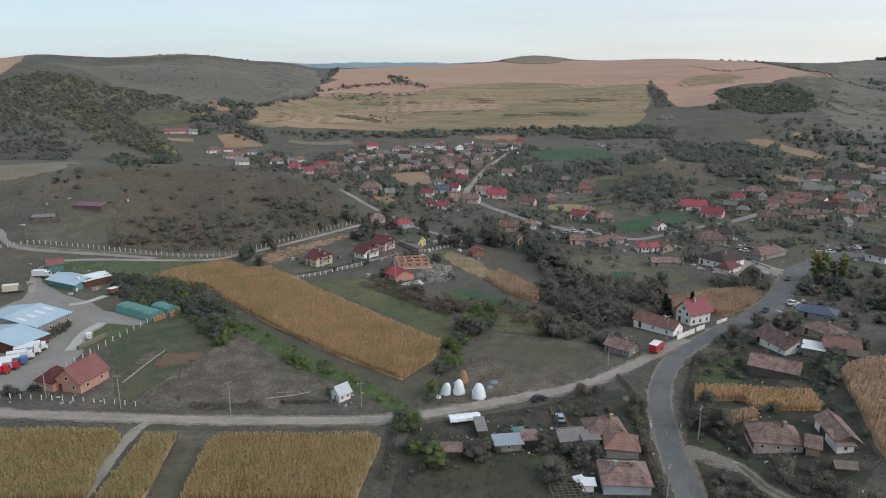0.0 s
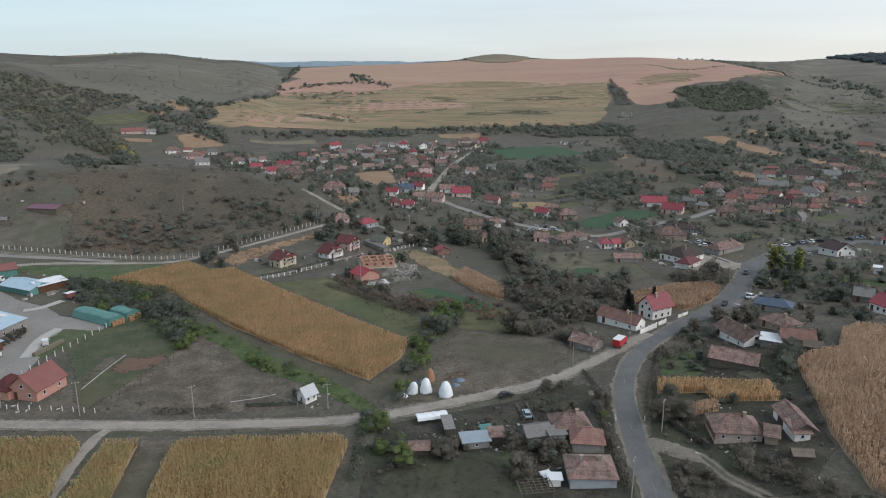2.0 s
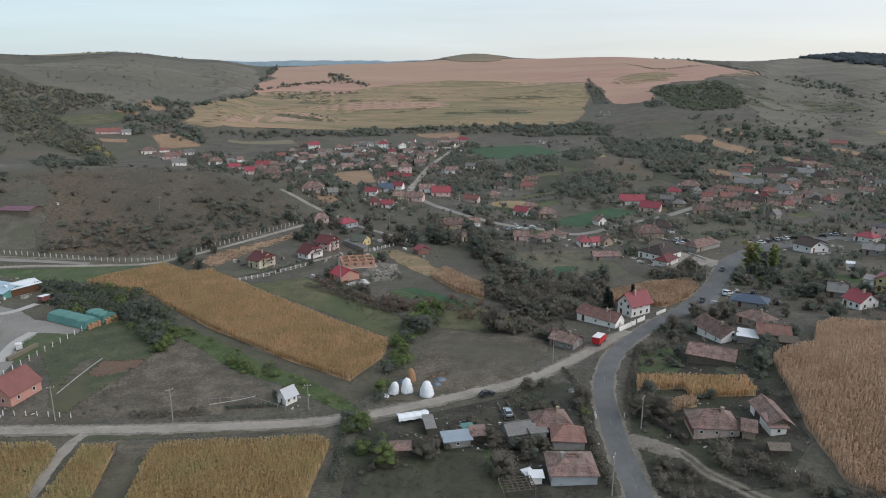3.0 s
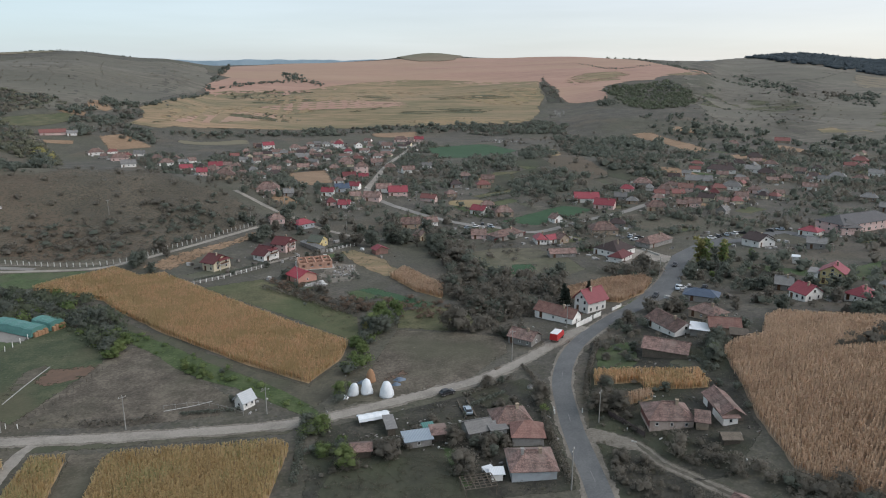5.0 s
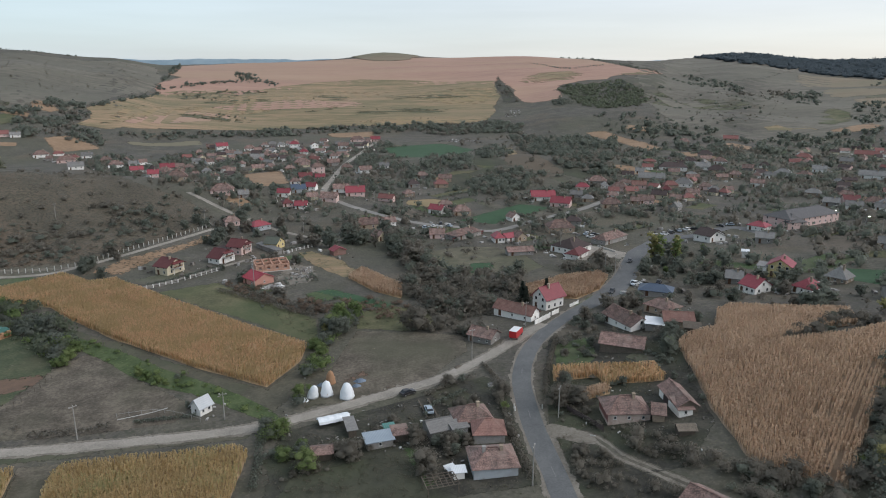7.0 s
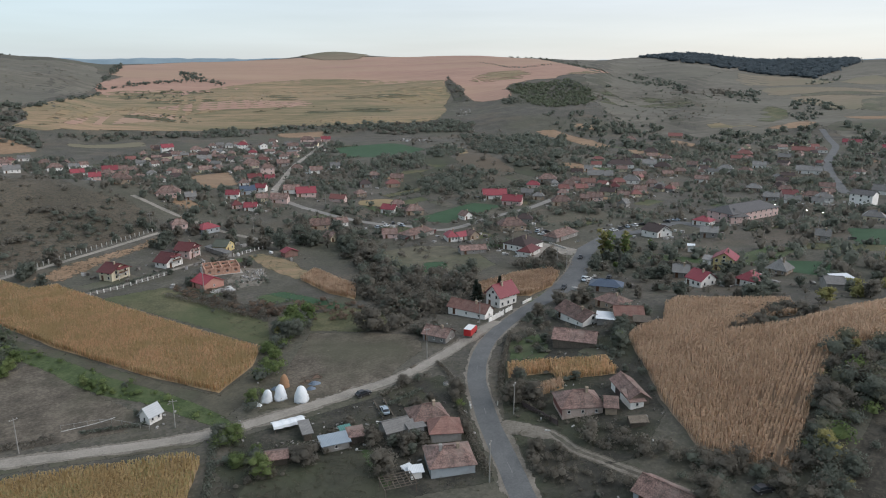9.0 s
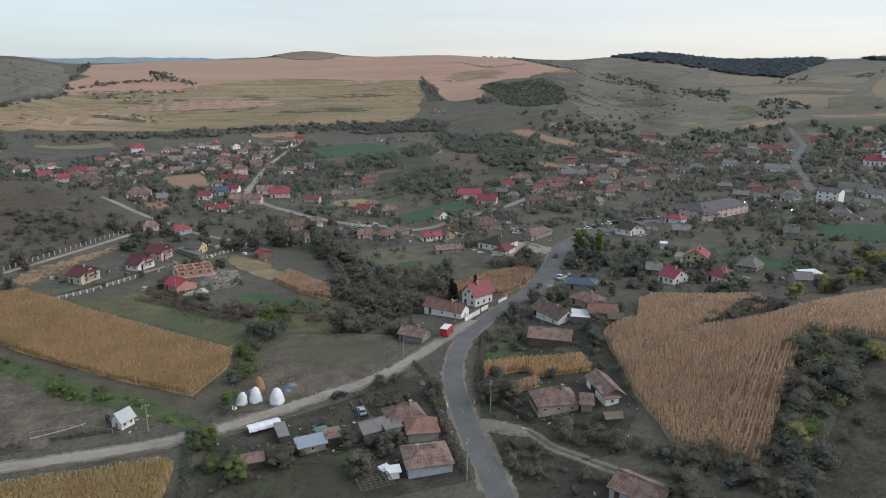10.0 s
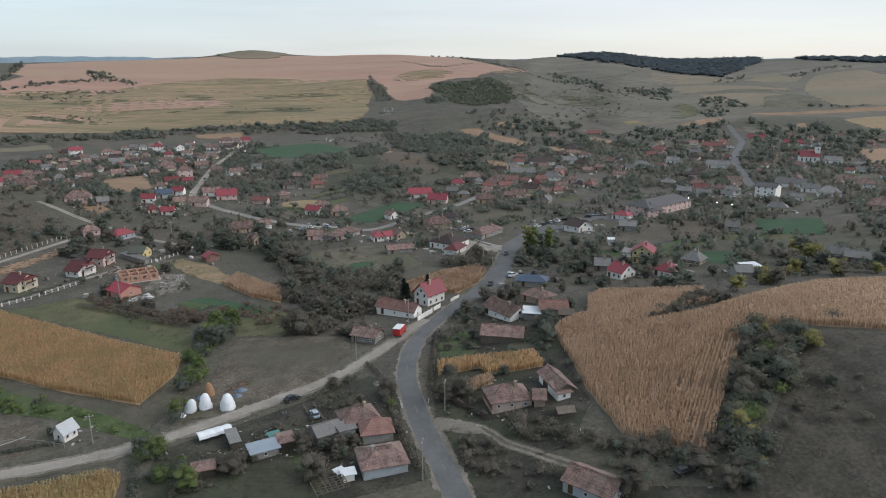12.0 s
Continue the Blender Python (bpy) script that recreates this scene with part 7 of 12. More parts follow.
def make_tree(kind, seed, leaves, near):
    """Meshes of one unit-high tree's trunk and crown: round, tall, bush or fir, with finer leaves on those by the road."""
    many, fine = (2.1, 0.56) if near else (0.55, 1.14)
    rng = np.random.default_rng(seed)
    bm = bmesh.new()
    if kind == "fir":
        limb(bm, (0, 0, -0.05), (0, 0, 0.95), 0.022, 0.004)
        c, r = [], []
        for k in range(11):
            z = 0.12 + 0.08 * k
            w = 0.21 * (1 - z) + 0.015
            for a in np.arange(0, 6.28, 1.05) + k:
                c.append((math.cos(a) * w * 0.6, math.sin(a) * w * 0.6, z - 0.03)), r.append((w * 0.5, w * 0.5, 0.04))
        v, f, nn = leaf_cloud(c, r, round(9 * many), 0.075 * fine, rng)
    else:
        wide, low, lobes, forks = {"round": (0.46, 0.16, 13, 5), "tall": (0.2, 0.14, 11, 4), "bush": (0.66, 0.08, 9, 4)}[kind]
        fork = (0.02, 0.01, low + 0.12)
        limb(bm, (0, 0, -0.06), fork, 0.03, 0.02, 6)
        c, r = [], []
        for k in range(lobes):
            a, z = k * 2.4 + rng.random(), low + (0.92 - low) * ((k + 0.6) / lobes)
            w = wide * (0.75 if kind == "tall" else (0.95 - 0.75 * abs((z - low) / (1 - low) - 0.38)))
            off = w * (0.3 + 0.6 * rng.random())
            c.append((math.cos(a) * off, math.sin(a) * off, z))
            q = wide * (0.40 + 0.30 * rng.random())
            r.append((q, q, q * 0.8))
            if k < forks + 3:
                limb(bm, fork, c[-1], 0.012, 0.004, 4)
        v, f, nn = leaf_cloud(c, r, round({"round": 74, "tall": 66, "bush": 66}[kind] * many), {"round": 0.064, "tall": 0.05, "bush": 0.1}[kind] * fine, rng, 0.3 if near else 0.4)
    if kind != "fir":  # the dense inside of each lobe
        v, f, nn = fill(v, f.tolist(), nn, np.array(c), np.array(r) * 0.62, rng)
    trunk = bpy.data.meshes.new("trunk")
    bm.to_mesh(trunk)
    bm.free()
    trunk.materials.append(BARK)
    crown = bpy.data.meshes.new("crown")
    crown.from_pydata(v.tolist(), [], [list(q) for q in f])
    crown.materials.append(leaves)
    crown.normals_split_custom_set_from_vertices(nn.tolist())
    return trunk, crown


TREES = {}
LEAVES = {"green": LEAF, "bright": BRIGHT_LEAF, "yellow": YELLOW_LEAF, "brown": BROWN_LEAF, "fir": FIR}
TONES = {"green": "dark green", "bright": "fresh green", "yellow": "yellowing", "brown": "brownish autumn", "fir": "dark green"}
SHAPES = {"round": "broadleaf tree with a round crown", "tall": "slender tree with a narrow crown", "bush": "bush, spreading and low", "fir": "fir tree with drooping branches"}


def tree(x, y, h, kind="round", tone="green", group="garden trees"):
    v = random.randrange(3)
    near = math.hypot(x, y) < 215
    key = (kind, tone, v, near)
    if key not in TREES:
        TREES[key] = make_tree(kind, 7 + v * 31 + len(TREES), LEAVES[tone], near)
    t = thing("bush" if kind == "bush" else "fir_tree" if kind == "fir" else "tree", x, y, random.uniform(0, 360), "%s %s in grass" % (TONES[tone], SHAPES[kind]), "bush" if kind == "bush" else "tree", group)
    w = random.uniform(0.88, 1.15)
    t.scale = (h * w, h * w, h)
    for name, me in zip(("trunk", "crown"), TREES[key]):
        new(name, me).parent = t
    return t


def free(x, y, room=1.5, front=5.0, fields=True):
    """Which of the places are clear of houses (and of the view to their fronts), roads and crops."""
    x, y = np.asarray(x, float), np.asarray(y, float)
    ok = np.ones(x.shape, bool)
    d = np.hypot(x, y)
    for hx, hy, r in BUILT:
        for k in (0, front * 0.5, front):
            ok &= np.hypot(x * (1 + k / d) - hx, y * (1 + k / d) - hy) > r * 0.85 + room * (0.4 if k else 1)
    for line, half in LINES:
        for px, py in line:
            ok &= np.hypot(x - px, y - py) > half + room
    for poly in HARD:
        ok &= ~inside(poly, x, y)
    if fields:
        for poly in OPEN:
            ok &= ~inside(poly, x, y)
    return ok


def spare(x, y, L):
    """Whether a house of that size stands clear of the others and of the roads."""
    return all(math.hypot(x - a, y - b) > r + L * 0.62 for a, b, r in BUILT) and all(np.hypot(*(line - (x, y)).T).min() > half + L * 0.55 for line, half in LINES)


def places(poly, per_hectare, seed, clump=0.0, **how):
    """Seeded random places in an outline, clumped where asked."""
    rng = np.random.default_rng(seed)
    p = np.array(poly)
    lo, hi = p.min(0), p.max(0)
    n = int((hi - lo).prod() / 10000 * per_hectare)
    q = lo + rng.random((n, 2)) * (hi - lo)
    q = q[inside(poly, q[:, 0], q[:, 1])]
    if clump:
        w = np.array([noise.noise(Vector((x * 0.026, y * 0.026, seed))) for x, y in q])
        q = q[w + rng.normal(0, 0.12, len(q)) > clump - 0.5]
    return q[free(q[:, 0], q[:, 1], **how)] if len(q) else q


def pick(tones):
    return random.choices(list(tones), list(tones.values()))[0]


def trees_in(poly, per_hectare, low, high, tones, kinds, group, seed, clump=0.0, **how):
    for x, y in places(poly, per_hectare, seed, clump, **how):
        tree(x, y, random.uniform(low, high), pick(kinds), pick(tones), group)


def scrub(name, poly, per_hectare, low, high, material, label, seed, sprays=14, clump=0.0, category="scrub", wide=0.55, **how):
    """Uncountable far bushes and woods, as one object."""
    if per_hectare:
        q = places(poly, per_hectare, seed, clump, **how)
    else:  # the places themselves are given
        q = np.array(poly)
        q = q[free(q[:, 0], q[:, 1], **how)]
    if not len(q):
        return
    rng = np.random.default_rng(seed + 1)
    n = len(q)
    h = low * 0.8 + (high * 1.15 - low * 0.8) * rng.random(n) ** 2.0
    c, r, s = [], [], []
    z = terrain(q[:, 0], q[:, 1])
    for k in range(3):
        a, off = rng.random(n) * 6.28, h * 0.22 * (k > 0)
        c.append(np.column_stack([q[:, 0] + np.cos(a) * off, q[:, 1] + np.sin(a) * off, z + h * (0.42 + 0.16 * (k == 0))]))
        w = h * wide * (0.75 + 0.4 * rng.random(n))
        r.append(np.column_stack([w, w, h * 0.42]))
        s.append(h * 0.26)
    far = np.hypot(q[:, 0], q[:, 1]).mean()
    mid = far < 800
    v, f, nn = leaf_cloud(np.vstack(c), np.vstack(r), max(2, round(sprays * (0.9 if mid else 0.6))), np.concatenate(s) * (0.9 if mid else 1.25), rng, 0.22)
    if far < 430:  # near bushes are airy
        many, fine = (3.2, 0.42) if far < 215 and high > 1.1 else (1.6, 0.62) if high > 1.1 else (1, 0.8)
        v, f, nn = leaf_cloud(np.vstack(c), np.vstack(r), round(sprays * many), np.concatenate(s) * fine, rng, 0.28)
        if high > 1.1:
            v, f, nn = fill(v, f.tolist(), nn, c[0] - np.column_stack([h * 0, h * 0, h * 0.12]), r[0] * 0.66, rng)
        return tagged(raw(name, v, f, material, None, nn), label, category, kind="stuff")
    w = h * wide * (0.7 + 0.5 * rng.random(n)) * (0.76 if mid else 0.84)
    body = np.column_stack([w * (0.7 + 0.5 * rng.random(n)), w * (0.65 + 0.4 * rng.random(n)), h * 0.42])
    v, f, nn = fill(v, f.tolist(), nn, np.column_stack([q, z + h * 0.40]), body, rng)
    tagged(raw(name, v, f, material, None, nn), label, category, kind="stuff")


def tufts(name, poly, per_hectare, low, high, material, label, seed, **how):
    """Grass and weed tussocks: fans of blades, as one object."""
    q = places(poly, per_hectare, seed, **how)
    if not len(q):
        return
    rng = np.random.default_rng(seed + 5)
    n, blades = len(q), 4
    x, y = np.repeat(q[:, 0], blades), np.repeat(q[:, 1], blades)
    h = np.repeat(low + (high - low) * rng.random(n) ** 2, blades) * (0.7 + 0.5 * rng.random(n * blades))
    a = rng.random(n * blades) * 6.283
    z = terrain(x, y)
    cx, cy, w, r = np.cos(a), np.sin(a), h * 0.55, h * (0.7 + 0.6 * rng.random(n * blades))
    v = np.stack([np.column_stack([x - cy * w, y + cx * w, z + 0.02]), np.column_stack([x + cy * w, y - cx * w, z + 0.02]),
                  np.column_stack([x + cy * w + cx * r, y - cx * w + cy * r, z + h * 0.45]), np.column_stack([x - cy * w + cx * r, y + cx * w + cy * r, z + h * 0.4])], 1)
    tagged(raw(name, v.reshape(-1, 3), np.arange(4 * n * blades).reshape(-1, 4), material, None, np.repeat(np.array([[0, 0, 1.0]]) + rng.normal(0, 0.25, (n * blades, 3)), 4, 0)), label, "grass", kind="stuff")


def plots(poly, per_hectare, seed, small, large, kinds, turn=None, hedge=0.0, tall=2.2):
    """Garden and field strips of differing growth."""
    rng = random.Random(seed)
    taken, rows = [], []
    for x, y in places(poly, per_hectare, seed, room=2.0, front=0):
        a, b = rng.uniform(*small), rng.uniform(*large)
        if any(math.hypot(x - p, y - q) < (r + a + b) * 0.3 for p, q, r in taken):
            continue
        taken.append((x, y, a + b))
        t = math.radians(rng.choice((20, 110, 35, 125)) if turn is None else turn + rng.uniform(-12, 12))
        c, s = math.cos(t), math.sin(t)
        m, words = rng.choice(kinds)
        box4 = [(x + u * c - v * s, y + u * s + v * c) for u, v in ((-b / 2, -a / 2), (b / 2, -a / 2), (b / 2, a / 2), (-b / 2, a / 2))]
        tagged(sheet("garden_plot", box4, m, -1 + 0.05 * (len(taken) % 7), 0.8), words, "plot", kind="structure")
        for (x0, y0), (x1, y1) in zip(box4, box4[1:] + box4[:1]):
            if rng.random() < hedge:
                n = int(math.hypot(x1 - x0, y1 - y0) / 1.3)
                rows += [(x0 + (x1 - x0) * k / n + rng.uniform(-0.6, 0.6), y0 + (y1 - y0) * k / n + rng.uniform(-0.6, 0.6)) for k in range(n) if rng.random() < 0.75]
    if rows:
        scrub("plot_hedges", rows, 0, 0.8, tall, LEAF, "low hedges and bushes along garden plots", seed, 5, category="hedge", wide=0.65, front=2.0, fields=False)


GARDEN = [(WEEDS, "green garden plot between houses"), (DARK_GRASS, "dark grass plot between houses"), (TRODDEN, "trodden brown garden plot"), (DIRT, "bare dug garden plot"), (MEADOW, "pale mown plot"), (DARK_GRASS, "dark weedy plot"), (STUBBLE, "small stubble strip")]
YARDS = [(LOW_GRASS, "dim grass between old houses"), (LOW_MEADOW, "dim mown plot"), (WEEDS, "green garden plot beside a house"), (LOW_GRASS, "dark weedy garden plot"), (TRODDEN, "trodden brown garden plot")]


def clutter(seed):
    """Boards, buckets, bricks and other small things strewn about the houses' yards."""
    rng = np.random.default_rng(seed)
    spots = []
    for hx, hy, r in BUILT:
        if math.hypot(hx, hy) < 800:
            for _ in range(9):
                a, d = rng.random() * 6.283, r + 0.6 + rng.random() * 7
                spots.append((hx + math.cos(a) * d, hy + math.sin(a) * d))
    spots = np.array(spots)
    spots = spots[free(spots[:, 0], spots[:, 1], 0.3, 0.0)]
    v, f = [], []
    for x, y in spots:
        w, l, h, t = rng.uniform(0.1, 0.4), rng.uniform(0.2, 1.1), rng.uniform(0.08, 0.4), rng.random() * 3.14
        if rng.random() < 0.4 and math.hypot(x, y) > 240:  # woodpiles, sheets of roofing, low hutches
            w, l, h = rng.uniform(0.6, 1.4), rng.uniform(1.2, 3.2), rng.uniform(0.4, 1.3)
        c, s, z, b = math.cos(t), math.sin(t), height(x, y), len(v)
        for zz in (z - 0.05, z + h):
            v += [(x + p * c - q * s, y + p * s + q * c, zz) for p, q in ((-l / 2, -w / 2), (l / 2, -w / 2), (l / 2, w / 2), (-l / 2, w / 2))]
        f += [[b + k for k in q] for q in ((3, 2, 1, 0), (4, 5, 6, 7), (0, 1, 5, 4), (1, 2, 6, 5), (2, 3, 7, 6), (3, 0, 4, 7))]
    tagged(raw("yard_clutter", v, f, CLUTTER), "small boards, buckets and rubble in yards", "clutter", kind="stuff")


def hamlet(poly, per_hectare, seed):
    """Small houses and sheds that fill up the plots between the others."""
    rng = random.Random(seed)
    for x, y in places(poly, per_hectare, seed, room=0.5, front=0):
        L = rng.choice((5.0, 6.5, 8.0, 9.5))
        if not spare(x, y, L):
            continue
        wall, wn_ = rng.choice(((WHITE, "white"), (WHITE, "white"), (TAN_WALL, "tan"), (GREY_WALL, "grey"), (PINK, "pinkish"), (CREAM, "cream")))
        roof, rn = rng.choice(((OLD_TILE, "weathered clay tile"), (OLD_TILE, "weathered clay tile"), (OLD_TILE, "weathered clay tile"), (OLD_TILE, "weathered clay tile"), (BRICK_RED, "brick-red"), (GREY_SHEET, "grey sheet"), (DARK_ROOF, "dark brown"), (DARK_ROOF, "dark brown")))
        house(x, y, -math.degrees(math.atan2(x, y)) + rng.choice((-25, -8, 6, 20, 70)), L, rng.choice((4.5, 5.5, 6.5)), 2.4, rng.uniform(1.6, 2.5), rng.choice(("hip", "gx", "gx")), wall, roof,
              "small %s house with a %s roof in a garden" % (wn_, rn), win=(2, 0) if L < 9 else (2, 1), chimney=rng.choice((0, 1)), entry=False)


def hedge(line, h, wide, material, label, seed=1):
    """A grown hedge along a line, as one leafy body."""
    rng = np.random.default_rng(seed)
    p = spline(line, 0.7)
    z = terrain(p[:, 0], p[:, 1])
    c = np.column_stack([p + rng.normal(0, 0.12, p.shape), z + h * 0.5])
    r = np.column_stack([np.full(len(p), wide), np.full(len(p), wide), h * (0.45 + 0.15 * rng.random(len(p)))])
    v, f, nn = leaf_cloud(c, r, 22, 0.34, rng)
    return tagged(raw("hedge", v, f, material, None, nn), label, "hedge")


plots([(-191.9, 665.6), (94.7, 798.0), (139.8, 540.1), (164.7, 468.2), (76.6, 427.4), (41.8, 317.0), (19.8, 356.7), (-26.1, 374.5), (-75.2, 408.2)], 16, 21, (8, 18), (18, 40), GARDEN, None, 0.5, 2.8)
plots([(41.8, 317.0), (76.6, 427.4), (164.7, 468.2), (217.8, 484.2), (162.8, 313.7), (128.0, 299.3), (86.3, 277.2), (52.6, 286.9)], 20, 22, (8, 16), (15, 35), GARDEN, None, 0.5, 2.6)
plots([(186.2, 442.0), (317.6, 662.3), (481.8, 673.4), (524.1, 526.5), (756.8, 493.4), (254.1, 159.3), (224.1, 191.1), (186.8, 174.1), (168.6, 243.1), (181.6, 303.0), (152.9, 304.0)], 16, 23, (8, 18), (18, 40), GARDEN, None, 0.5, 2.8)
plots([(-5.6, 144.4), (28.6, 154.7), (45.8, 162.9), (50.5, 159.1), (45.5, 137.0), (41.7, 112.8), (-8.8, 114.6)], 60, 24, (5, 10), (8, 16), YARDS, None, 0.4, 1.8)
plots([(70.1, 178.7), (89.1, 186.5), (103.8, 169.6), (83.6, 124.6), (56.4, 118.4), (57.9, 140.4)], 45, 25, (5, 10), (8, 18), YARDS, None, 0.4, 1.8)
plots([(-61.9, 276.7), (-21.5, 304.9), (4.4, 316.1), (35.4, 233.3), (3.2, 221.5), (-31.9, 261.1)], 25, 26, (6, 12), (12, 26), GARDEN[:4], None, 0.4, 1.8)


hamlet([(-115.9, 581.1), (-90.6, 775.6), (-15.4, 794.0), (100.6, 849.4), (88.4, 770.7), (23.4, 505.9), (-39.8, 579.8), (-62.9, 415.6)], 22, 3)
hamlet([(58.2, 450.7), (93.9, 409.3), (109.1, 389.4), (84.7, 366.9), (54.8, 372.4), (38.8, 402.1)], 20, 4)
hamlet([(159.9, 397.7), (214.0, 454.9), (277.6, 533.4), (382.9, 570.6), (282.5, 404.9), (219.4, 360.4), (173.4, 352.6)], 34, 5)
hamlet([(328.8, 472.6), (498.2, 633.0), (635.7, 649.8), (434.9, 434.9), (350.6, 403.6), (289.7, 401.7)], 12, 6)
hamlet([(681.7, 655.7), (722.4, 621.1), (789.3, 515.6), (462.4, 296.3), (425.7, 324.7), (427.1, 403.6)], 10, 7)
hamlet([(333.9, 395.9), (423.0, 405.2), (355.3, 338.8), (314.3, 330.1)], 16, 8)
hamlet([(90.3, 291.0), (144.2, 339.5), (147.5, 314.7), (113.2, 300.1)], 14, 9)
hamlet([(-241.0, 699.4), (-212.0, 737.8), (-91.1, 606.1), (-77.4, 420.9), (-146.6, 590.3)], 16, 10)
hamlet([(145.9, 229.1), (155.2, 179.8), (137.8, 194.1), (122.3, 214.4)], 12, 11)


# ---- farm, roadside and garden things ----
def drum(bm, x, y, z0, z1, r0, r1, sides=10, axis="z"):
    """A tapered round bar along z, or along y for wheels."""
    rings = []
    for z, r in ((z0, r0), (z1, r1)):
        pts = [(r * math.cos(k * 6.2832 / sides), r * math.sin(k * 6.2832 / sides)) for k in range(sides)]
        rings.append([bm.verts.new((x + a, y + b, z) if axis == "z" else (x + a, z, y + b)) for a, b in pts])
    for k in range(sides):
        q = (rings[0][k], rings[0][(k + 1) % sides], rings[1][(k + 1) % sides], rings[1][k])
        bm.faces.new(q if axis == "z" else q[::-1])
    bm.faces.new(rings[0][::-1] if axis == "z" else rings[0]), bm.faces.new(rings[1] if axis == "z" else rings[1][::-1])


def loft(bm, rings):
    """A skin through rings of equal count, closed at both ends."""
    vs = [[bm.verts.new(p) for p in r] for r in rings]
    n = len(vs[0])
    for a, b in zip(vs, vs[1:]):
        for k in range(n):
            bm.faces.new((a[k], a[(k + 1) % n], b[(k + 1) % n], b[k]))
    bm.faces.new(vs[0][::-1]), bm.faces.new(vs[-1])


def wheels(parent, spots, r, w):
    for x, y in spots:
        wh = shared_part(("tyre", r, w), "wheel", lambda bm: drum(bm, 0, 0, -w / 2, w / 2, r, r, 12, "y"), RUBBER, parent, Matrix.Translation((x, y, r)))
        shared_part(("rim", r, w), "rim", lambda bm: drum(bm, 0, 0, -w / 2 - 0.01, w / 2 + 0.01, r * 0.55, r * 0.55, 10, "y"), GREY_SHEET, wh, Matrix())


def car(x, y, rot, paint, label):
    """A saloon or hatchback about 4.2 m long, nose towards local x."""
    BUILT.append((x, y, 2.6))
    c = thing("car", x, y, rot, label, "car", "parked cars", height(x, y) + 0.14)
    bm = bmesh.new()
    loft(bm, [[(-2.1, s * 0.72, 0.45), (-2.1, s * 0.8, 0.85), (-1.5, s * 0.86, 0.98), (0.7, s * 0.86, 0.92), (1.9, s * 0.8, 0.76), (2.1, s * 0.72, 0.42), (1.8, s * 0.8, 0.26), (-1.8, s * 0.8, 0.26)] for s in (-1, 1)])
    part("body", bm, paint, c)
    bm = bmesh.new()
    loft(bm, [[(-1.75, s * 0.72, 0.96), (-1.35, s * 0.6, 1.42), (0.1, s * 0.6, 1.45), (0.95, s * 0.72, 0.93)] for s in (-1, 1)])
    part("cabin_glass", bm, GLASS, c)
    bm = bmesh.new()
    box(bm, -1.4, 0.15, -0.63, 0.63, 1.42, 1.48)
    part("car_roof", bm, paint, c)
    wheels(c, [(-1.3, -0.78), (-1.3, 0.78), (1.3, -0.78), (1.3, 0.78)], 0.31, 0.2)
    for s in (-0.55, 0.55):
        shared_part("headlight", "headlight", lambda bm: box(bm, -0.04, 0.04, -0.16, 0.16, -0.07, 0.07), FRAME, c, Matrix.Translation((2.03, s, 0.62)))
    return c


def truck(x, y, rot, cab, cargo, label, length=6.5, tall=2.5, group="parked trucks"):
    BUILT.append((x, y, 3.5))
    c = thing("truck", x, y, rot, label, "truck", group, height(x, y) + 0.14)
    bm = bmesh.new()
    loft(bm, [[(length / 2 - 1.7, s * 1.05, 0.6), (length / 2 - 1.7, s * 1.05, 2.3), (length / 2 - 0.5, s * 1.0, 2.35), (length / 2 - 0.05, s * 1.05, 1.45), (length / 2, s * 1.05, 0.6)] for s in (-1, 1)])
    part("cab", bm, cab, c)
    bm = bmesh.new()
    loft(bm, [[(length / 2 - 0.48, s * 0.85, 2.2), (length / 2 - 0.12, s * 0.9, 1.5), (length / 2 - 0.02, s * 0.9, 1.5), (length / 2 - 0.4, s * 0.85, 2.2)] for s in (-1, 1)])
    part("windscreen", bm, GLASS, c)
    bm = bmesh.new()
    box(bm, -length / 2, length / 2 - 1.85, -1.15, 1.15, 0.75, 0.75 + tall)
    part("cargo_box", bm, cargo, c)
    bm = bmesh.new()
    box(bm, -length / 2 - 0.05, length / 2 - 1.8, -1.2, 1.2, 0.755 + tall, 0.85 + tall)
    part("box_roof", bm, WHITE_PAINT, c)
    wheels(c, [(sx, s) for sx in (-length / 2 + 1.2, length / 2 - 0.9) for s in (-0.95, 0.95)], 0.45, 0.28)
    return c


def haystack(x, y, r, h, cover, label, lean=0.0):
    BUILT.append((x, y, 2.0))
    t = thing("haystack", x, y, random.uniform(0, 360), label, "haystack", "haystacks")
    rng = random.Random(int(x * 10))

    def dome(r, h, z0, rows=9, sides=16, jag=0.06):
        bm = bmesh.new()
        rings = []
        for k in range(rows):
            u = k / rows
            q = r * (1.12 - 0.42 * u) * (1 - u ** 4) ** 0.5
            rings.append([(q * math.cos(a * 6.2832 / sides) * (1 + rng.uniform(-jag, jag)) + lean * u * h, q * math.sin(a * 6.2832 / sides) * (1 + rng.uniform(-jag, jag)), z0 + h * u + rng.uniform(-jag, jag)) for a in range(sides)])
        loft(bm, rings + [[(lean * h + 0.12 * math.cos(a * 6.2832 / sides), 0.12 * math.sin(a * 6.2832 / sides), z0 + h) for a in range(sides)]])
        for f in bm.faces:
            f.smooth = True
        return bm

    part("hay_body", dome(r * 0.93, h * 0.93, -0.1), HAY, t)
    if cover:
        part("film_cover", dome(r * 1.05, h * 0.99, 0.06, jag=0.11), PLASTIC, t, "wrinkled white plastic film")


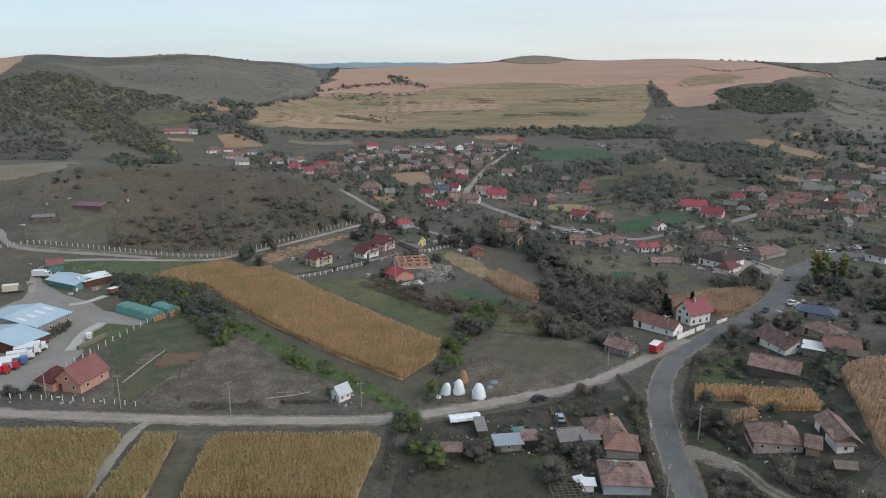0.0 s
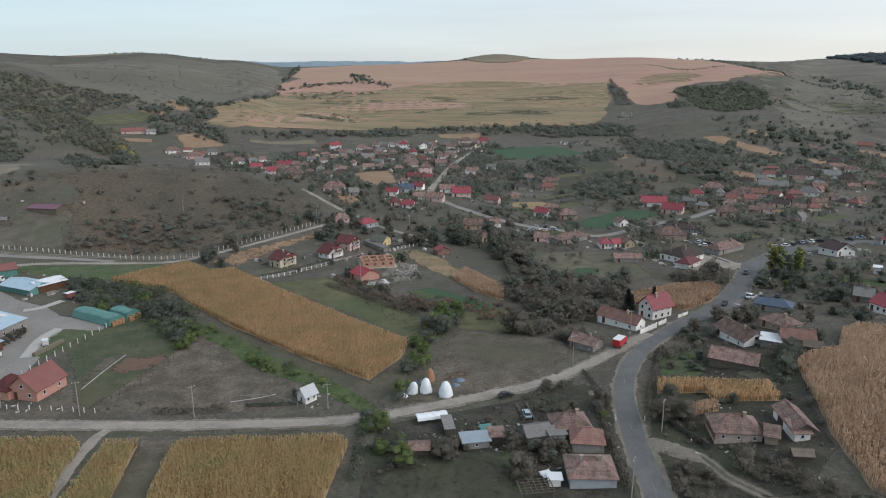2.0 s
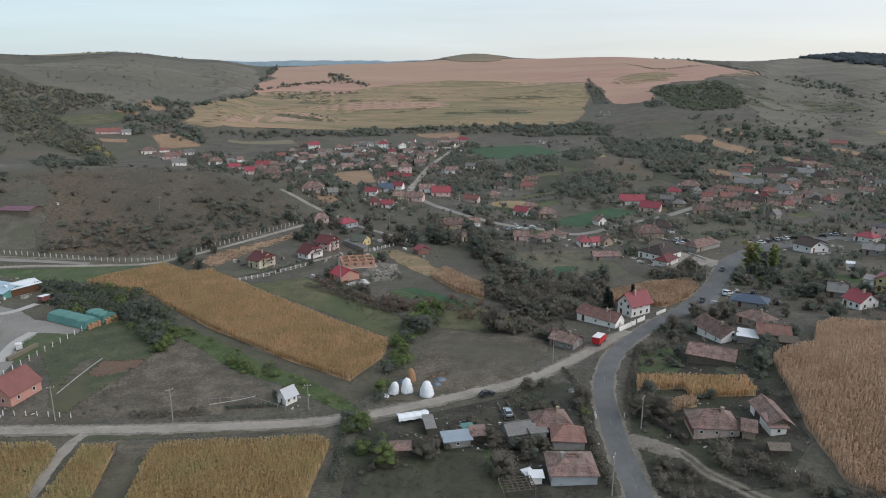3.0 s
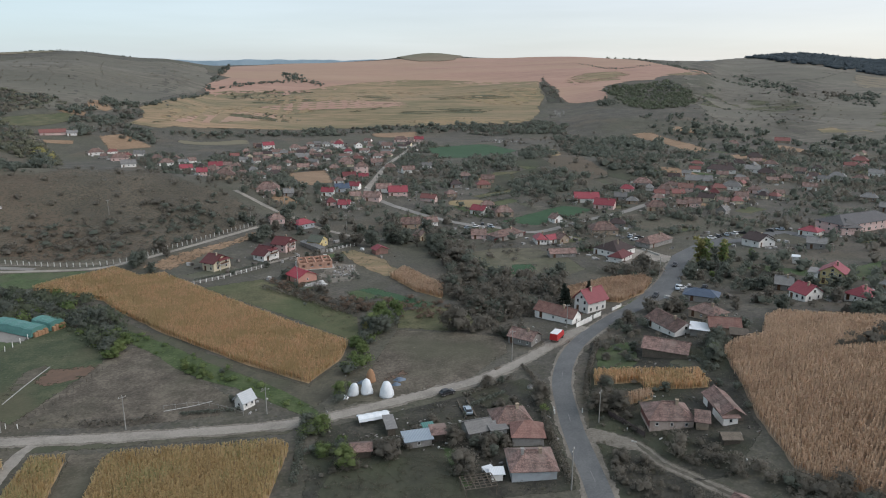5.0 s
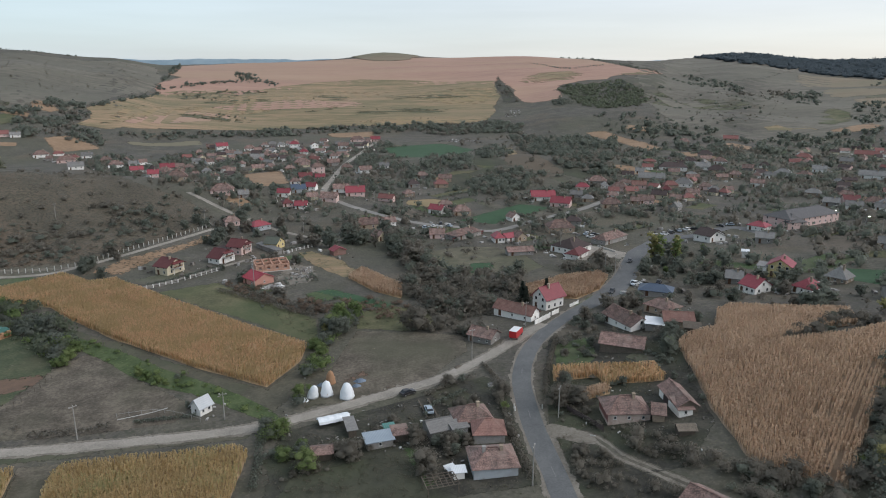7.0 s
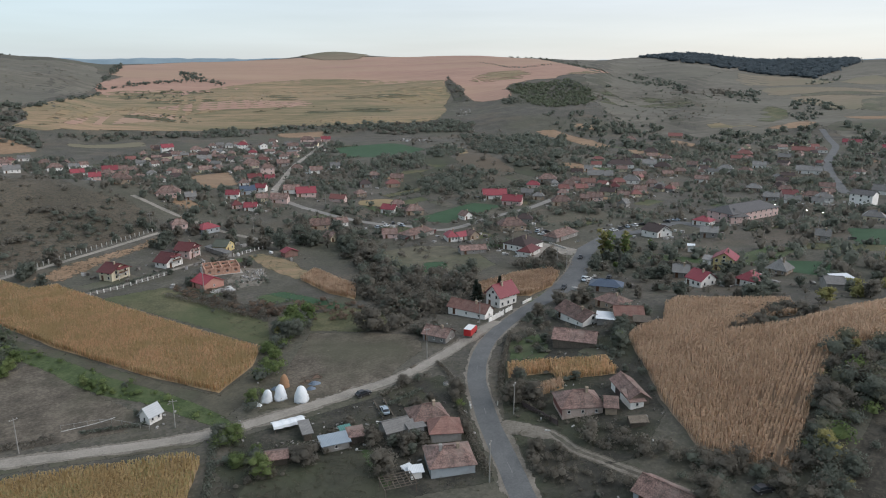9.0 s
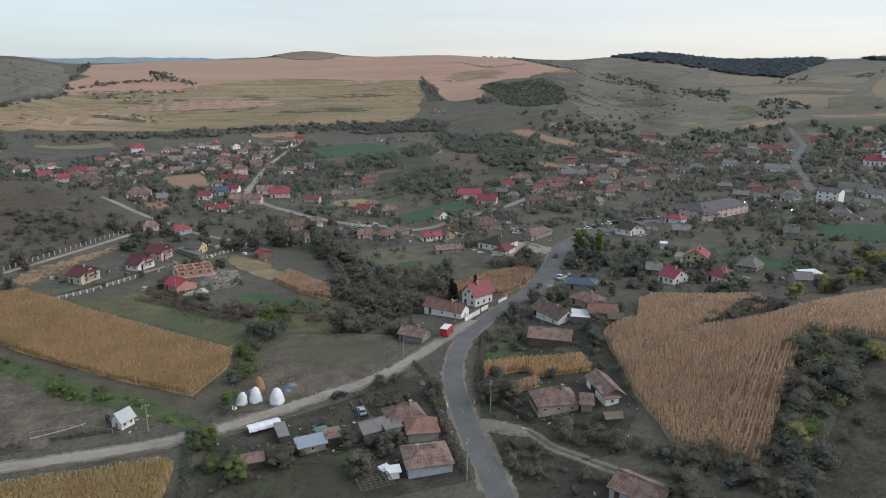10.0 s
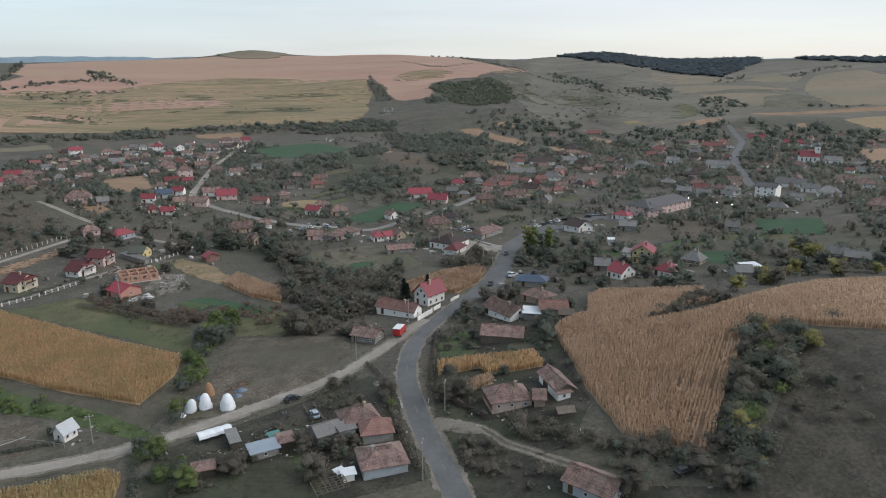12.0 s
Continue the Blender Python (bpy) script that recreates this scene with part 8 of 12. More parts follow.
def pole(x, y, h, rot, label="grey concrete utility pole beside a road", arms=1):
    p = thing("utility_pole", x, y, rot, label, "utility pole", "utility poles")
    bm = bmesh.new()
    drum(bm, 0, 0, -0.3, h, 0.15, 0.09, 8)
    part("shaft", bm, POLE, p)
    for k in range(arms):
        bm = bmesh.new()
        box(bm, -0.9, 0.9, -0.06, 0.06, h - 0.55 - 0.7 * k, h - 0.42 - 0.7 * k)
        part("crossarm", bm, POLE, p)
        for s in (-0.75, 0.0, 0.75):
            shared_part("insulator", "insulator", lambda bm: drum(bm, 0, 0, 0, 0.2, 0.06, 0.04, 6), WHITE, p, Matrix.Translation((s, 0, h - 0.42 - 0.7 * k)))


def fence(line, gap, h, w, material, label, rails=(), rail_mat=None, lean=3.0, name="fence"):
    """Posts along a line with thin rails or wires between them."""
    pts = spline(line, 0.5)
    d = np.concatenate([[0], np.cumsum(np.linalg.norm(np.diff(pts, axis=0), axis=1))])
    n = max(2, int(d[-1] / gap))
    x, y = np.interp(np.linspace(0, d[-1], n), d, pts[:, 0]), np.interp(np.linspace(0, d[-1], n), d, pts[:, 1])
    f = thing(name, x[0], y[0], 0, label, "fence")
    z = terrain(x, y) - f.location.z
    for k in range(n):
        shared_part(("post", h, w, material.name), "post", lambda bm: box(bm, -w / 2, w / 2, -w / 2, w / 2, -0.2, h), material, f,
                    pose(x[k] - x[0], y[k] - y[0], z[k], random.uniform(-lean, lean), random.uniform(-lean, lean), random.uniform(0, 20)))
    for r, thick in rails:
        for k in range(n - 1):
            a, b = Vector((x[k] - x[0], y[k] - y[0], z[k] + r)), Vector((x[k + 1] - x[0], y[k + 1] - y[0], z[k + 1] + r))
            bm = bmesh.new()
            limb(bm, a, b, thick, thick, 4)
            part("rail", bm, rail_mat or material, f)
    return f


def wall_run(line, h, w, material, label, name="garden_wall"):
    pts = np.array(line)
    t = thing(name, pts[0][0], pts[0][1], 0, label, "wall")
    for (x0, y0), (x1, y1) in zip(line, line[1:]):
        L, a = math.hypot(x1 - x0, y1 - y0), math.atan2(y1 - y0, x1 - x0)
        n = max(1, round(L / 2.4))
        for k in range(n):
            u = (k + 0.5) / n
            px, py = x0 + (x1 - x0) * u, y0 + (y1 - y0) * u
            m = Matrix.Translation((px - t.location.x, py - t.location.y, height(px, py) - t.location.z)) @ Matrix.Rotation(a, 4, "Z")
            s = round(L / n / 2 - 0.12, 2)
            shared_part(("wpanel", s, h, w, material.name), "wall_panel", lambda bm: box(bm, -s, s, -w / 2, w / 2, -0.3, h), material, t, m)
            shared_part(("wpier", h, w, material.name), "pier", lambda bm: (box(bm, -0.17, 0.17, -0.17, 0.17, -0.3, h + 0.25)), material, t, m @ Matrix.Translation((s + 0.12, 0, 0)))


def tarp_stack(x, y, rot, L, D, h, label):
    """A long bale stack under a tarpaulin: sloping sides, flat sagging top, bales showing at the ends."""
    t = thing("bale_stack", x, y, rot, label, "bale stack", "farm stores")
    n = 10
    rings = []
    for k in range(n + 1):
        dip = 0.16 * math.sin(k * 2.1) + 0.08 * math.sin(k * 5.3)
        rings.append([(L * (k / n - 0.5), yy, zz) for yy, zz in ((0, 0.25), (D * 0.14, h * 0.9 + dip), (D * 0.25, h + dip), (D * 0.5, h * 1.05 + dip), (D * 0.75, h + dip), (D * 0.86, h * 0.9 - dip), (D, 0.25))])
    bm = bmesh.new()
    loft(bm, rings)
    part("tarpaulin", bm, TEAL, t, "teal woven tarpaulin with creases")
    for sx in (-1, 1):
        for k in range(4):
            bm = bmesh.new()
            box(bm, sx * (L / 2 + 0.35) - 0.55, sx * (L / 2 + 0.35) + 0.55, D * (0.14 + 0.18 * k), D * (0.14 + 0.18 * k) + D * 0.17, -0.1, h * (0.55 + 0.1 * (k % 2)))
            bmesh.ops.bevel(bm, geom=bm.edges[:], offset=0.12, segments=1, affect="EDGES")
            part("bale", bm, HAY, t)


haystack(0.7, 162.3, 1.25, 3.5, True, "haystack wrapped in white film by the roadside", 0.25)
haystack(4.2, 162.6, 1.4, 4.0, True, "haystack under a white film cover by the roadside")
haystack(9.1, 160.3, 1.6, 4.0, True, "broad haystack under a white film cover")
haystack(5.5, 169.6, 1.35, 3.9, False, "bare reddish-brown haystack on bare ground")
haystack(-1.2, 160.4, 0.7, 0.9, True, "low heap under crumpled white film")
truck(62.1, 187.8, 52, RED_PAINT, RED_PAINT, "red delivery van with a white roof at the roadside", 6.2, 2.0)
for i, p in enumerate([(-120.7, 191.3), (-121.0, 188.3), (-120.8, 184.6), (-120.4, 180.7), (-120.8, 177.6), (-121.7, 174.7)]):
    truck(*p, 36 - 8, (WHITE_PAINT, WHITE_PAINT, WHITE_PAINT, BLUE_PAINT, RED_PAINT, RED_PAINT)[i], (WHITE_PAINT, SILVER, WHITE_PAINT, BLUE_PAINT, SILVER, RED_PAINT)[i], "%s lorry parked in a row in the yard" % ("white", "silver and white", "white", "blue", "red and silver", "red")[i], 6.8, 1.9)
truck(-160.6, 266.3, 0, WHITE_PAINT, WHITE_PAINT, "white harvester parked on grass", 7, 2.0, "farm machines")
truck(-160.7, 247.6, 20, PALE_GRASS, CREAM, "cream combine harvester parked on grass", 7, 2.2, "farm machines")
truck(-122.0, 246.3, 60, BLACK_PAINT, BRICK_RED, "dark tractor with a red trailer in the yard", 5, 1.6, "farm machines")
car(-105.5, 165.6, 10, BLACK_PAINT, "black pickup car beside a brick-red house")
car(24.2, 158.2, 26, BLACK_PAINT, "dark car parked on the road verge")
car(27.6, 147.8, 92, SILVER, "light blue car parked in a garden")
car(108.3, 220.1, -127, BLACK_PAINT, "dark car on the asphalt road")
car(134.9, 259.4, -124, BLACK_PAINT, "dark car on the asphalt road")
car(119.8, 226.8, -113, SILVER, "silver car parked beside the asphalt road")
for i, p in enumerate([(175.5, 303.1), (180.3, 305.0), (185.9, 308.0), (190.9, 309.9), (195.3, 310.6), (63.9, 347.9), (68.8, 350.6), (73.3, 355.9), (76.5, 349.4), (138.5, 308.4), (142.6, 312.7), (139.2, 315.2), (113.4, 277.6), (211.3, 311.6), (217.9, 313.3), (121.2, 226.6), (129.3, 224.8)]):
    car(*p, 37 * i % 180, (WHITE_PAINT, BLACK_PAINT, SILVER)[i % 3], "%s car parked in the village" % ("white", "black", "silver")[i % 3])
for p, h in (((-79.0, 155.1), 9), ((-51.2, 152.4), 8.5), ((-19.9, 155.1), 7), ((44.9, 174.5), 9.5), ((-100.4, 160.7), 8), ((-18.5, 259.7), 11), ((68.0, 196.7), 8), ((-115.3, 357.1), 8), ((-32.0, 383.1), 9), ((1.0, 346.7), 9), ((43.2, 405.8), 9),
             ((55.7, 136.0), 8), ((41.6, 113.0), 9), ((119.8, 241.8), 9), ((113.9, 285.1), 9), ((-47.2, 356.7), 9), ((208.8, 179.8), 9), ((119.4, 249.8), 8)):
    pole(*p, h, random.uniform(-30, 60))
fence([(-112.4, 161.1), (-103.2, 160.1), (-94.1, 159.1), (-85.0, 157.9), (-75.9, 156.3)], 2.6, 1.3, 0.16, WHITE, "white concrete post fence along a farm road")
fence([(-104.9, 179.1), (-102.6, 191.2), (-99.9, 203.9), (-96.4, 217.2), (-91.0, 226.7)], 3.0, 1.7, 0.17, WHITE, "row of white concrete fence posts beside a yard")
fence([(-196.8, 299.1), (-185.7, 305.3), (-164.6, 303.8), (-142.7, 300.4), (-120.9, 296.1), (-103.3, 295.6), (-90.2, 302.3)], 2.5, 1.8, 0.3, PALE_POST, "pale concrete post fence at the foot of a mound")
fence([(-90.2, 302.3), (-78.5, 318.1), (-63.0, 336.2), (-43.1, 359.5)], 2.5, 1.8, 0.3, PALE_POST, "pale concrete post fence climbing past a lane")
fence([(-75.6, 160.6), (-72.3, 168.8), (-69.1, 178.9), (-67.2, 187.6)], 2.2, 1.3, 0.1, PLANK, "grey wooden stake fence between plots")
fence([(58.8, 138.3), (60.8, 132.5), (62.5, 126.8)], 1.8, 1.5, 0.14, DARK_ROOF, "dark board fence with pale posts beside a track", ((0.35, 0.17), (0.75, 0.17), (1.15, 0.17)), DARK_ROOF, lean=1)
fence([(71.6, 178.4), (64.2, 164.0), (59.9, 153.0)], 2.0, 1.2, 0.12, PLANK, "weathered garden fence along the bend", ((0.4, 0.05), (1.0, 0.05)))
fence([(-45.0, 161.4), (-36.5, 162.0), (-31.0, 159.4), (-25.4, 155.2)], 2.2, 1.1, 0.12, POLE, "low pale rail fence before a cottage", ((0.9, 0.05),))
for line in ([(-58.1, 266.3), (-47.9, 272.8)], [(-45.7, 275.3), (-33.0, 287.7)], [(-8.2, 309.4), (4.4, 319.3)]):
    fence(line, 2.0, 1.3, 0.34, WHITE, "white pier fence with dark panels along a drive", ((0.2, 0.13), (0.8, 0.05)), GREY_WALL, lean=0)
hedge([(-58.6, 268.6), (-48.3, 275.3)], 1.6, 0.6, LEAF, "clipped dark green hedge behind a pier fence", 3)
hedge([(-45.8, 278.7), (-33.8, 290.4)], 1.6, 0.6, LEAF, "dark green hedge along a garden fence", 4)
hedge([(-7.8, 313.5), (5.0, 323.6)], 1.5, 0.6, LEAF, "dark green hedge beside a lane", 5)
hedge([(-61.6, 155.4), (-53.0, 154.7), (-45.7, 155.9)], 1.6, 0.8, BROWN_LEAF, "brown overgrown hedge beside a road", 6)
hedge([(-39.9, 157.6), (-31.4, 157.6), (-27.3, 158.2)], 1.0, 0.6, LEAF, "low dark hedge before a cottage", 7)
hedge([(59.0, 141.3), (61.7, 129.3)], 1.2, 0.5, BROWN_LEAF, "ragged hedge beside a track", 8)
hedge([(73.1, 183.5), (66.2, 169.2), (60.6, 157.7), (56.4, 146.1)], 1.3, 0.7, BROWN_LEAF, "brown roadside hedge along the bend", 9)
hedge([(47.0, 170.6), (47.8, 159.4), (45.3, 146.2), (43.7, 134.8)], 1.1, 0.6, BROWN_LEAF, "ragged brown hedge along a road bank", 10)
hedge([(26.5, 145.7), (29.2, 150.2), (38.4, 155.5)], 1.4, 0.7, LEAF, "garden hedge behind an old house", 11)
hedge([(-31.5, 257.3), (-17.4, 243.2), (-4.6, 228.6), (3.2, 222.7)], 1.6, 1.6, BROWN_LEAF, "thick band of brown brambles", 12)
hedge([(-20.2, 252.3), (-8.9, 239.9), (1.3, 230.4)], 1.8, 1.6, BROWN_LEAF, "thick band of dry brambles", 13)
wall_run([(70.9, 196.3), (77.9, 201.6)], 1.5, 0.2, WHITE, "white rendered garden wall by the road")
wall_run([(79.1, 203.1), (82.3, 205.4)], 1.3, 0.2, WHITE, "short white gate wall by the road")
wall_run([(87.8, 209.3), (92.1, 212.2)], 1.0, 0.2, WHITE, "white wall stub beside the road")
wall_run([(71.1, 317.1), (90.1, 330.8)], 1.6, 0.2, MAROON, "long maroon board fence before a farmhouse")
tarp_stack(-104.7, 220.5, -32, 19.0, 6.5, 2.7, "long bale stack under a teal tarpaulin in a farmyard")
tarp_stack(-96.8, 222.7, -32, 9.0, 6.0, 2.9, "short bale stack under a teal tarpaulin")


def block_house(x, y, rot, L, D):
    """A house under construction: bare block walls with openings and partitions, no roof."""
    h = thing("unfinished_house", x, y, rot, "unfinished roofless house of orange clay blocks", "house", "village houses")
    BUILT.append((x, y, 9))
    for k in range(5):
        x0 = -L / 2 + k * L / 4
        bm = bmesh.new()
        box(bm, x0 - 0.15, x0 + 0.15, 0.152, D - 0.152, -0.3, 2.9)
        part("partition" if 0 < k < 4 else "end_wall", bm, CLAY, h)
    for yy in (0, D / 2, D):
        for k in range(4):
            a, b = -L / 2 + k * L / 4 + 0.152 * (k > 0), -L / 2 + (k + 1) * L / 4
            m = (a + b) / 2
            for q in ((a, m - 0.6, -0.3, 2.9), (m + 0.6, b, -0.3, 2.9), (m - 0.6, m + 0.6, -0.3, 0.9), (m - 0.6, m + 0.6, 2.2, 2.9)):
                bm = bmesh.new()
                box(bm, q[0], q[1], yy - 0.15, yy + 0.15, q[2], q[3])
                part("block_wall", bm, CLAY, h)
    bm = bmesh.new()
    box(bm, -L / 2 - 1, L / 2 + 1, -1, D + 1, -0.5, 0.06)
    part("slab", bm, CONCRETE, h)


block_house(-12.3, 281.9, 9, 13.5, 10.0)


def tarp_shelter(x, y, rot, L, D, label):
    t = thing("film_shelter", x, y, rot, label, "shelter")
    BUILT.append((x, y, 5.5))
    bm = bmesh.new()
    n = 12
    loft(bm, [[(L * (k / n - 0.5), yy, 1.6 + 0.06 * math.sin(k * 1.9) + zz) for yy, zz in ((-0.2, -0.6), (0, 0), (D / 2, 0.35), (D, 0), (D + 0.2, -0.6), (D / 2, 0.15))] for k in range(n + 1)])
    part("film_roof", bm, PLASTIC, t, "sagging white plastic film")
    for sx in (-1, 1):
        for yy in (0.1, D - 0.1):
            shared_part("prop", "prop", lambda bm: drum(bm, 0, 0, -0.3, 1.5, 0.07, 0.07, 6), PLANK, t, Matrix.Translation((sx * L * 0.45, yy, 0)))


tarp_shelter(5.4, 146.4, 13, 7.4, 2.6, "white plastic film shelter on wooden props")


def pergola(x, y, rot, L, D):
    BUILT.append((x, y, 4.5))
    t = thing("pergola", x, y, rot, "bare grey wooden lattice frame in a garden", "pergola")
    for k in range(7):
        bm = bmesh.new()
        box(bm, -L / 2 + k * L / 6 - 0.07, -L / 2 + k * L / 6 + 0.07, 0, D, 1.9, 2.02)
        part("rafter", bm, PLANK, t)
    for k in range(6):
        bm = bmesh.new()
        box(bm, -L / 2, L / 2, k * D / 5 - 0.06, k * D / 5 + 0.06, 2.025, 2.12)
        part("batten", bm, PLANK, t)
    for sx in (-1, 1):
        for yy in (0.1, D - 0.1):
            shared_part("leg", "post", lambda bm: box(bm, -0.08, 0.08, -0.08, 0.08, -0.3, 1.898), PLANK, t, Matrix.Translation((sx * (L / 2 - 0.2), yy, 0)))


pergola(24.2, 114.2, 5, 6.5, 4.5)
house(28.3, 118.8, -3, 2.2, 1.7, 1.6, 0.25, "shed", WHITE, WHITE_SHEET, "small white sheet-metal hut beside a house", "hut", "hut", "sheds", win=(0, 0), chimney=0)
house(27.3, 120.7, 20, 1.4, 1.3, 1.2, 0.2, "shed", GREY_WALL, WHITE_SHEET, "tiny white roofed hutch beside a hut", "hut", "hut", "sheds", win=(0, 0), chimney=0)
house(32.3, 134.6, 8, 3.4, 3, 2.2, 0.4, "shed", WHITE, GREY_SHEET, "pale lean-to between two old houses", "hut", "hut", "sheds", win=(0, 0), chimney=0)
house(17.3, 139.8, 10, 2.0, 1.6, 1.4, 0.3, "shed", GREY_WALL, TEAL, "small hutch with a turquoise roof", "hut", "hut", "sheds", win=(0, 0), chimney=0)


def church(x, y, rot):
    c = thing("church", x, y, rot, "white village church with a red roof and a bell tower", "church")
    BUILT.append((x, y, 12))
    bm = bmesh.new()
    box(bm, -8, 8, 0, 9, -0.6, 6)
    part("wall", bm, WHITE, c)
    for pl in roof_planes("gx", 16, 9, 6, 4.2, 0.5):
        bm = bmesh.new()
        slab(bm, [(a, b, z + 0.14) for a, b, z in pl])
        part("roof", bm, RED_TILE, c)
    bm = bmesh.new()
    box(bm, 4.2, 8.2, 2.4, 6.6, 6, 14)
    part("tower", bm, WHITE, c)
    bm = bmesh.new()
    loft(bm, [[(6.2 + r * math.cos(k * 0.785), 4.5 + r * math.sin(k * 0.785), z) for k in range(8)] for r, z in ((2.6, 14), (2.2, 15), (2.3, 16), (1.2, 17.4), (0.25, 18.6), (0.05, 20))])
    part("spire", bm, GREY_SHEET, c)
    for k in range(4):
        window(c, 1.2, 2.6, Matrix.Translation((-6 + 3.4 * k, 0, 1.8)))
    window(c, 1.0, 2.0, Matrix.Translation((6.2, 2.4, 11)))


church(526.0, 441.5, -38)


def street_lamp(x, y, rot):
    p = thing("street_lamp", x, y, rot, "lit street lamp on a concrete pole", "street lamp", "street lamps")
    bm = bmesh.new()
    drum(bm, 0, 0, -0.3, 7.5, 0.14, 0.08, 8)
    part("shaft", bm, POLE, p)
    bm = bmesh.new()
    limb(bm, (0, 0, 7.4), (0, -1.4, 7.9), 0.05, 0.05)
    part("arm", bm, POLE, p)
    bm = bmesh.new()
    box(bm, -0.18, 0.18, -1.8, -1.35, 7.82, 7.93)
    part("lamp_head", bm, LAMP_GLASS, p, "glowing white lamp head")


for line, w in (([(-110.5, 191.6), (-113.3, 205.9), (-112.0, 215.1)], 3.2), ([(-132.8, 233.5), (-128.4, 235.9), (-124.3, 243.7)], 3.0)):
    tagged(ribbon("concrete_strip", line, w, CONCRETE, 2, across=2), "pale concrete strip in a farmyard", "paving", kind="structure")
house(-103.0, 164.9, -16, 5.5, 7, 2.8, 2.2, "hip", BRICK, MAROON, "low annex with a rounded maroon roof", "annex", "annex", "farm buildings", win=(1, 1), chimney=0)
for p, h in (((-121.8, 205.0), 2.6), ((-121.2, 207.9), 2.4), ((-121.0, 211.0), 2.2), ((-122.0, 202.1), 2.2), ((-111.4, 163.0), 2.4), ((-109.5, 162.3), 2.0)):
    tree(*p, h, "bush", "brown", "yard bushes")
for p, h in (((-66.2, 200.9), 3.4), ((-66.5, 196.3), 3.0), ((-66.7, 206.7), 3.6), ((-68.3, 195.4), 2.6), ((-42.3, 182.6), 2.2), ((-39.2, 179.5), 2.0), ((-44.7, 185.1), 2.0), ((-36.8, 177.6), 1.6)):
    tree(*p, h, "bush", "bright", "stream bushes")
for p in ((257.2, 268.0), (256.0, 256.9), (261.8, 293.9)):
    street_lamp(*p, 0)


def slabs(name, poly, count, small, large, tall, material, label, category, seed):
    """Many small upright or lying pieces scattered over a patch, as one object."""
    rng = np.random.default_rng(seed)
    p = np.array(poly)
    q = p.min(0) + rng.random((count * 4, 2)) * np.ptp(p, axis=0)
    q = q[inside(poly, q[:, 0], q[:, 1])][:count]
    v, f = [], []
    for x, y in q:
        w, l, h, t = rng.uniform(*small), rng.uniform(*large), rng.uniform(*tall), rng.random() * 3.14
        c, s, z, b = math.cos(t), math.sin(t), height(x, y), len(v)
        for zz, k in ((z - 0.1, 1.0), (z + h, 0.85)):
            v += [(x + k * (a * c - e * s), y + k * (a * s + e * c), zz) for a, e in ((-l / 2, -w / 2), (l / 2, -w / 2), (l / 2, w / 2), (-l / 2, w / 2))]
        f += [[b + k for k in q] for q in ((3, 2, 1, 0), (4, 5, 6, 7), (0, 1, 5, 4), (1, 2, 6, 5), (2, 3, 7, 6), (3, 0, 4, 7))]
    return tagged(raw(name, v, f, material), label, category, kind="stuff")


slabs("headstones", [(305.7, 1015.9), (337.7, 1084.0), (348.2, 1062.7), (328.2, 1004.7), (302.4, 985.4)], 70, (0.5, 0.9), (0.8, 1.6), (0.8, 1.5), CLUTTER, "pale headstones of a hillside graveyard", "headstones", 501)
slabs("headstones", [(589.8, 477.5), (647.4, 503.5), (622.9, 480.9), (568.1, 454.7)], 60, (0.4, 0.8), (0.8, 1.5), (1.0, 2.0), WHITE, "white headstones of a churchyard", "headstones", 502)
slabs("lane_rubble", [(160.0, 806.0), (196.0, 836.0), (216.0, 790.0), (205.0, 780.0)], 60, (0.6, 1.4), (1.0, 3.2), (0.5, 1.4), CLUTTER, "pale sheds, sheets and cars along a far lane", "clutter", 503)
field("building_yard", [(-11.2, 271.2), (-5.7, 290.0), (4.0, 286.8), (5.5, 272.0), (1.5, 262.0), (-8.5, 259.7)], SHOULDER, "trodden pale dirt round a building site", level=-0.6, amount=1.2, core=0.3)
slabs("building_rubble", [(-6.2, 268.2), (-3.7, 285.0), (4.0, 283.8), (2.5, 266.0)], 90, (0.15, 0.6), (0.3, 1.9), (0.1, 0.6), CLUTTER, "boards, blocks and sacks on a building site", "rubble", 504)
slabs("yard_scrap", [(-17.0, 259.5), (-9.5, 262.5), (-7.5, 258.0), (-15.0, 255.5)], 45, (0.3, 0.8), (0.5, 1.8), (0.2, 0.9), CLUTTER, "white and grey scrap before a red-roofed house", "scrap", 505)


def tarp_heap(x, y, r, label):
    """A crumpled tarpaulin lying over a low heap."""
    t = thing("tarpaulin_heap", x, y, 0, label, "tarpaulin")
    bm = bmesh.new()
    rings = []
    for k in range(5):
        u = k / 4
        rings.append([(r * (1.05 - u * 0.9) * math.cos(a * 0.5236) * (1 + 0.28 * math.sin(a * 2.3 + k)), r * 0.7 * (1.05 - u * 0.9) * math.sin(a * 0.5236), 0.75 * math.sin(u * 1.57) + 0.07 * math.sin(a * 3.1 + k * 2)) for a in range(12)])
    loft(bm, [[(a, b, -0.15) for a, b, _ in rings[0]]] + rings)
    part("tarpaulin", bm, BLUE_TARP, t)


for x, y, r in ((3.3, 168.6, 1.1), (13.2, 168.9, 1.5), (12.0, 166.0, 1.1)):
    tarp_heap(x, y, r, "crumpled grey-blue tarpaulin beside haystacks")


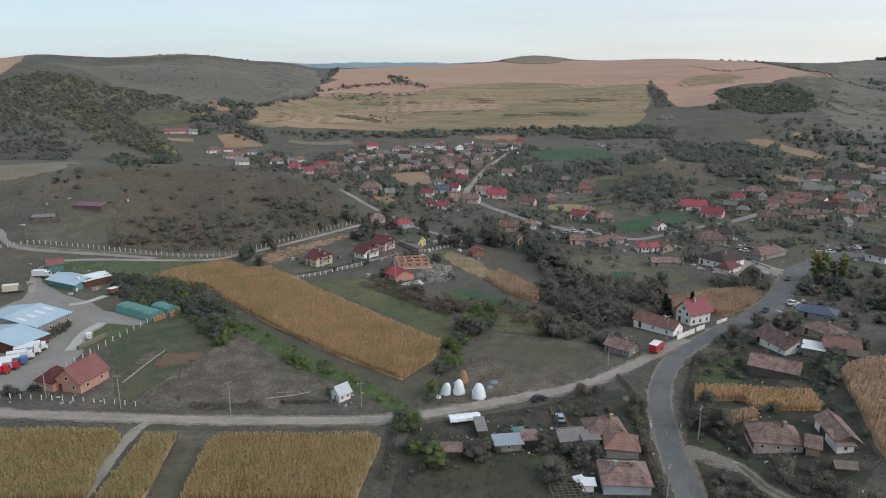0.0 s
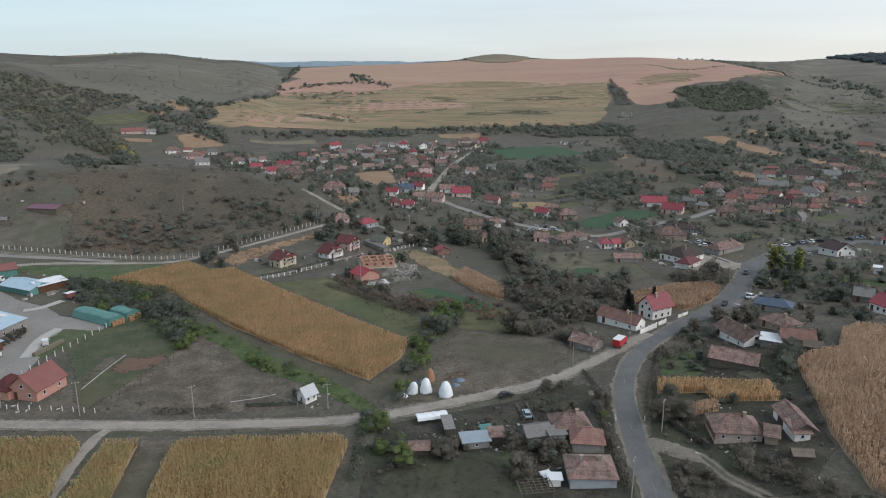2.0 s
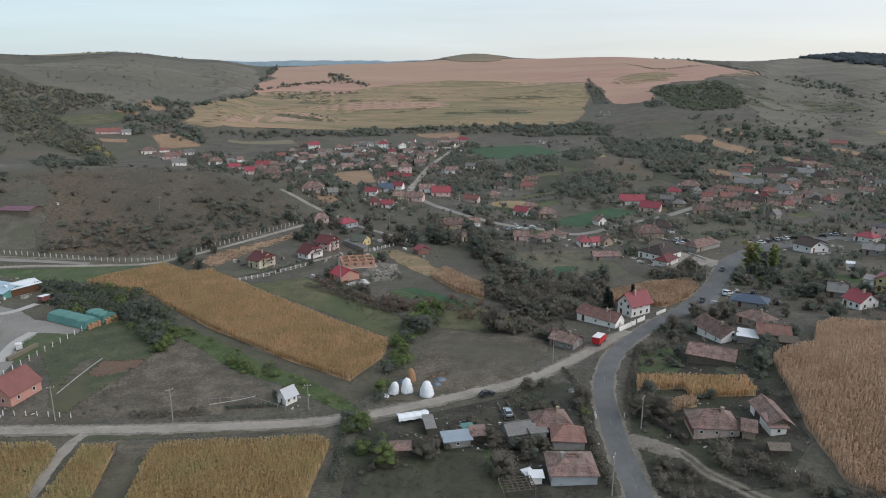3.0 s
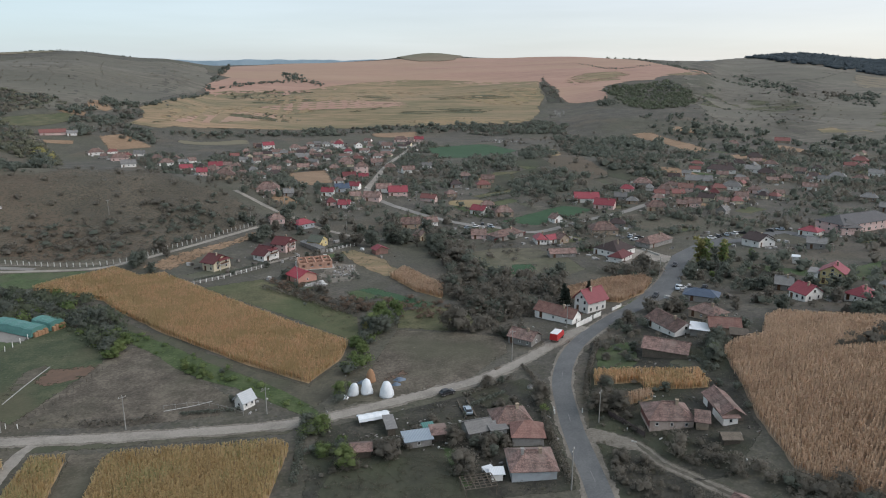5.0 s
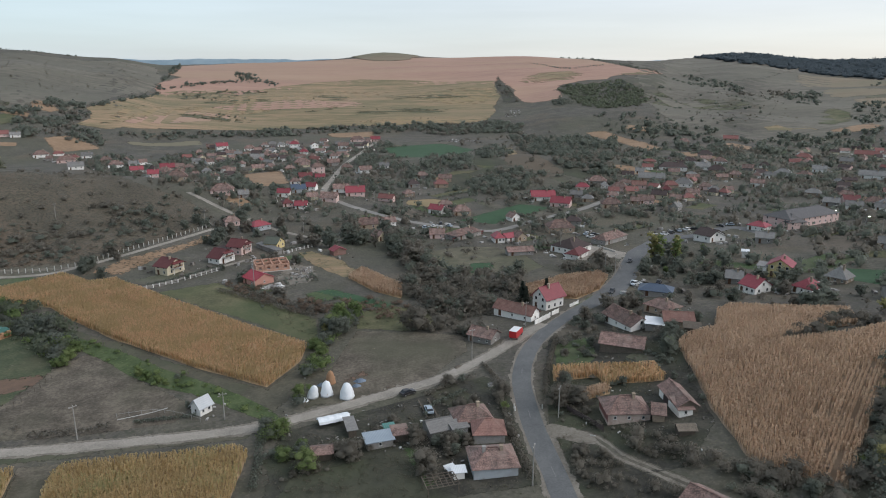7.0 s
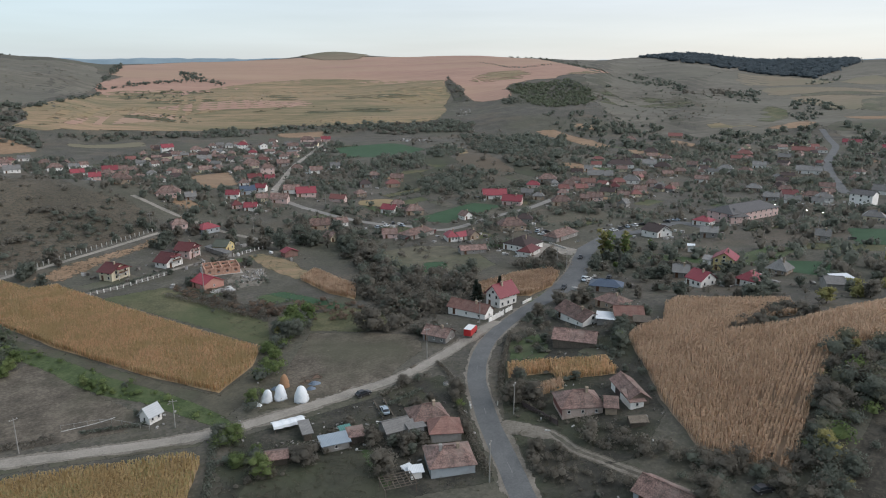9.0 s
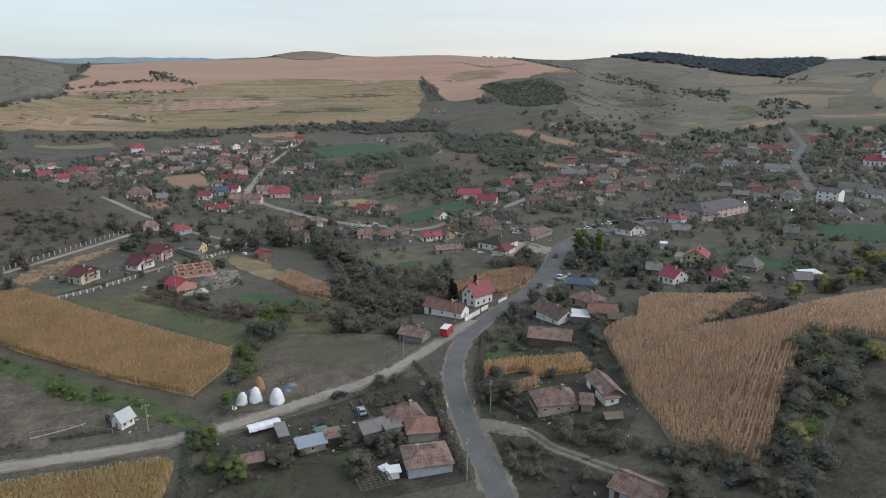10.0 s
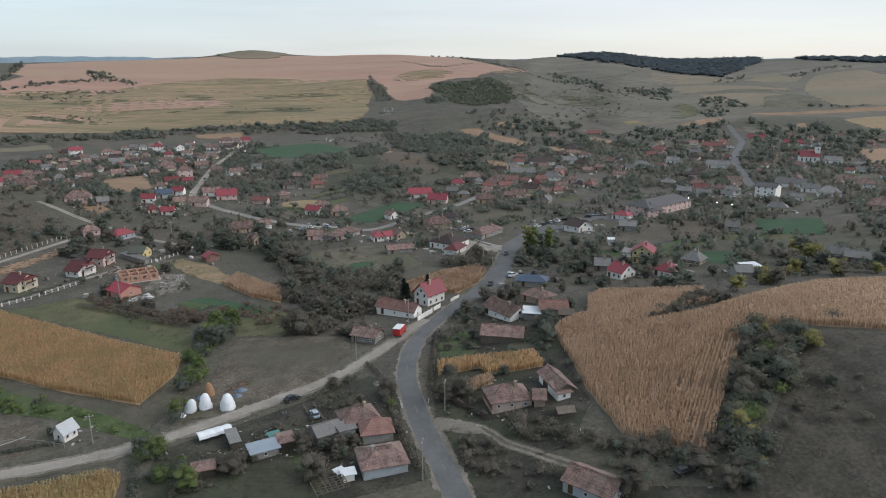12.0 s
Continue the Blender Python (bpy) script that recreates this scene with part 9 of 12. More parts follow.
def loading_ramp(x, y, rot):
    """Two long timbers on blocks, with a sunken way between them."""
    t = thing("loading_ramp", x, y, rot, "pair of long grey timber beams beside a parked car", "ramp")
    for sx in (-1.25, 1.25):
        bm = bmesh.new()
        box(bm, sx - 0.16, sx + 0.16, -4.6, 4.6, 0.22, 0.5)
        part("beam", bm, PLANK, t)
        for yy in (-4.0, -1.4, 1.4, 4.0):
            shared_part("ramp_block", "block", lambda bm: box(bm, -0.25, 0.25, -0.2, 0.2, -0.15, 0.218), CONCRETE, t, Matrix.Translation((sx, yy, 0)))


loading_ramp(27.6, 149.4, 4)
wall_run([(134.4, 290.8), (136.6, 277.3)], 0.7, 0.35, CONCRETE, "low concrete parapet of a small road bridge", "bridge_parapet")
fence([(118.4, 265.2), (125.9, 275.4), (134.0, 284.2)], 1.2, 1.6, 0.22, PLANK, "close dark stake fence along a stream bank", ((0.8, 0.05),))
house(-16.0, 315.0, -58, 18.0, 2.6, 1.9, 0.3, "shed", GREY_WALL, GREY_SHEET, "long low shed with a grey sheet roof along a yard", name="shed", category="shed", win=(0, 0), chimney=0)
house(-36.5, 312.5, -50, 7.0, 5.0, 2.3, 0.3, "shed", BROWN_WOOD, DARK_ROOF, "dark flat-roofed carport beside a white house", name="shed", category="shed", win=(0, 0), chimney=0)
house(180.9, 247.7, -35, 2.4, 2.2, 2.6, 0.4, "shed", WHITE, WHITE_SHEET, "small white hut on a garden edge", name="hut", category="hut", win=(0, 0), chimney=0)

for line in [[(-94.8, 213.6), (-83.7, 218.2)], [(-91.9, 210.2), (-79.0, 215.5)], [(-88.8, 205.8), (-75.6, 212.1)], [(-86.6, 202.1), (-72.7, 207.5)], [(-88.4, 197.8), (-78.6, 199.6)]]:
    tagged(ribbon("garden_row", line, 0.4, PALE_GRASS, 1, wobble=0.3, across=1), "pale dry row in a garden plot", "garden row", kind="structure")
# dashes along the middle of the asphalt, and marker posts at the bend
MIDDLE = spline(LINES[3][0][:60], 1.0)
for k in range(0, len(MIDDLE) - 6, 22):
    tagged(ribbon("road_marking", MIDDLE[k:k + 4].tolist(), 0.13, PAINT, 3, across=1), "faded white centre dash on asphalt", "road marking", kind="structure")
for p in ((47.6, 144.0), (53.8, 141.6), (47.4, 142.6)):
    t = thing("marker_post", *p, 20, "white roadside marker post at a bend", "marker post", "marker posts")
    bm = bmesh.new()
    drum(bm, 0, 0, -0.2, 1.1, 0.16, 0.12, 8)
    part("shaft", bm, WHITE, t)

tree(74.3, 219.2, 8.5, "fir", "fir", "fir trees")
tree(75.2, 217.9, 7.0, "fir", "fir", "fir trees")
tree(82.7, 218.4, 9.0, "fir", "fir", "fir trees")
for p, h in (((144.0, 256.6), 11), ((146.2, 258.6), 9), ((146.0, 254.8), 10), ((154.0, 256.4), 9), ((155.8, 258.0), 8), ((153.2, 254.6), 8)):
    tree(*p, h + 2, "tall", "yellow" if h % 2 else "bright", "roadside trees")
for p, h in (((-78.9, 223.8), 5.6), ((-82.2, 226.1), 4.6), ((-10.6, 146.6), 3.5), ((-9.5, 147.7), 3.2), ((-27.1, 161.9), 2.4), ((-29.1, 162.6), 2.0), ((12.4, 316.3), 8)):
    tree(*p, h, "round", "green", "single trees")
for p, h in (((-1.5, 129.0), 5), ((-2.6, 161.7), 4), ((12.2, 210.6), 5.5), ((9.2, 205.5), 5), ((-2.3, 136.9), 3)):
    tree(*p, h, "round", "bright", "single trees")

tree(74.2, 90.5, 6.6, "round", "brown", "track trees")
tree(76.4, 91.4, 5.4, "round", "green", "track trees")
tree(88.7, 82.7, 4.5, "round", "brown", "track trees")
tree(56.6, 140.6, 5.2, "round", "brown", "garden trees")
tree(58.4, 141.4, 4.6, "round", "brown", "garden trees")
tree(60.2, 143.2, 4.0, "bush", "brown", "garden trees")

for p, h, tone in (((29.5, 130.8), 3.6, "brown"), ((31.4, 132.1), 3.2, "green"), ((28.0, 131.8), 3.0, "brown"), ((32.8, 130.6), 3.0, "brown"), ((26.4, 132.4), 2.6, "green"), ((29.6, 127.8), 2.6, "green"), ((27.7, 127.5), 2.4, "brown"), ((23.7, 135.7), 2.4, "brown"), ((22.0, 137.2), 2.0, "green"), ((43.0, 132.5), 2.8, "brown")):
    tree(*p, h, "round", tone, "garden trees")
hedge([(44.5, 139.6), (43.7, 132.5), (42.7, 123.9), (42.3, 115.4)], 1.2, 1.0, BROWN_LEAF, "low grey-brown hedge beside the asphalt road", 21)
hedge([(28.1, 156.2), (35.1, 159.9), (42.3, 163.3)], 1.3, 0.8, BROWN_LEAF, "dry weeds along a gravel road bank", 22)
hedge([(-10.8, 144.5), (-11.4, 134.7), (-11.8, 123.9)], 1.2, 1.0, LEAF, "dark weeds along a ditch", 23)


def water_tank(x, y, rot):
    t = thing("water_tank", x, y, rot, "white plastic water tank in a wire cage", "tank")
    bm = bmesh.new()
    box(bm, -0.9, 0.9, -0.9, 0.9, 0.16, 2.0)
    bmesh.ops.bevel(bm, geom=bm.edges[:], offset=0.15, segments=2, affect="EDGES")
    part("tank", bm, WHITE_PAINT, t)
    for k in range(3):
        bm = bmesh.new()
        box(bm, -0.95, 0.95, -0.95, 0.95, 0.5 + 0.55 * k, 0.56 + 0.55 * k)
        part("cage_bar", bm, GREY_SHEET, t)
    bm = bmesh.new()
    box(bm, -1.0, 1.0, -1.0, 1.0, 0, 0.158)
    part("pallet", bm, PLANK, t)


water_tank(-109.5, 201.1, 30)
BALE_LINE = np.linspace([(-108.2, 192.9), (-105.5, 202.5)][0], [(-108.2, 192.9), (-105.5, 202.5)][1], 9)
for k, (x, y) in enumerate(BALE_LINE):
    b = thing("straw_bale", x, y, 74 + (k * 37) % 9 - 4, "weathered grey-brown straw bale in a row", "bale", "bale row")
    bm = bmesh.new()
    box(bm, -0.75, 0.75, -0.6, 0.6, -0.05, 1.15)
    bmesh.ops.bevel(bm, geom=bm.edges[:], offset=0.14, segments=1, affect="EDGES")
    part("bale", bm, PALE_GRASS, b)
tagged(ribbon("garden_path", [(-85.0, 169.5), (-83.9, 180.5), (-82.3, 191.9)], 0.35, CONCRETE, 3, across=1), "narrow pale path across a grass plot", "path", kind="structure")
tagged(ribbon("garden_path", [(-44.7, 160.1), (-38.0, 162.0), (-34.0, 163.9)], 0.4, CONCRETE, 3, across=1), "narrow pale garden path by a cottage", "path", kind="structure")

well = thing("well", 45.6, 157.4, 0, "low concrete well ring on bare ground", "well")
bm = bmesh.new()
drum(bm, 0, 0, -0.2, 0.55, 0.85, 0.8, 14)
part("ring", bm, CONCRETE, well)
bm = bmesh.new()
drum(bm, 0, 0, 0.552, 0.66, 0.72, 0.7, 14)
part("lid", bm, GREY_SHEET, well, "grey metal lid")
for x, y, r in ((20.6, 163.8, 10), (40.1, 171.2, 40)):
    b = thing("timber_pile", x, y, r, "small pile of grey weathered boards", "boards")
    for k in range(4):
        bm = bmesh.new()
        box(bm, -1.3 + 0.1 * k, 1.2 - 0.07 * k, -0.5 + 0.24 * k, -0.28 + 0.24 * k, 0.0, 0.22 + 0.05 * (k % 2))
        part("board", bm, PLANK, b)


# ---- groves, hedges and scrub ----
scrub("hill_scrub", [(-501.4, 797.4), (-491.5, 813.0), (-439.7, 770.9), (-389.3, 726.0), (-351.6, 684.0), (-337.1, 633.2), (-286.5, 506.2), (-368.1, 607.7), (-388.6, 609.3)], 300, 1.4, 4.0, LEAF, "grey-green bushes on a low hill flank", 670, fields=False, front=0, sprays=9, clump=0.35, wide=0.65)
scrub("hill_scrub", [(-501.4, 797.4), (-491.5, 813.0), (-439.7, 770.9), (-389.3, 726.0), (-351.6, 684.0), (-337.1, 633.2), (-286.5, 506.2), (-368.1, 607.7), (-388.6, 609.3)], 160, 1.2, 3.4, BROWN_LEAF, "brown bushes on a low hill flank", 671, fields=False, front=0, sprays=9, clump=0.4, wide=0.65)
scrub("valley_brush", [(55.0, 299.6), (72.4, 306.5), (86.5, 301.8), (97.5, 283.2), (97.5, 264.6), (86.9, 255.1), (78.7, 262.1), (61.3, 257.0), (58.1, 269.5), (53.5, 278.8)], 260, 0.8, 2.4, BROWN_LEAF, "brown bushes in open valley grass", 660, clump=0.4, front=0, fields=False, sprays=12, room=0.3, wide=0.65)
scrub("valley_brush", [(55.0, 299.6), (72.4, 306.5), (86.5, 301.8), (97.5, 283.2), (97.5, 264.6), (86.9, 255.1), (78.7, 262.1), (61.3, 257.0), (58.1, 269.5), (53.5, 278.8)], 900, 0.3, 1.0, DRY_WEED, "dry weeds in open valley grass", 661, clump=0.35, front=0, fields=False, sprays=6, room=0.2, wide=0.9)
HARD.append([(55.0, 299.6), (72.4, 306.5), (86.5, 301.8), (97.5, 283.2), (97.5, 264.6), (86.9, 255.1), (78.7, 262.1), (61.3, 257.0), (58.1, 269.5), (53.5, 278.8)])  # the open grass stays clear of trees
scrub("stream_thicket", [(103.9, 258.9), (117.4, 264.5), (127.7, 267.8), (129.9, 258.8), (126.4, 249.0), (118.5, 242.4), (110.3, 245.0), (102.3, 248.4)], 900, 1.6, 4.4, BROWN_LEAF, "soft grey-brown thicket along a stream bank", 662, clump=0.1, front=0, fields=False, sprays=14, room=0.3, wide=0.6)
scrub("stream_thicket", [(103.9, 258.9), (117.4, 264.5), (127.7, 267.8), (129.9, 258.8), (126.4, 249.0), (118.5, 242.4), (110.3, 245.0), (102.3, 248.4)], 300, 1.6, 3.6, LEAF, "dull green bushes along a stream bank", 663, clump=0.2, front=0, fields=False, sprays=14, room=0.3, wide=0.6)
scrub("field_bushes", [(-214.3, 1312.2), (-182.4, 1380.8), (-138.4, 1421.1), (-89.1, 1429.1), (-82.5, 1396.3), (-135.3, 1383.2), (-178.6, 1347.9), (-208.1, 1299.0)], 160, 1.5, 4.0, LEAF, "line of dark bushes along a bank in ploughed land", 640, fields=False, front=0, sprays=8, clump=0.15, wide=0.75)
scrub("field_bushes", [(-107.6, 1570.3), (-91.8, 1586.3), (-65.0, 1469.5), (-27.3, 1388.5), (-42.1, 1376.1), (-79.2, 1435.7)], 160, 1.5, 4.0, LEAF, "line of dark bushes along a bank in ploughed land", 640, fields=False, front=0, sprays=8, clump=0.15, wide=0.75)
scrub("field_bushes", [(-205.1, 1278.1), (-131.4, 1335.1), (-46.0, 1324.7), (-45.1, 1283.6), (-127.6, 1289.1), (-191.3, 1240.6)], 120, 1.0, 3.0, OLIVE_LEAF, "low bushes in a fold of a yellow field", 642, fields=False, front=0, sprays=8, clump=0.2, wide=0.8)
scrub("field_bushes", [(-139.6, 1023.8), (-108.7, 1072.9), (-69.1, 1038.6), (-71.0, 1007.2), (-103.1, 1009.7)], 120, 1.0, 3.0, OLIVE_LEAF, "low bushes in a fold of a yellow field", 642, fields=False, front=0, sprays=8, clump=0.2, wide=0.8)
car(85.3, 89.6, 4, BLACK_PAINT, "black car parked below a thicket")
scrub("pasture_brush", [(134.7, 116.5), (156.8, 118.8), (156.8, 108.4), (108.2, 69.7), (93.5, 78.2), (106.9, 88.0)], 900, 0.25, 1.0, DRY_WEED, "low brown brush on a grazed hillside", 620, clump=0.35, front=0, fields=False, sprays=7, room=0.2, wide=0.9)
scrub("pasture_brush", [(134.7, 116.5), (156.8, 118.8), (156.8, 108.4), (108.2, 69.7), (93.5, 78.2), (106.9, 88.0)], 500, 0.25, 0.9, WEED_LEAF, "low green weeds on a grazed hillside", 621, clump=0.4, front=0, fields=False, sprays=7, room=0.2, wide=0.9)
scrub("pasture_brush", [(137.5, 118.3), (158.4, 120.1), (164.3, 114.1), (122.1, 81.0), (110.9, 87.2), (111.4, 92.5)], 420, 0.8, 2.6, BROWN_LEAF, "brown bushes at the edge of a hillside", 622, clump=0.35, front=0, fields=False, sprays=14, room=0.3, wide=0.65)
scrub("hedge_belt", [(137.1, 126.4), (142.6, 120.8), (135.0, 108.6), (109.8, 89.4), (95.6, 81.3), (89.0, 88.0), (95.6, 92.8), (106.1, 104.8), (119.2, 114.7)], 45, 2.0, 4.4, YELLOW_LEAF, "a few yellowing bushes in a dense belt", 623, clump=0.1, front=0, fields=False, sprays=14, room=0.3, wide=0.6)
tree(135.9, 107.2, 3.6, "bush", "yellow", "hillside bushes")
tree(126.3, 93.5, 2.6, "bush", "green", "hillside bushes")
tree(115.6, 91.6, 2.2, "bush", "brown", "hillside bushes")
scrub("farm_hedge", [(-136.0, 266.9), (-125.5, 266.3), (-106.7, 258.7), (-91.3, 252.3), (-77.5, 233.8), (-66.1, 210.9), (-65.7, 198.6), (-72.0, 201.0), (-81.1, 213.5), (-93.6, 224.4), (-107.9, 230.7), (-122.7, 245.6)], 700, 1.8, 4.2, WOOD_LEAF, "dense dark green hedge between farmyard and maize", 601, clump=0.15, front=0, fields=False, sprays=20, room=0.3, wide=0.65)
scrub("farm_hedge", [(-136.0, 266.9), (-125.5, 266.3), (-106.7, 258.7), (-91.3, 252.3), (-77.5, 233.8), (-66.1, 210.9), (-65.7, 198.6), (-72.0, 201.0), (-81.1, 213.5), (-93.6, 224.4), (-107.9, 230.7), (-122.7, 245.6)], 260, 2.0, 4.2, BRIGHT_LEAF, "fresh green bushes in a dense hedge", 602, clump=0.4, front=0, fields=False, sprays=20, room=0.3, wide=0.65)
scrub("ditch_bushes", [(-70.3, 216.3), (-69.0, 217.8), (-50.7, 200.9), (-33.7, 183.5), (-17.8, 168.1), (-9.4, 157.7), (-6.1, 150.0), (-9.0, 149.9), (-16.5, 158.3), (-29.0, 169.8), (-40.3, 177.8), (-53.2, 193.4), (-63.9, 204.8)], 900, 0.4, 1.6, BRIGHT_LEAF, "fresh green weeds along a ditch", 603, clump=0.38, front=0, fields=False, sprays=10, room=0.2, wide=0.8)
scrub("ditch_bushes", [(-12.8, 149.6), (-9.6, 151.0), (-5.8, 142.1), (-1.0, 135.2), (2.0, 127.1), (-2.1, 124.5), (-6.9, 129.3), (-10.2, 138.4)], 900, 1.2, 3.6, WOOD_LEAF, "dark green bushes where a ditch meets a road", 604, clump=0.2, front=0, fields=False, sprays=18, room=0.3, wide=0.7)
scrub("ditch_bushes", [(-11.0, 147.4), (-6.2, 143.2), (-1.0, 136.3), (2.0, 128.2), (-2.1, 125.7), (-7.0, 131.6)], 700, 1.5, 3.4, BRIGHT_LEAF, "fresh green bushes in a ditch by a road", 605, clump=0.35, front=0, fields=False, sprays=18, room=0.3, wide=0.7)
scrub("field_edge_trees", [(1.1, 136.3), (12.5, 137.1), (12.0, 132.4), (5.9, 130.4), (1.2, 131.9)], 1500, 1.6, 3.6, BROWN_LEAF, "bare brown garden trees before sheds", 606, clump=0.1, front=0, fields=False, sprays=22, room=0.2, wide=0.6)
scrub("hill_scrub", [(-642.7, 959.6), (-613.0, 985.9), (-593.3, 1036.1), (-527.2, 1048.9), (-428.8, 1008.3), (-362.7, 979.5), (-337.4, 939.4), (-388.1, 889.9), (-368.2, 829.3), (-301.3, 754.4), (-276.6, 704.0), (-264.3, 650.1), (-294.4, 678.2), (-338.3, 702.9), (-351.5, 701.0), (-415.1, 788.9), (-457.5, 797.9), (-497.8, 791.4), (-521.0, 769.0)], 300, 1.6, 4.6, BROWN_LEAF, "brown scrub on a steep hillside", 306, fields=False, front=0, category="scrub", sprays=6, clump=0.25, wide=0.68)
scrub("hill_scrub", [(-642.7, 959.6), (-613.0, 985.9), (-593.3, 1036.1), (-527.2, 1048.9), (-428.8, 1008.3), (-362.7, 979.5), (-337.4, 939.4), (-388.1, 889.9), (-368.2, 829.3), (-301.3, 754.4), (-276.6, 704.0), (-264.3, 650.1), (-294.4, 678.2), (-338.3, 702.9), (-351.5, 701.0), (-415.1, 788.9), (-457.5, 797.9), (-497.8, 791.4), (-521.0, 769.0)], 160, 1.8, 5.0, LEAF, "green scrub on a steep hillside", 307, fields=False, front=0, category="scrub", sprays=6, clump=0.36, wide=0.68)
scrub("hill_scrub", [(-642.7, 959.6), (-613.0, 985.9), (-593.3, 1036.1), (-527.2, 1048.9), (-428.8, 1008.3), (-362.7, 979.5), (-337.4, 939.4), (-388.1, 889.9), (-368.2, 829.3), (-301.3, 754.4), (-276.6, 704.0), (-264.3, 650.1), (-294.4, 678.2), (-338.3, 702.9), (-351.5, 701.0), (-415.1, 788.9), (-457.5, 797.9), (-497.8, 791.4), (-521.0, 769.0)], 90, 2.0, 5.0, OLIVE_LEAF, "olive scrub on a steep hillside", 308, fields=False, front=0, category="scrub", sprays=6, clump=0.42, wide=0.8)
scrub("hill_scrub", [(-463.8, 872.5), (-455.5, 912.9), (-346.9, 791.3), (-276.6, 704.0), (-218.8, 590.3), (-258.7, 636.1), (-294.4, 678.2), (-338.3, 702.9), (-382.1, 746.8)], 170, 2.5, 6.5, OLIVE_LEAF, "yellowish olive trees along a spur", 309, fields=False, front=0, category="scrub", sprays=8, clump=0.3, wide=0.75)
scrub("hill_scrub", [(-288.5, 698.2), (-276.6, 704.0), (-252.9, 662.1), (-253.8, 643.4), (-273.2, 666.1)], 260, 3, 6, YELLOW_LEAF, "yellowing trees at the foot of a spur", 310, fields=False, front=0, category="scrub", sprays=9, clump=0.2, wide=0.75)
scrub("hill_scrub", [(-274.1, 676.6), (-265.5, 680.0), (-163.2, 418.1), (-166.6, 411.3)], 120, 6, 9, LEAF, "dark round tree clump at the foot of a hill", 311, fields=False, front=0, category="scrub", sprays=14, clump=0, wide=0.75)
scrub("hill_scrub", [(-409.1, 643.1), (-396.3, 657.0), (-359.0, 656.0), (-331.8, 608.5), (-355.8, 603.2), (-305.5, 477.6)], 260, 1.5, 4.2, LEAF, "dull bushes on a low slope", 312, fields=False, front=0, category="scrub", sprays=8, clump=0.45, wide=0.75)
scrub("hill_scrub", [(-313.9, 643.6), (-304.3, 657.1), (-280.0, 643.6), (-167.2, 414.4), (-173.2, 388.7), (-186.9, 394.8)], 300, 1.5, 4.5, LEAF, "dark bushes in a dip of a slope", 313, fields=False, front=0, category="scrub", sprays=9, clump=0.35, wide=0.75)
scrub("hill_scrub", [(-223.9, 366.3), (-212.5, 379.2), (-201.6, 388.7), (-194.5, 373.7), (-204.5, 363.3), (-216.7, 358.4)], 260, 1.2, 3.6, LEAF, "bushes along a slope edge", 314, fields=False, front=0, category="scrub", sprays=9, clump=0.45, wide=0.75)
scrub("hill_scrub", [(-475.6, 754.1), (-447.3, 779.3), (-408.3, 775.3), (-338.7, 691.4), (-347.9, 665.3), (-392.3, 668.7), (-414.8, 652.7)], 110, 0.8, 3.2, DRY_WEED, "low brush on a grassy slope", 315, fields=False, front=0, category="scrub", sprays=5, clump=0.45, wide=0.75)
scrub("hill_scrub", [(-365.1, 964.6), (-324.5, 934.4), (-314.0, 972.9), (-277.3, 1008.8), (-238.5, 922.0), (-252.7, 887.9), (-217.0, 829.4), (-191.0, 775.2), (-221.5, 772.6), (-245.4, 791.1), (-274.0, 763.6), (-299.2, 827.6), (-305.5, 876.8), (-337.0, 906.2)], 170, 2.5, 7, LEAF, "dark trees in a dell", 316, fields=False, front=0, category="tree belt", sprays=8, clump=0.35, wide=0.75)
scrub("hill_scrub", [(-365.1, 964.6), (-324.5, 934.4), (-314.0, 972.9), (-277.3, 1008.8), (-238.5, 922.0), (-252.7, 887.9), (-217.0, 829.4), (-191.0, 775.2), (-221.5, 772.6), (-245.4, 791.1), (-274.0, 763.6), (-299.2, 827.6), (-305.5, 876.8), (-337.0, 906.2)], 90, 2, 5, BROWN_LEAF, "brown thickets in a dell", 317, fields=False, front=0, category="tree belt", sprays=8, clump=0.4, wide=0.75)
scrub("hill_scrub", [(-622.5, 1265.1), (-497.7, 1392.5), (-396.2, 1503.6), (-282.3, 1593.2), (-256.6, 1324.2), (-296.6, 1081.5), (-363.3, 1003.9), (-499.9, 1079.8)], 70, 0.5, 1.8, DRY_WEED, "low bushes scattered on far pasture", 318, fields=False, front=0, category="scrub", sprays=6, clump=0.4, wide=0.75)
scrub("slope_hedge", [(-270.4, 982.5), (-239.0, 1053.4), (-226.1, 1211.4), (-223.5, 1281.2), (-237.1, 1307.4), (-239.2, 1382.3), (-262.6, 1713.0), (-258.5, 1778.3), (-243.5, 1692.6), (-234.5, 1486.6), (-233.2, 1372.2), (-217.5, 1288.3), (-219.8, 1176.9), (-233.8, 1029.9), (-259.1, 968.8)], 150, 2.5, 6, LEAF, "hedge of trees along a field edge", 319, fields=False, front=0, category="tree belt", sprays=8, clump=0.2, wide=0.75)
scrub("ridge_trees", [(-607.0, 1450.8), (-557.8, 1497.0), (-515.9, 1512.0), (-466.1, 1541.8), (-436.8, 1611.6), (-454.7, 1503.5), (-500.3, 1465.6), (-549.2, 1442.6)], 90, 1.2, 2.6, LEAF, "line of trees along a ridge", 320, fields=False, front=0, category="tree belt", sprays=6, clump=0, wide=0.75)
scrub("ridge_trees", [(-684.3, 1309.7), (-674.9, 1352.7), (-659.9, 1402.2), (-641.9, 1358.8), (-660.4, 1323.1), (-672.7, 1291.0)], 90, 1.2, 2.6, LEAF, "row of trees on a crest", 321, fields=False, front=0, category="tree belt", sprays=6, clump=0, wide=0.75)
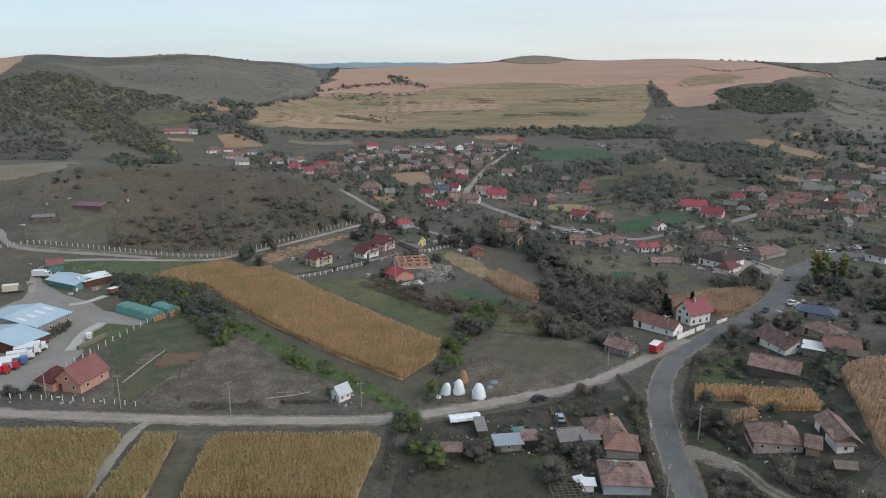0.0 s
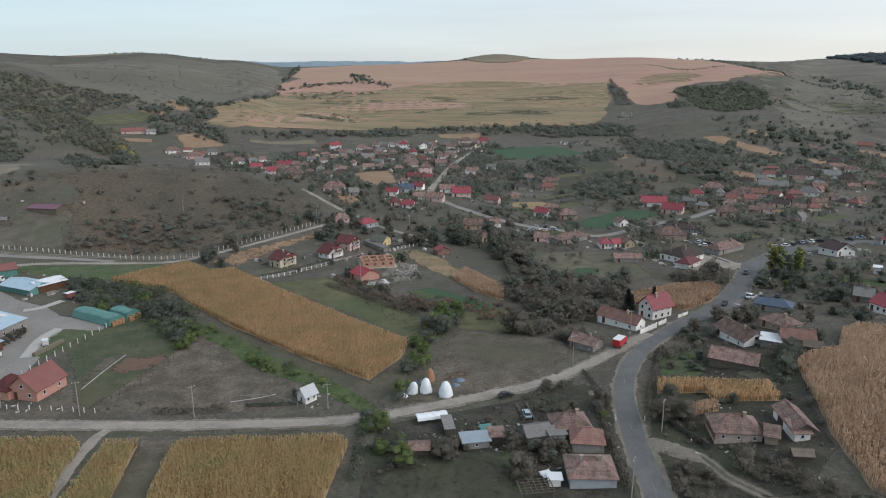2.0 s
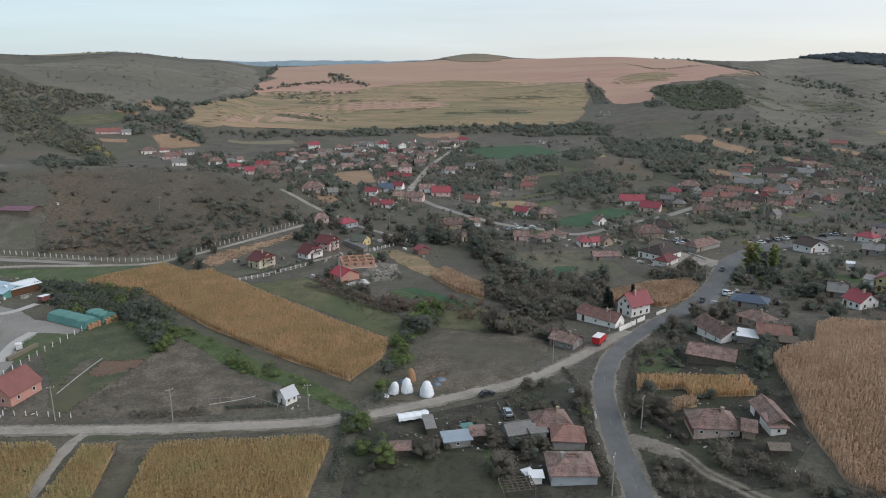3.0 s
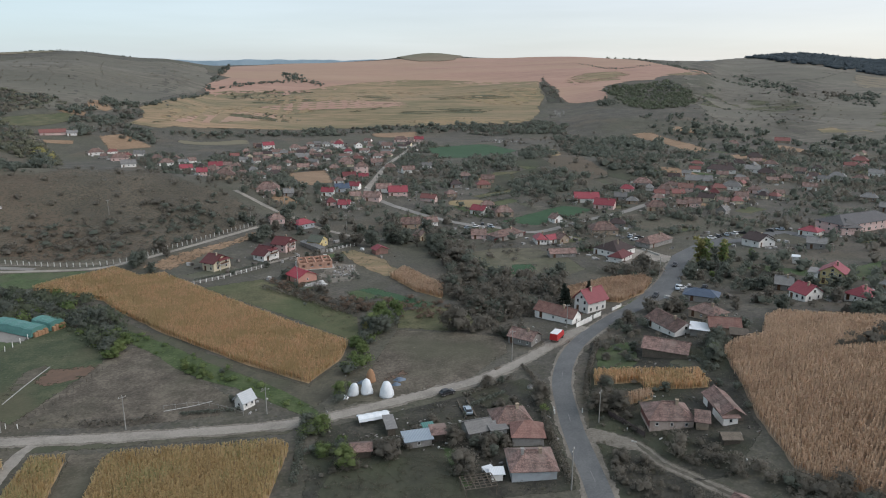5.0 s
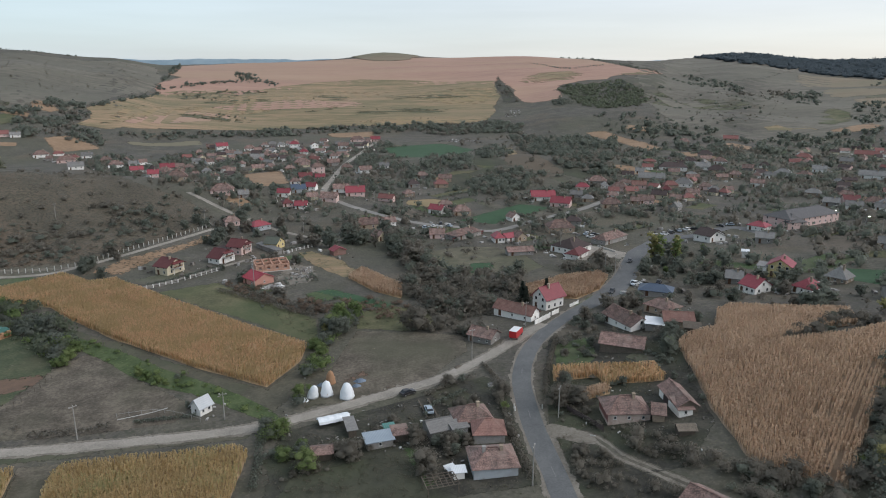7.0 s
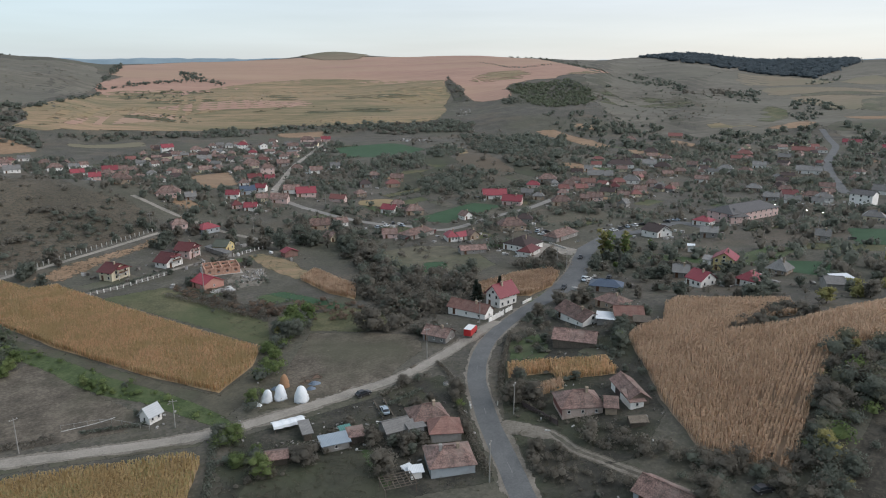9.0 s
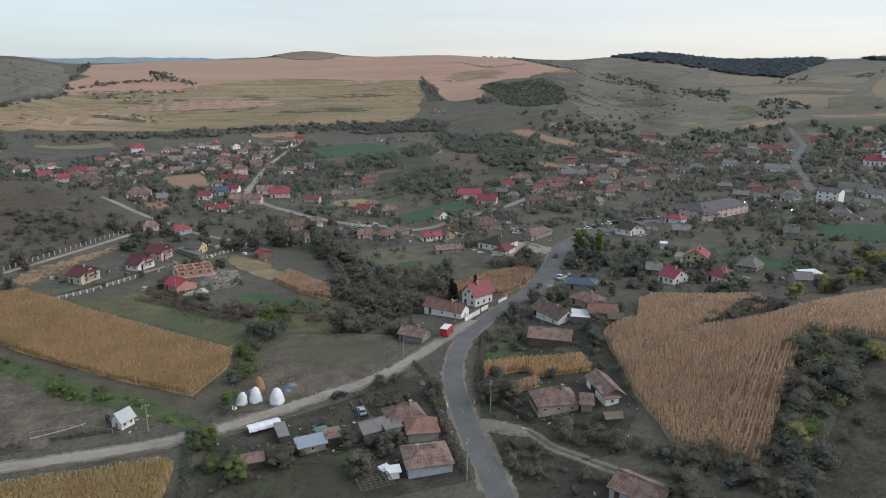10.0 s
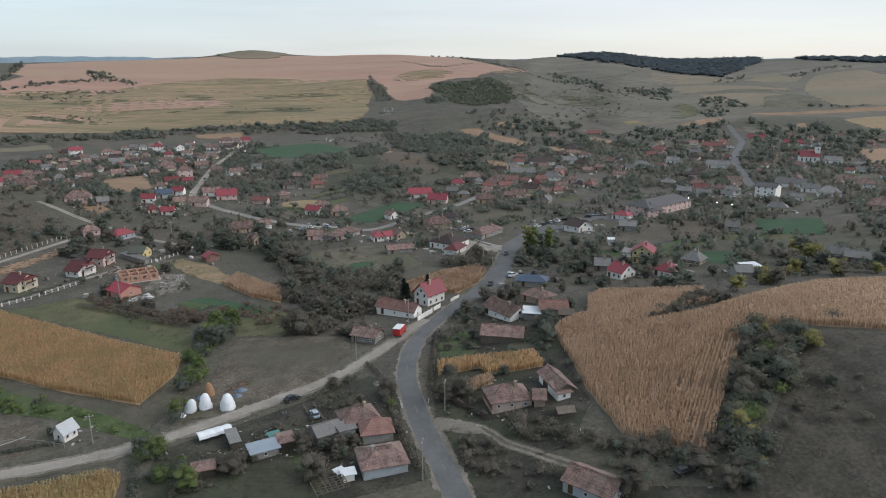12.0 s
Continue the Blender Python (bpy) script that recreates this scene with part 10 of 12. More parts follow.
scrub("field_trees", [(-216.9, 1337.2), (-188.5, 1362.8), (-160.1, 1399.7), (-117.2, 1419.0), (-111.2, 1399.4), (-157.2, 1373.8), (-183.5, 1341.2), (-212.4, 1321.7)], 70, 3, 6, LEAF, "row of trees across ploughed land", 322, fields=False, front=0, category="tree belt", sprays=9, clump=0.2, wide=0.75)
scrub("gully_wood", [(-122.4, 1529.1), (-115.2, 1581.8), (-95.7, 1508.9), (-78.1, 1446.8), (-60.7, 1415.5), (-79.8, 1395.5), (-101.0, 1429.3)], 150, 3, 6, LEAF, "small wood in a gully of ploughed land", 323, fields=False, front=0, category="wood", sprays=9, clump=0, wide=0.75)
scrub("field_trees", [(-53.6, 1376.7), (-20.8, 1378.6), (-21.6, 1360.5), (-49.7, 1358.7)], 60, 2, 5, LEAF, "bushes at the end of a gully", 324, fields=False, front=0, category="tree belt", sprays=9, clump=0, wide=0.75)
scrub("field_hedge", [(555.7, 1641.4), (579.5, 1591.8), (584.2, 1520.6), (613.0, 1502.8), (678.3, 1544.6), (711.2, 1558.3), (699.4, 1531.9), (602.7, 1476.7), (572.0, 1494.3), (565.3, 1569.3)], 330, 1.2, 2.4, LEAF, "thin hedge line across ploughed land", 325, fields=False, front=0, category="hedge", sprays=6, clump=0, wide=0.75)
scrub("gully_scrub", [(416.9, 1428.3), (393.8, 1369.4), (376.1, 1282.6), (370.7, 1234.9), (366.2, 1179.4), (376.5, 1158.2), (385.5, 1218.7), (397.0, 1277.3), (396.0, 1323.8)], 130, 1.5, 3.6, BROWN_LEAF, "low brown bushes in a gully between fields", 326, fields=False, front=0, category="scrub", sprays=7, clump=0.2, wide=0.75)
scrub("far_wood", [(475.0, 1236.5), (506.0, 1277.1), (553.6, 1251.9), (589.6, 1277.4), (609.1, 1254.9), (599.2, 1199.4), (587.3, 1122.1), (556.2, 1043.0), (499.4, 978.7), (443.7, 976.5), (437.7, 1034.0), (450.2, 1112.5)], 300, 2.0, 4.6, WOOD_LEAF, "dull green wood on a far slope", 327, fields=False, front=0, category="wood", sprays=7, clump=0.0, wide=0.85)
scrub("far_wood", [(580.2, 1254.1), (608.8, 1243.9), (596.0, 1169.6), (572.7, 1147.6), (555.7, 1180.4)], 120, 3, 6, LEAF, "taller trees at the edge of a wood", 328, fields=False, front=0, category="wood", sprays=8, clump=0.2, wide=0.75)
scrub("slope_scrub", [(408.1, 1093.2), (444.1, 1148.3), (447.3, 1100.6), (427.0, 1031.9), (399.8, 1036.2)], 240, 1.5, 4.5, LEAF, "patch of bushes on far pasture", 330, fields=False, front=0, category="scrub", sprays=7, clump=0.2, wide=0.75)
scrub("slope_scrub", [(406.4, 921.5), (426.4, 936.9), (421.6, 905.8), (406.9, 900.3)], 240, 1.5, 4.5, LEAF, "patch of bushes on far pasture", 331, fields=False, front=0, category="scrub", sprays=7, clump=0.2, wide=0.75)
scrub("slope_scrub", [(431.1, 885.6), (454.4, 920.3), (470.4, 916.7), (452.9, 883.8), (438.8, 884.1)], 240, 1.5, 4.5, LEAF, "patch of bushes on far pasture", 332, fields=False, front=0, category="scrub", sprays=7, clump=0.2, wide=0.75)
scrub("slope_scrub", [(612.4, 1132.6), (644.9, 1171.9), (674.0, 1190.1), (667.1, 1168.5), (634.2, 1142.3)], 240, 1.5, 4.5, LEAF, "patch of bushes on far pasture", 333, fields=False, front=0, category="scrub", sprays=7, clump=0.2, wide=0.75)
scrub("slope_scrub", [(570.3, 1057.1), (600.6, 1095.4), (608.9, 1087.2), (581.1, 1057.9)], 240, 1.5, 4.5, LEAF, "patch of bushes on far pasture", 334, fields=False, front=0, category="scrub", sprays=7, clump=0.2, wide=0.75)
scrub("slope_scrub", [(698.0, 1831.2), (757.2, 1793.4), (762.9, 1622.5), (751.0, 1447.8), (771.4, 1377.7), (799.8, 1321.7), (789.2, 1264.7), (754.8, 1208.2), (765.0, 1271.3), (746.6, 1352.6), (731.7, 1431.9), (743.3, 1590.8), (730.3, 1728.9)], 120, 1.8, 4.4, LEAF, "line of trees between far fields", 336, fields=False, front=0, category="tree belt", sprays=7, clump=0.1, wide=0.75)
scrub("slope_scrub", [(841.7, 1457.4), (864.2, 1431.3), (851.3, 1304.7), (833.2, 1194.8), (782.6, 1136.0), (778.4, 1212.2), (823.7, 1387.9)], 90, 3, 7, LEAF, "trees along a fold of far slopes", 337, fields=False, front=0, category="tree belt", sprays=7, clump=0.2, wide=0.75)
scrub("slope_scrub", [(751.6, 1112.3), (823.3, 1161.2), (944.9, 1214.2), (918.9, 1161.9), (798.5, 1090.0)], 110, 2, 5, BROWN_LEAF, "brown bushes in a fold of far slopes", 338, fields=False, front=0, category="scrub", sprays=7, clump=0.2, wide=0.75)
scrub("slope_scrub", [(918.1, 1179.1), (991.0, 1199.0), (942.0, 1105.2), (845.3, 1020.1), (836.2, 1055.9), (858.6, 1118.7)], 110, 3, 7, LEAF, "trees along a far stream", 339, fields=False, front=0, category="scrub", sprays=7, clump=0.3, wide=0.75)
scrub("slope_scrub", [(915.1, 1012.7), (984.1, 1037.7), (928.6, 945.0), (898.7, 876.9), (858.4, 871.6), (823.3, 846.7), (738.0, 801.8), (816.0, 911.4)], 90, 2, 6, LEAF, "bushes along a far hollow", 340, fields=False, front=0, category="scrub", sprays=7, clump=0.35, wide=0.75)
scrub("slope_scrub", [(1150.9, 1240.0), (1259.3, 1306.9), (1341.1, 1355.7), (1303.4, 1295.8), (1187.0, 1213.9), (1129.9, 1203.4)], 70, 2, 6, LEAF, "bushes in a hollow below a forest", 341, fields=False, front=0, category="scrub", sprays=7, clump=0.3, wide=0.75)
scrub("slope_scrub", [(1374.7, 1246.8), (1468.4, 1286.1), (1572.7, 1327.4), (1519.7, 1278.6), (1399.1, 1217.9), (1337.6, 1199.9)], 70, 2, 5, LEAF, "hedge between far fields", 342, fields=False, front=0, category="hedge", sprays=7, clump=0, wide=0.75)
scrub("slope_scrub", [(1594.6, 1363.4), (1694.1, 1336.8), (1648.1, 1295.0), (1554.2, 1319.9)], 60, 2, 5, LEAF, "hedge across a far slope", 343, fields=False, front=0, category="hedge", sprays=7, clump=0, wide=0.75)
scrub("slope_scrub", [(967.5, 828.4), (1025.9, 804.8), (1060.6, 765.3), (1034.1, 745.4), (1000.2, 783.8), (949.8, 810.4)], 60, 2, 5, LEAF, "bushes along a field edge", 344, fields=False, front=0, category="hedge", sprays=7, clump=0.35, wide=0.75)
scrub("slope_scrub", [(418.6, 892.7), (504.9, 919.9), (596.5, 894.5), (654.0, 861.9), (587.2, 823.6), (478.4, 823.3), (401.4, 804.4), (376.5, 837.3)], 45, 1.2, 4.5, LEAF, "scattered bushes on far pasture", 345, fields=False, front=0, category="scrub", sprays=7, clump=0.4, wide=0.75)
scrub("far_brush", [(555.0, 1072.0), (706.8, 1222.0), (795.5, 1178.1), (819.6, 1034.6), (731.8, 880.5), (573.7, 845.5), (435.5, 839.3), (425.3, 888.4)], 70, 0.5, 1.6, DRY_WEED, "low dry brush on far pasture", 347, fields=False, front=0, category="scrub", sprays=5, clump=0.35, wide=1.0)
scrub("slope_scrub", [(625.1, 1163.4), (795.5, 1178.1), (819.6, 1034.6), (695.2, 946.4), (571.1, 949.8), (525.1, 975.4)], 14, 1.2, 4.0, LEAF, "scattered bushes on far pasture", 346, fields=False, front=0, category="scrub", sprays=7, clump=0.2, wide=0.75)
scrub("field_weeds", [(-170.4, 1158.6), (-139.5, 1213.2), (-85.5, 1277.5), (-47.6, 1217.2), (-88.6, 1179.6), (-132.7, 1152.3)], 45, 0.7, 1.8, WEED_LEAF, "streak of weeds across a field", 350, fields=False, front=0, category="scrub", sprays=6, clump=0.35, wide=1.1)
scrub("field_weeds", [(-183.2, 1020.2), (-135.2, 1027.4), (-79.4, 1053.1), (-52.6, 1023.4), (-83.0, 992.2), (-130.1, 987.5)], 45, 0.7, 1.8, WEED_LEAF, "streak of weeds across a field", 351, fields=False, front=0, category="scrub", sprays=6, clump=0.35, wide=1.1)
scrub("field_weeds", [(15.6, 1215.1), (96.9, 1263.5), (102.8, 1212.7), (24.5, 1176.8)], 45, 0.7, 1.8, WEED_LEAF, "streak of weeds across a field", 352, fields=False, front=0, category="scrub", sprays=6, clump=0.35, wide=1.1)
scrub("field_weeds", [(103.7, 1114.8), (198.8, 1148.6), (246.4, 1112.5), (185.4, 1068.2), (117.2, 1072.9)], 45, 0.7, 1.8, WEED_LEAF, "streak of weeds across a field", 353, fields=False, front=0, category="scrub", sprays=6, clump=0.35, wide=1.1)
scrub("field_weeds", [(78.0, 1007.6), (162.5, 1030.2), (208.7, 1012.5), (156.0, 987.3), (84.6, 989.8)], 45, 0.7, 1.8, WEED_LEAF, "streak of weeds across a field", 354, fields=False, front=0, category="scrub", sprays=6, clump=0.35, wide=1.1)
scrub("stream_bushes", [(-5.1, 161.1), (-1.7, 171.9), (2.2, 182.4), (3.2, 197.9), (6.0, 210.6), (12.7, 221.5), (18.0, 215.9), (11.8, 203.0), (7.4, 189.4), (4.5, 177.3), (0.7, 164.9), (-2.7, 158.0)], 800, 2.2, 4.6, BRIGHT_LEAF, "fresh green bushes along a stream", 1, fields=False, front=0, sprays=14, room=0.3, clump=0.3, category="bushes")
scrub("stream_bushes", [(-5.1, 161.1), (-1.7, 171.9), (2.2, 182.4), (3.2, 197.9), (6.0, 210.6), (12.7, 221.5), (18.0, 215.9), (11.8, 203.0), (7.4, 189.4), (4.5, 177.3), (0.7, 164.9), (-2.7, 158.0)], 700, 1.8, 4.0, LEAF, "dull green bushes along a stream", 2, fields=False, front=0, sprays=14, room=0.3, clump=0.3, category="bushes")
scrub("ditch_bushes", [(-12.8, 152.7), (-8.0, 153.3), (-5.6, 144.4), (-1.6, 134.5), (0.8, 127.9), (-5.0, 125.9), (-10.3, 137.0)], 800, 1.4, 3.0, BRIGHT_LEAF, "fresh green bushes along a ditch", 3, fields=False, front=0, sprays=14, room=0.3, clump=0.3, category="bushes")
scrub("ditch_bushes", [(-12.8, 152.7), (-8.0, 153.3), (-5.6, 144.4), (-1.6, 134.5), (0.8, 127.9), (-5.0, 125.9), (-10.3, 137.0)], 500, 0.6, 2.0, WEED_LEAF, "dark weeds along a ditch", 4, fields=False, front=0, sprays=14, room=0.3, clump=0.3, category="bushes")
scrub("weedy_crop", [(-2.2, 309.6), (4.3, 310.9), (16.5, 294.2), (22.4, 273.6), (17.2, 263.8), (4.0, 286.6)], 3500, 0.3, 0.8, OLIVE_LEAF, "yellowish weedy crop strip", 5, fields=False, front=0, sprays=5, wide=0.9, room=0.2, clump=0.2, category="crop")
scrub("weedy_crop", [(-2.2, 309.6), (4.3, 310.9), (16.5, 294.2), (22.4, 273.6), (17.2, 263.8), (4.0, 286.6)], 1500, 0.3, 0.9, WEED_LEAF, "dark weeds in a crop strip", 6, fields=False, front=0, sprays=5, wide=0.9, room=0.2, clump=0.2, category="crop")
scrub("dry_strip", [(-86.0, 287.1), (-74.0, 309.6), (-53.6, 330.1), (-41.9, 349.1), (-40.7, 338.5), (-58.9, 312.6), (-71.3, 286.7)], 3500, 0.4, 1.0, STRAW, "dry stalks in a strip by a lane", 7, fields=False, front=0, sprays=5, wide=0.9, room=0.2, clump=0.2, category="crop")
scrub("green_crop", [(3.5, 250.3), (10.0, 252.5), (31.8, 228.4), (24.6, 225.5), (15.6, 236.7)], 2500, 0.2, 0.5, BRIGHT_LEAF, "low green leafy crop in a strip", 8, fields=False, front=0, sprays=5, wide=0.9, room=0.2, clump=0.2, category="crop")
scrub("yard_weeds", [(-6.3, 145.7), (10.3, 150.1), (28.0, 155.3), (44.3, 162.4), (49.9, 154.4), (44.6, 134.7), (42.4, 111.9), (-9.8, 112.9), (-10.2, 134.6)], 7500, 0.2, 0.7, WEED_LEAF, "low green weeds in rough grass", 9, fields=False, front=0, sprays=5, wide=0.9, room=0.25, clump=0.48, category="weeds")
scrub("yard_weeds", [(-6.3, 145.7), (10.3, 150.1), (28.0, 155.3), (44.3, 162.4), (49.9, 154.4), (44.6, 134.7), (42.4, 111.9), (-9.8, 112.9), (-10.2, 134.6)], 7500, 0.2, 0.8, DRY_WEED, "dry brown weeds in rough grass", 10, fields=False, front=0, sprays=5, wide=0.9, room=0.25, clump=0.48, category="weeds")
scrub("yard_weeds", [(71.0, 182.0), (89.7, 187.9), (103.8, 169.6), (85.1, 119.8), (72.4, 108.4), (49.7, 112.0), (51.7, 131.5), (57.3, 151.9)], 5500, 0.2, 0.7, WEED_LEAF, "low green weeds in rough grass", 11, fields=False, front=0, sprays=5, wide=0.9, room=0.25, clump=0.48, category="weeds")
scrub("yard_weeds", [(71.0, 182.0), (89.7, 187.9), (103.8, 169.6), (85.1, 119.8), (72.4, 108.4), (49.7, 112.0), (51.7, 131.5), (57.3, 151.9)], 5500, 0.2, 0.8, DRY_WEED, "dry brown weeds in rough grass", 12, fields=False, front=0, sprays=5, wide=0.9, room=0.25, clump=0.48, category="weeds")
scrub("track_weeds", [(49.9, 127.4), (60.8, 113.6), (67.6, 102.8), (79.1, 91.6), (90.4, 82.4), (88.5, 74.0), (44.0, 98.6)], 6500, 0.2, 0.7, WEED_LEAF, "low green weeds in rough grass", 13, fields=False, front=0, sprays=5, wide=0.9, room=0.25, clump=0.48, category="weeds")
scrub("track_weeds", [(49.9, 127.4), (60.8, 113.6), (67.6, 102.8), (79.1, 91.6), (90.4, 82.4), (88.5, 74.0), (44.0, 98.6)], 6500, 0.2, 0.8, DRY_WEED, "dry brown weeds in rough grass", 14, fields=False, front=0, sprays=5, wide=0.9, room=0.25, clump=0.48, category="weeds")
scrub("field_weeds", [(15.2, 206.5), (31.1, 202.2), (47.2, 193.8), (45.4, 181.7), (32.0, 166.7), (21.2, 162.5), (9.4, 157.8), (-1.8, 156.7), (2.5, 168.3), (7.5, 183.1)], 500, 0.15, 0.45, DRY_WEED, "dry weeds on a bare field", 15, fields=False, front=0, sprays=5, wide=0.9, room=0.25, clump=0.5, category="weeds")
scrub("garden_weeds", [(-32.8, 268.9), (-5.7, 286.4), (17.1, 261.5), (34.6, 227.1), (37.7, 200.0), (15.5, 205.5), (2.9, 200.7), (-16.8, 233.5)], 4500, 0.2, 0.9, DRY_WEED, "dry weeds between gardens", 16, fields=False, front=0, sprays=5, wide=0.9, room=0.25, clump=0.48, category="weeds")
scrub("garden_weeds", [(-32.8, 268.9), (-5.7, 286.4), (17.1, 261.5), (34.6, 227.1), (37.7, 200.0), (15.5, 205.5), (2.9, 200.7), (-16.8, 233.5)], 2500, 0.2, 0.8, WEED_LEAF, "green weeds between gardens", 17, fields=False, front=0, sprays=5, wide=0.9, room=0.25, clump=0.48, category="weeds")
scrub("plot_weeds", [(-103.9, 201.1), (-90.8, 227.3), (-73.7, 210.7), (-61.4, 205.7), (-28.3, 165.2), (-31.1, 155.8), (-72.7, 155.4), (-84.2, 162.2)], 3000, 0.15, 0.45, DRY_WEED, "dry weeds in grass plots", 18, fields=False, front=0, sprays=5, wide=0.9, room=0.25, clump=0.5, category="weeds")
scrub("farm_hedge", [(-134.7, 269.1), (-120.7, 260.4), (-93.3, 239.7), (-77.0, 230.3), (-67.3, 210.7), (-66.4, 198.6), (-72.3, 200.9), (-86.7, 221.5), (-107.1, 233.4), (-121.5, 243.0)], 900, 2.2, 4.0, LEAF, "dense dark hedge between farmyard and maize", 20, clump=0.2, front=0, fields=False, sprays=16, room=0.3)
scrub("field_edge_weeds", [(-70.3, 216.3), (-69.0, 217.8), (-50.7, 200.9), (-33.7, 183.5), (-17.8, 168.1), (-9.4, 157.7), (-6.1, 150.0), (-9.0, 149.9), (-16.5, 158.3), (-29.0, 169.8), (-40.3, 177.8), (-53.2, 193.4), (-63.9, 204.8)], 500, 0.4, 1.4, BRIGHT_LEAF, "fresh green weeds along a ditch", 21, clump=0.42, front=0, sprays=10, room=0.3)
scrub("field_edge_weeds", [(-76.3, 160.6), (-69.7, 162.1), (-51.0, 157.4), (-46.2, 160.5), (-31.5, 158.2), (-31.0, 155.2), (-49.8, 153.0), (-74.1, 155.4)], 700, 0.4, 1.2, BROWN_LEAF, "brown weeds along a road verge", 22, clump=0.4, front=0, fields=False, sprays=10, room=0.2)
scrub("field_thicket", [(118.0, 145.4), (132.6, 152.8), (151.7, 159.0), (144.1, 146.8), (131.8, 147.1)], 900, 1.5, 4.0, BROWN_LEAF, "grey-brown thicket inside a maize field", 23, fields=False, front=0, sprays=14, room=0.3, clump=0.2)
scrub("hedge_belt", [(137.1, 126.4), (142.6, 120.8), (135.0, 108.6), (109.8, 89.4), (95.6, 81.3), (89.0, 88.0), (95.6, 92.8), (106.1, 104.8), (119.2, 114.7)], 760, 1.8, 5.0, LEAF, "dense belt of dull green bushes beside maize", 24, clump=0.2, front=0, sprays=16, room=0.3)
scrub("hedge_belt", [(137.1, 126.4), (142.6, 120.8), (135.0, 108.6), (109.8, 89.4), (95.6, 81.3), (89.0, 88.0), (95.6, 92.8), (106.1, 104.8), (119.2, 114.7)], 360, 1.5, 4.2, BROWN_LEAF, "brown bushes in a dense belt", 25, clump=0.2, front=0, sprays=16, room=0.3)
scrub("hedge_belt", [(137.1, 126.4), (142.6, 120.8), (135.0, 108.6), (109.8, 89.4), (95.6, 81.3), (89.0, 88.0), (95.6, 92.8), (106.1, 104.8), (119.2, 114.7)], 170, 1.8, 4.2, BRIGHT_LEAF, "green bushes in a dense belt", 26, clump=0.3, front=0, sprays=16, room=0.3)
scrub("hedge_belt", [(137.1, 126.4), (142.6, 120.8), (135.0, 108.6), (109.8, 89.4), (95.6, 81.3), (89.0, 88.0), (95.6, 92.8), (106.1, 104.8), (119.2, 114.7)], 300, 1.5, 4.6, OLIVE_LEAF, "olive bushes in a dense belt", 27, clump=0.3, front=0, sprays=16, room=0.3)
scrub("thicket", [(80.5, 103.7), (86.5, 100.9), (92.4, 91.2), (96.7, 83.5), (93.2, 81.1), (84.5, 88.5), (77.9, 93.9), (74.1, 98.7)], 1200, 1.2, 3.4, BROWN_LEAF, "grey-brown thicket below a maize field", 28, clump=0.2, front=0, sprays=16, room=0.3)
scrub("thicket", [(80.5, 103.7), (86.5, 100.9), (92.4, 91.2), (96.7, 83.5), (93.2, 81.1), (84.5, 88.5), (77.9, 93.9), (74.1, 98.7)], 700, 1.0, 3.0, LEAF, "green bushes in a thicket", 29, clump=0.2, front=0, sprays=16, room=0.3)
scrub("thicket", [(68.5, 126.0), (75.5, 115.7), (79.7, 104.3), (76.9, 100.2), (69.9, 110.5), (64.4, 118.2)], 1200, 1.3, 2.8, BROWN_LEAF, "grey-brown bushes along a garden end", 30, clump=0.2, front=0, sprays=16, room=0.3)
scrub("valley_thicket", [(17.4, 208.0), (22.0, 218.6), (35.4, 233.3), (41.7, 278.0), (34.7, 301.3), (47.1, 317.1), (52.6, 286.9), (67.2, 286.8), (64.0, 257.2), (73.8, 256.9), (87.7, 252.3), (81.0, 238.1), (65.8, 219.9), (53.2, 206.7), (37.7, 200.0), (25.9, 202.8)], 558, 1.6, 5.5, BROWN_LEAF, "brown thicket in the valley bottom", 31, clump=0.3, front=1, sprays=16, room=0.6)
scrub("valley_thicket", [(17.4, 208.0), (22.0, 218.6), (35.4, 233.3), (41.7, 278.0), (34.7, 301.3), (47.1, 317.1), (52.6, 286.9), (67.2, 286.8), (64.0, 257.2), (73.8, 256.9), (87.7, 252.3), (81.0, 238.1), (65.8, 219.9), (53.2, 206.7), (37.7, 200.0), (25.9, 202.8)], 260, 1.4, 6.0, LEAF, "dull green thicket in the valley bottom", 32, clump=0.34, front=1, sprays=16, room=0.6)
scrub("valley_thicket", [(36.3, 182.3), (37.7, 200.0), (54.5, 212.0), (70.2, 228.8), (85.0, 237.9), (75.0, 213.2), (58.3, 198.7), (45.7, 181.6)], 800, 1.2, 3.0, BROWN_LEAF, "brown bushes about old farmhouses", 33, clump=0.4, front=1, sprays=14, room=0.4)
scrub("garden_thicket", [(89.6, 208.4), (113.8, 213.8), (114.1, 188.0), (110.9, 166.8), (96.3, 151.3), (96.3, 172.2), (84.4, 175.7), (70.1, 174.4)], 600, 1.4, 3.4, LEAF, "dull green garden bushes round farmsteads", 34, clump=0.42, front=0.8, sprays=14, room=0.4)
scrub("garden_thicket", [(89.6, 208.4), (113.8, 213.8), (114.1, 188.0), (110.9, 166.8), (96.3, 151.3), (96.3, 172.2), (84.4, 175.7), (70.1, 174.4)], 500, 1.4, 3.4, BROWN_LEAF, "brown garden bushes round farmsteads", 35, clump=0.42, front=0.8, sprays=14, room=0.4)
scrub("garden_thicket", [(141.2, 269.2), (167.5, 237.1), (176.7, 184.8), (186.8, 174.1), (224.1, 191.1), (244.9, 167.9), (219.0, 148.9), (195.1, 156.3), (155.3, 150.1), (134.5, 189.2), (117.6, 198.2), (112.1, 222.1)], 260, 1.0, 4.0, LEAF, "dull green garden trees above a maize field", 36, clump=0.4, front=1, sprays=12, room=0.5)
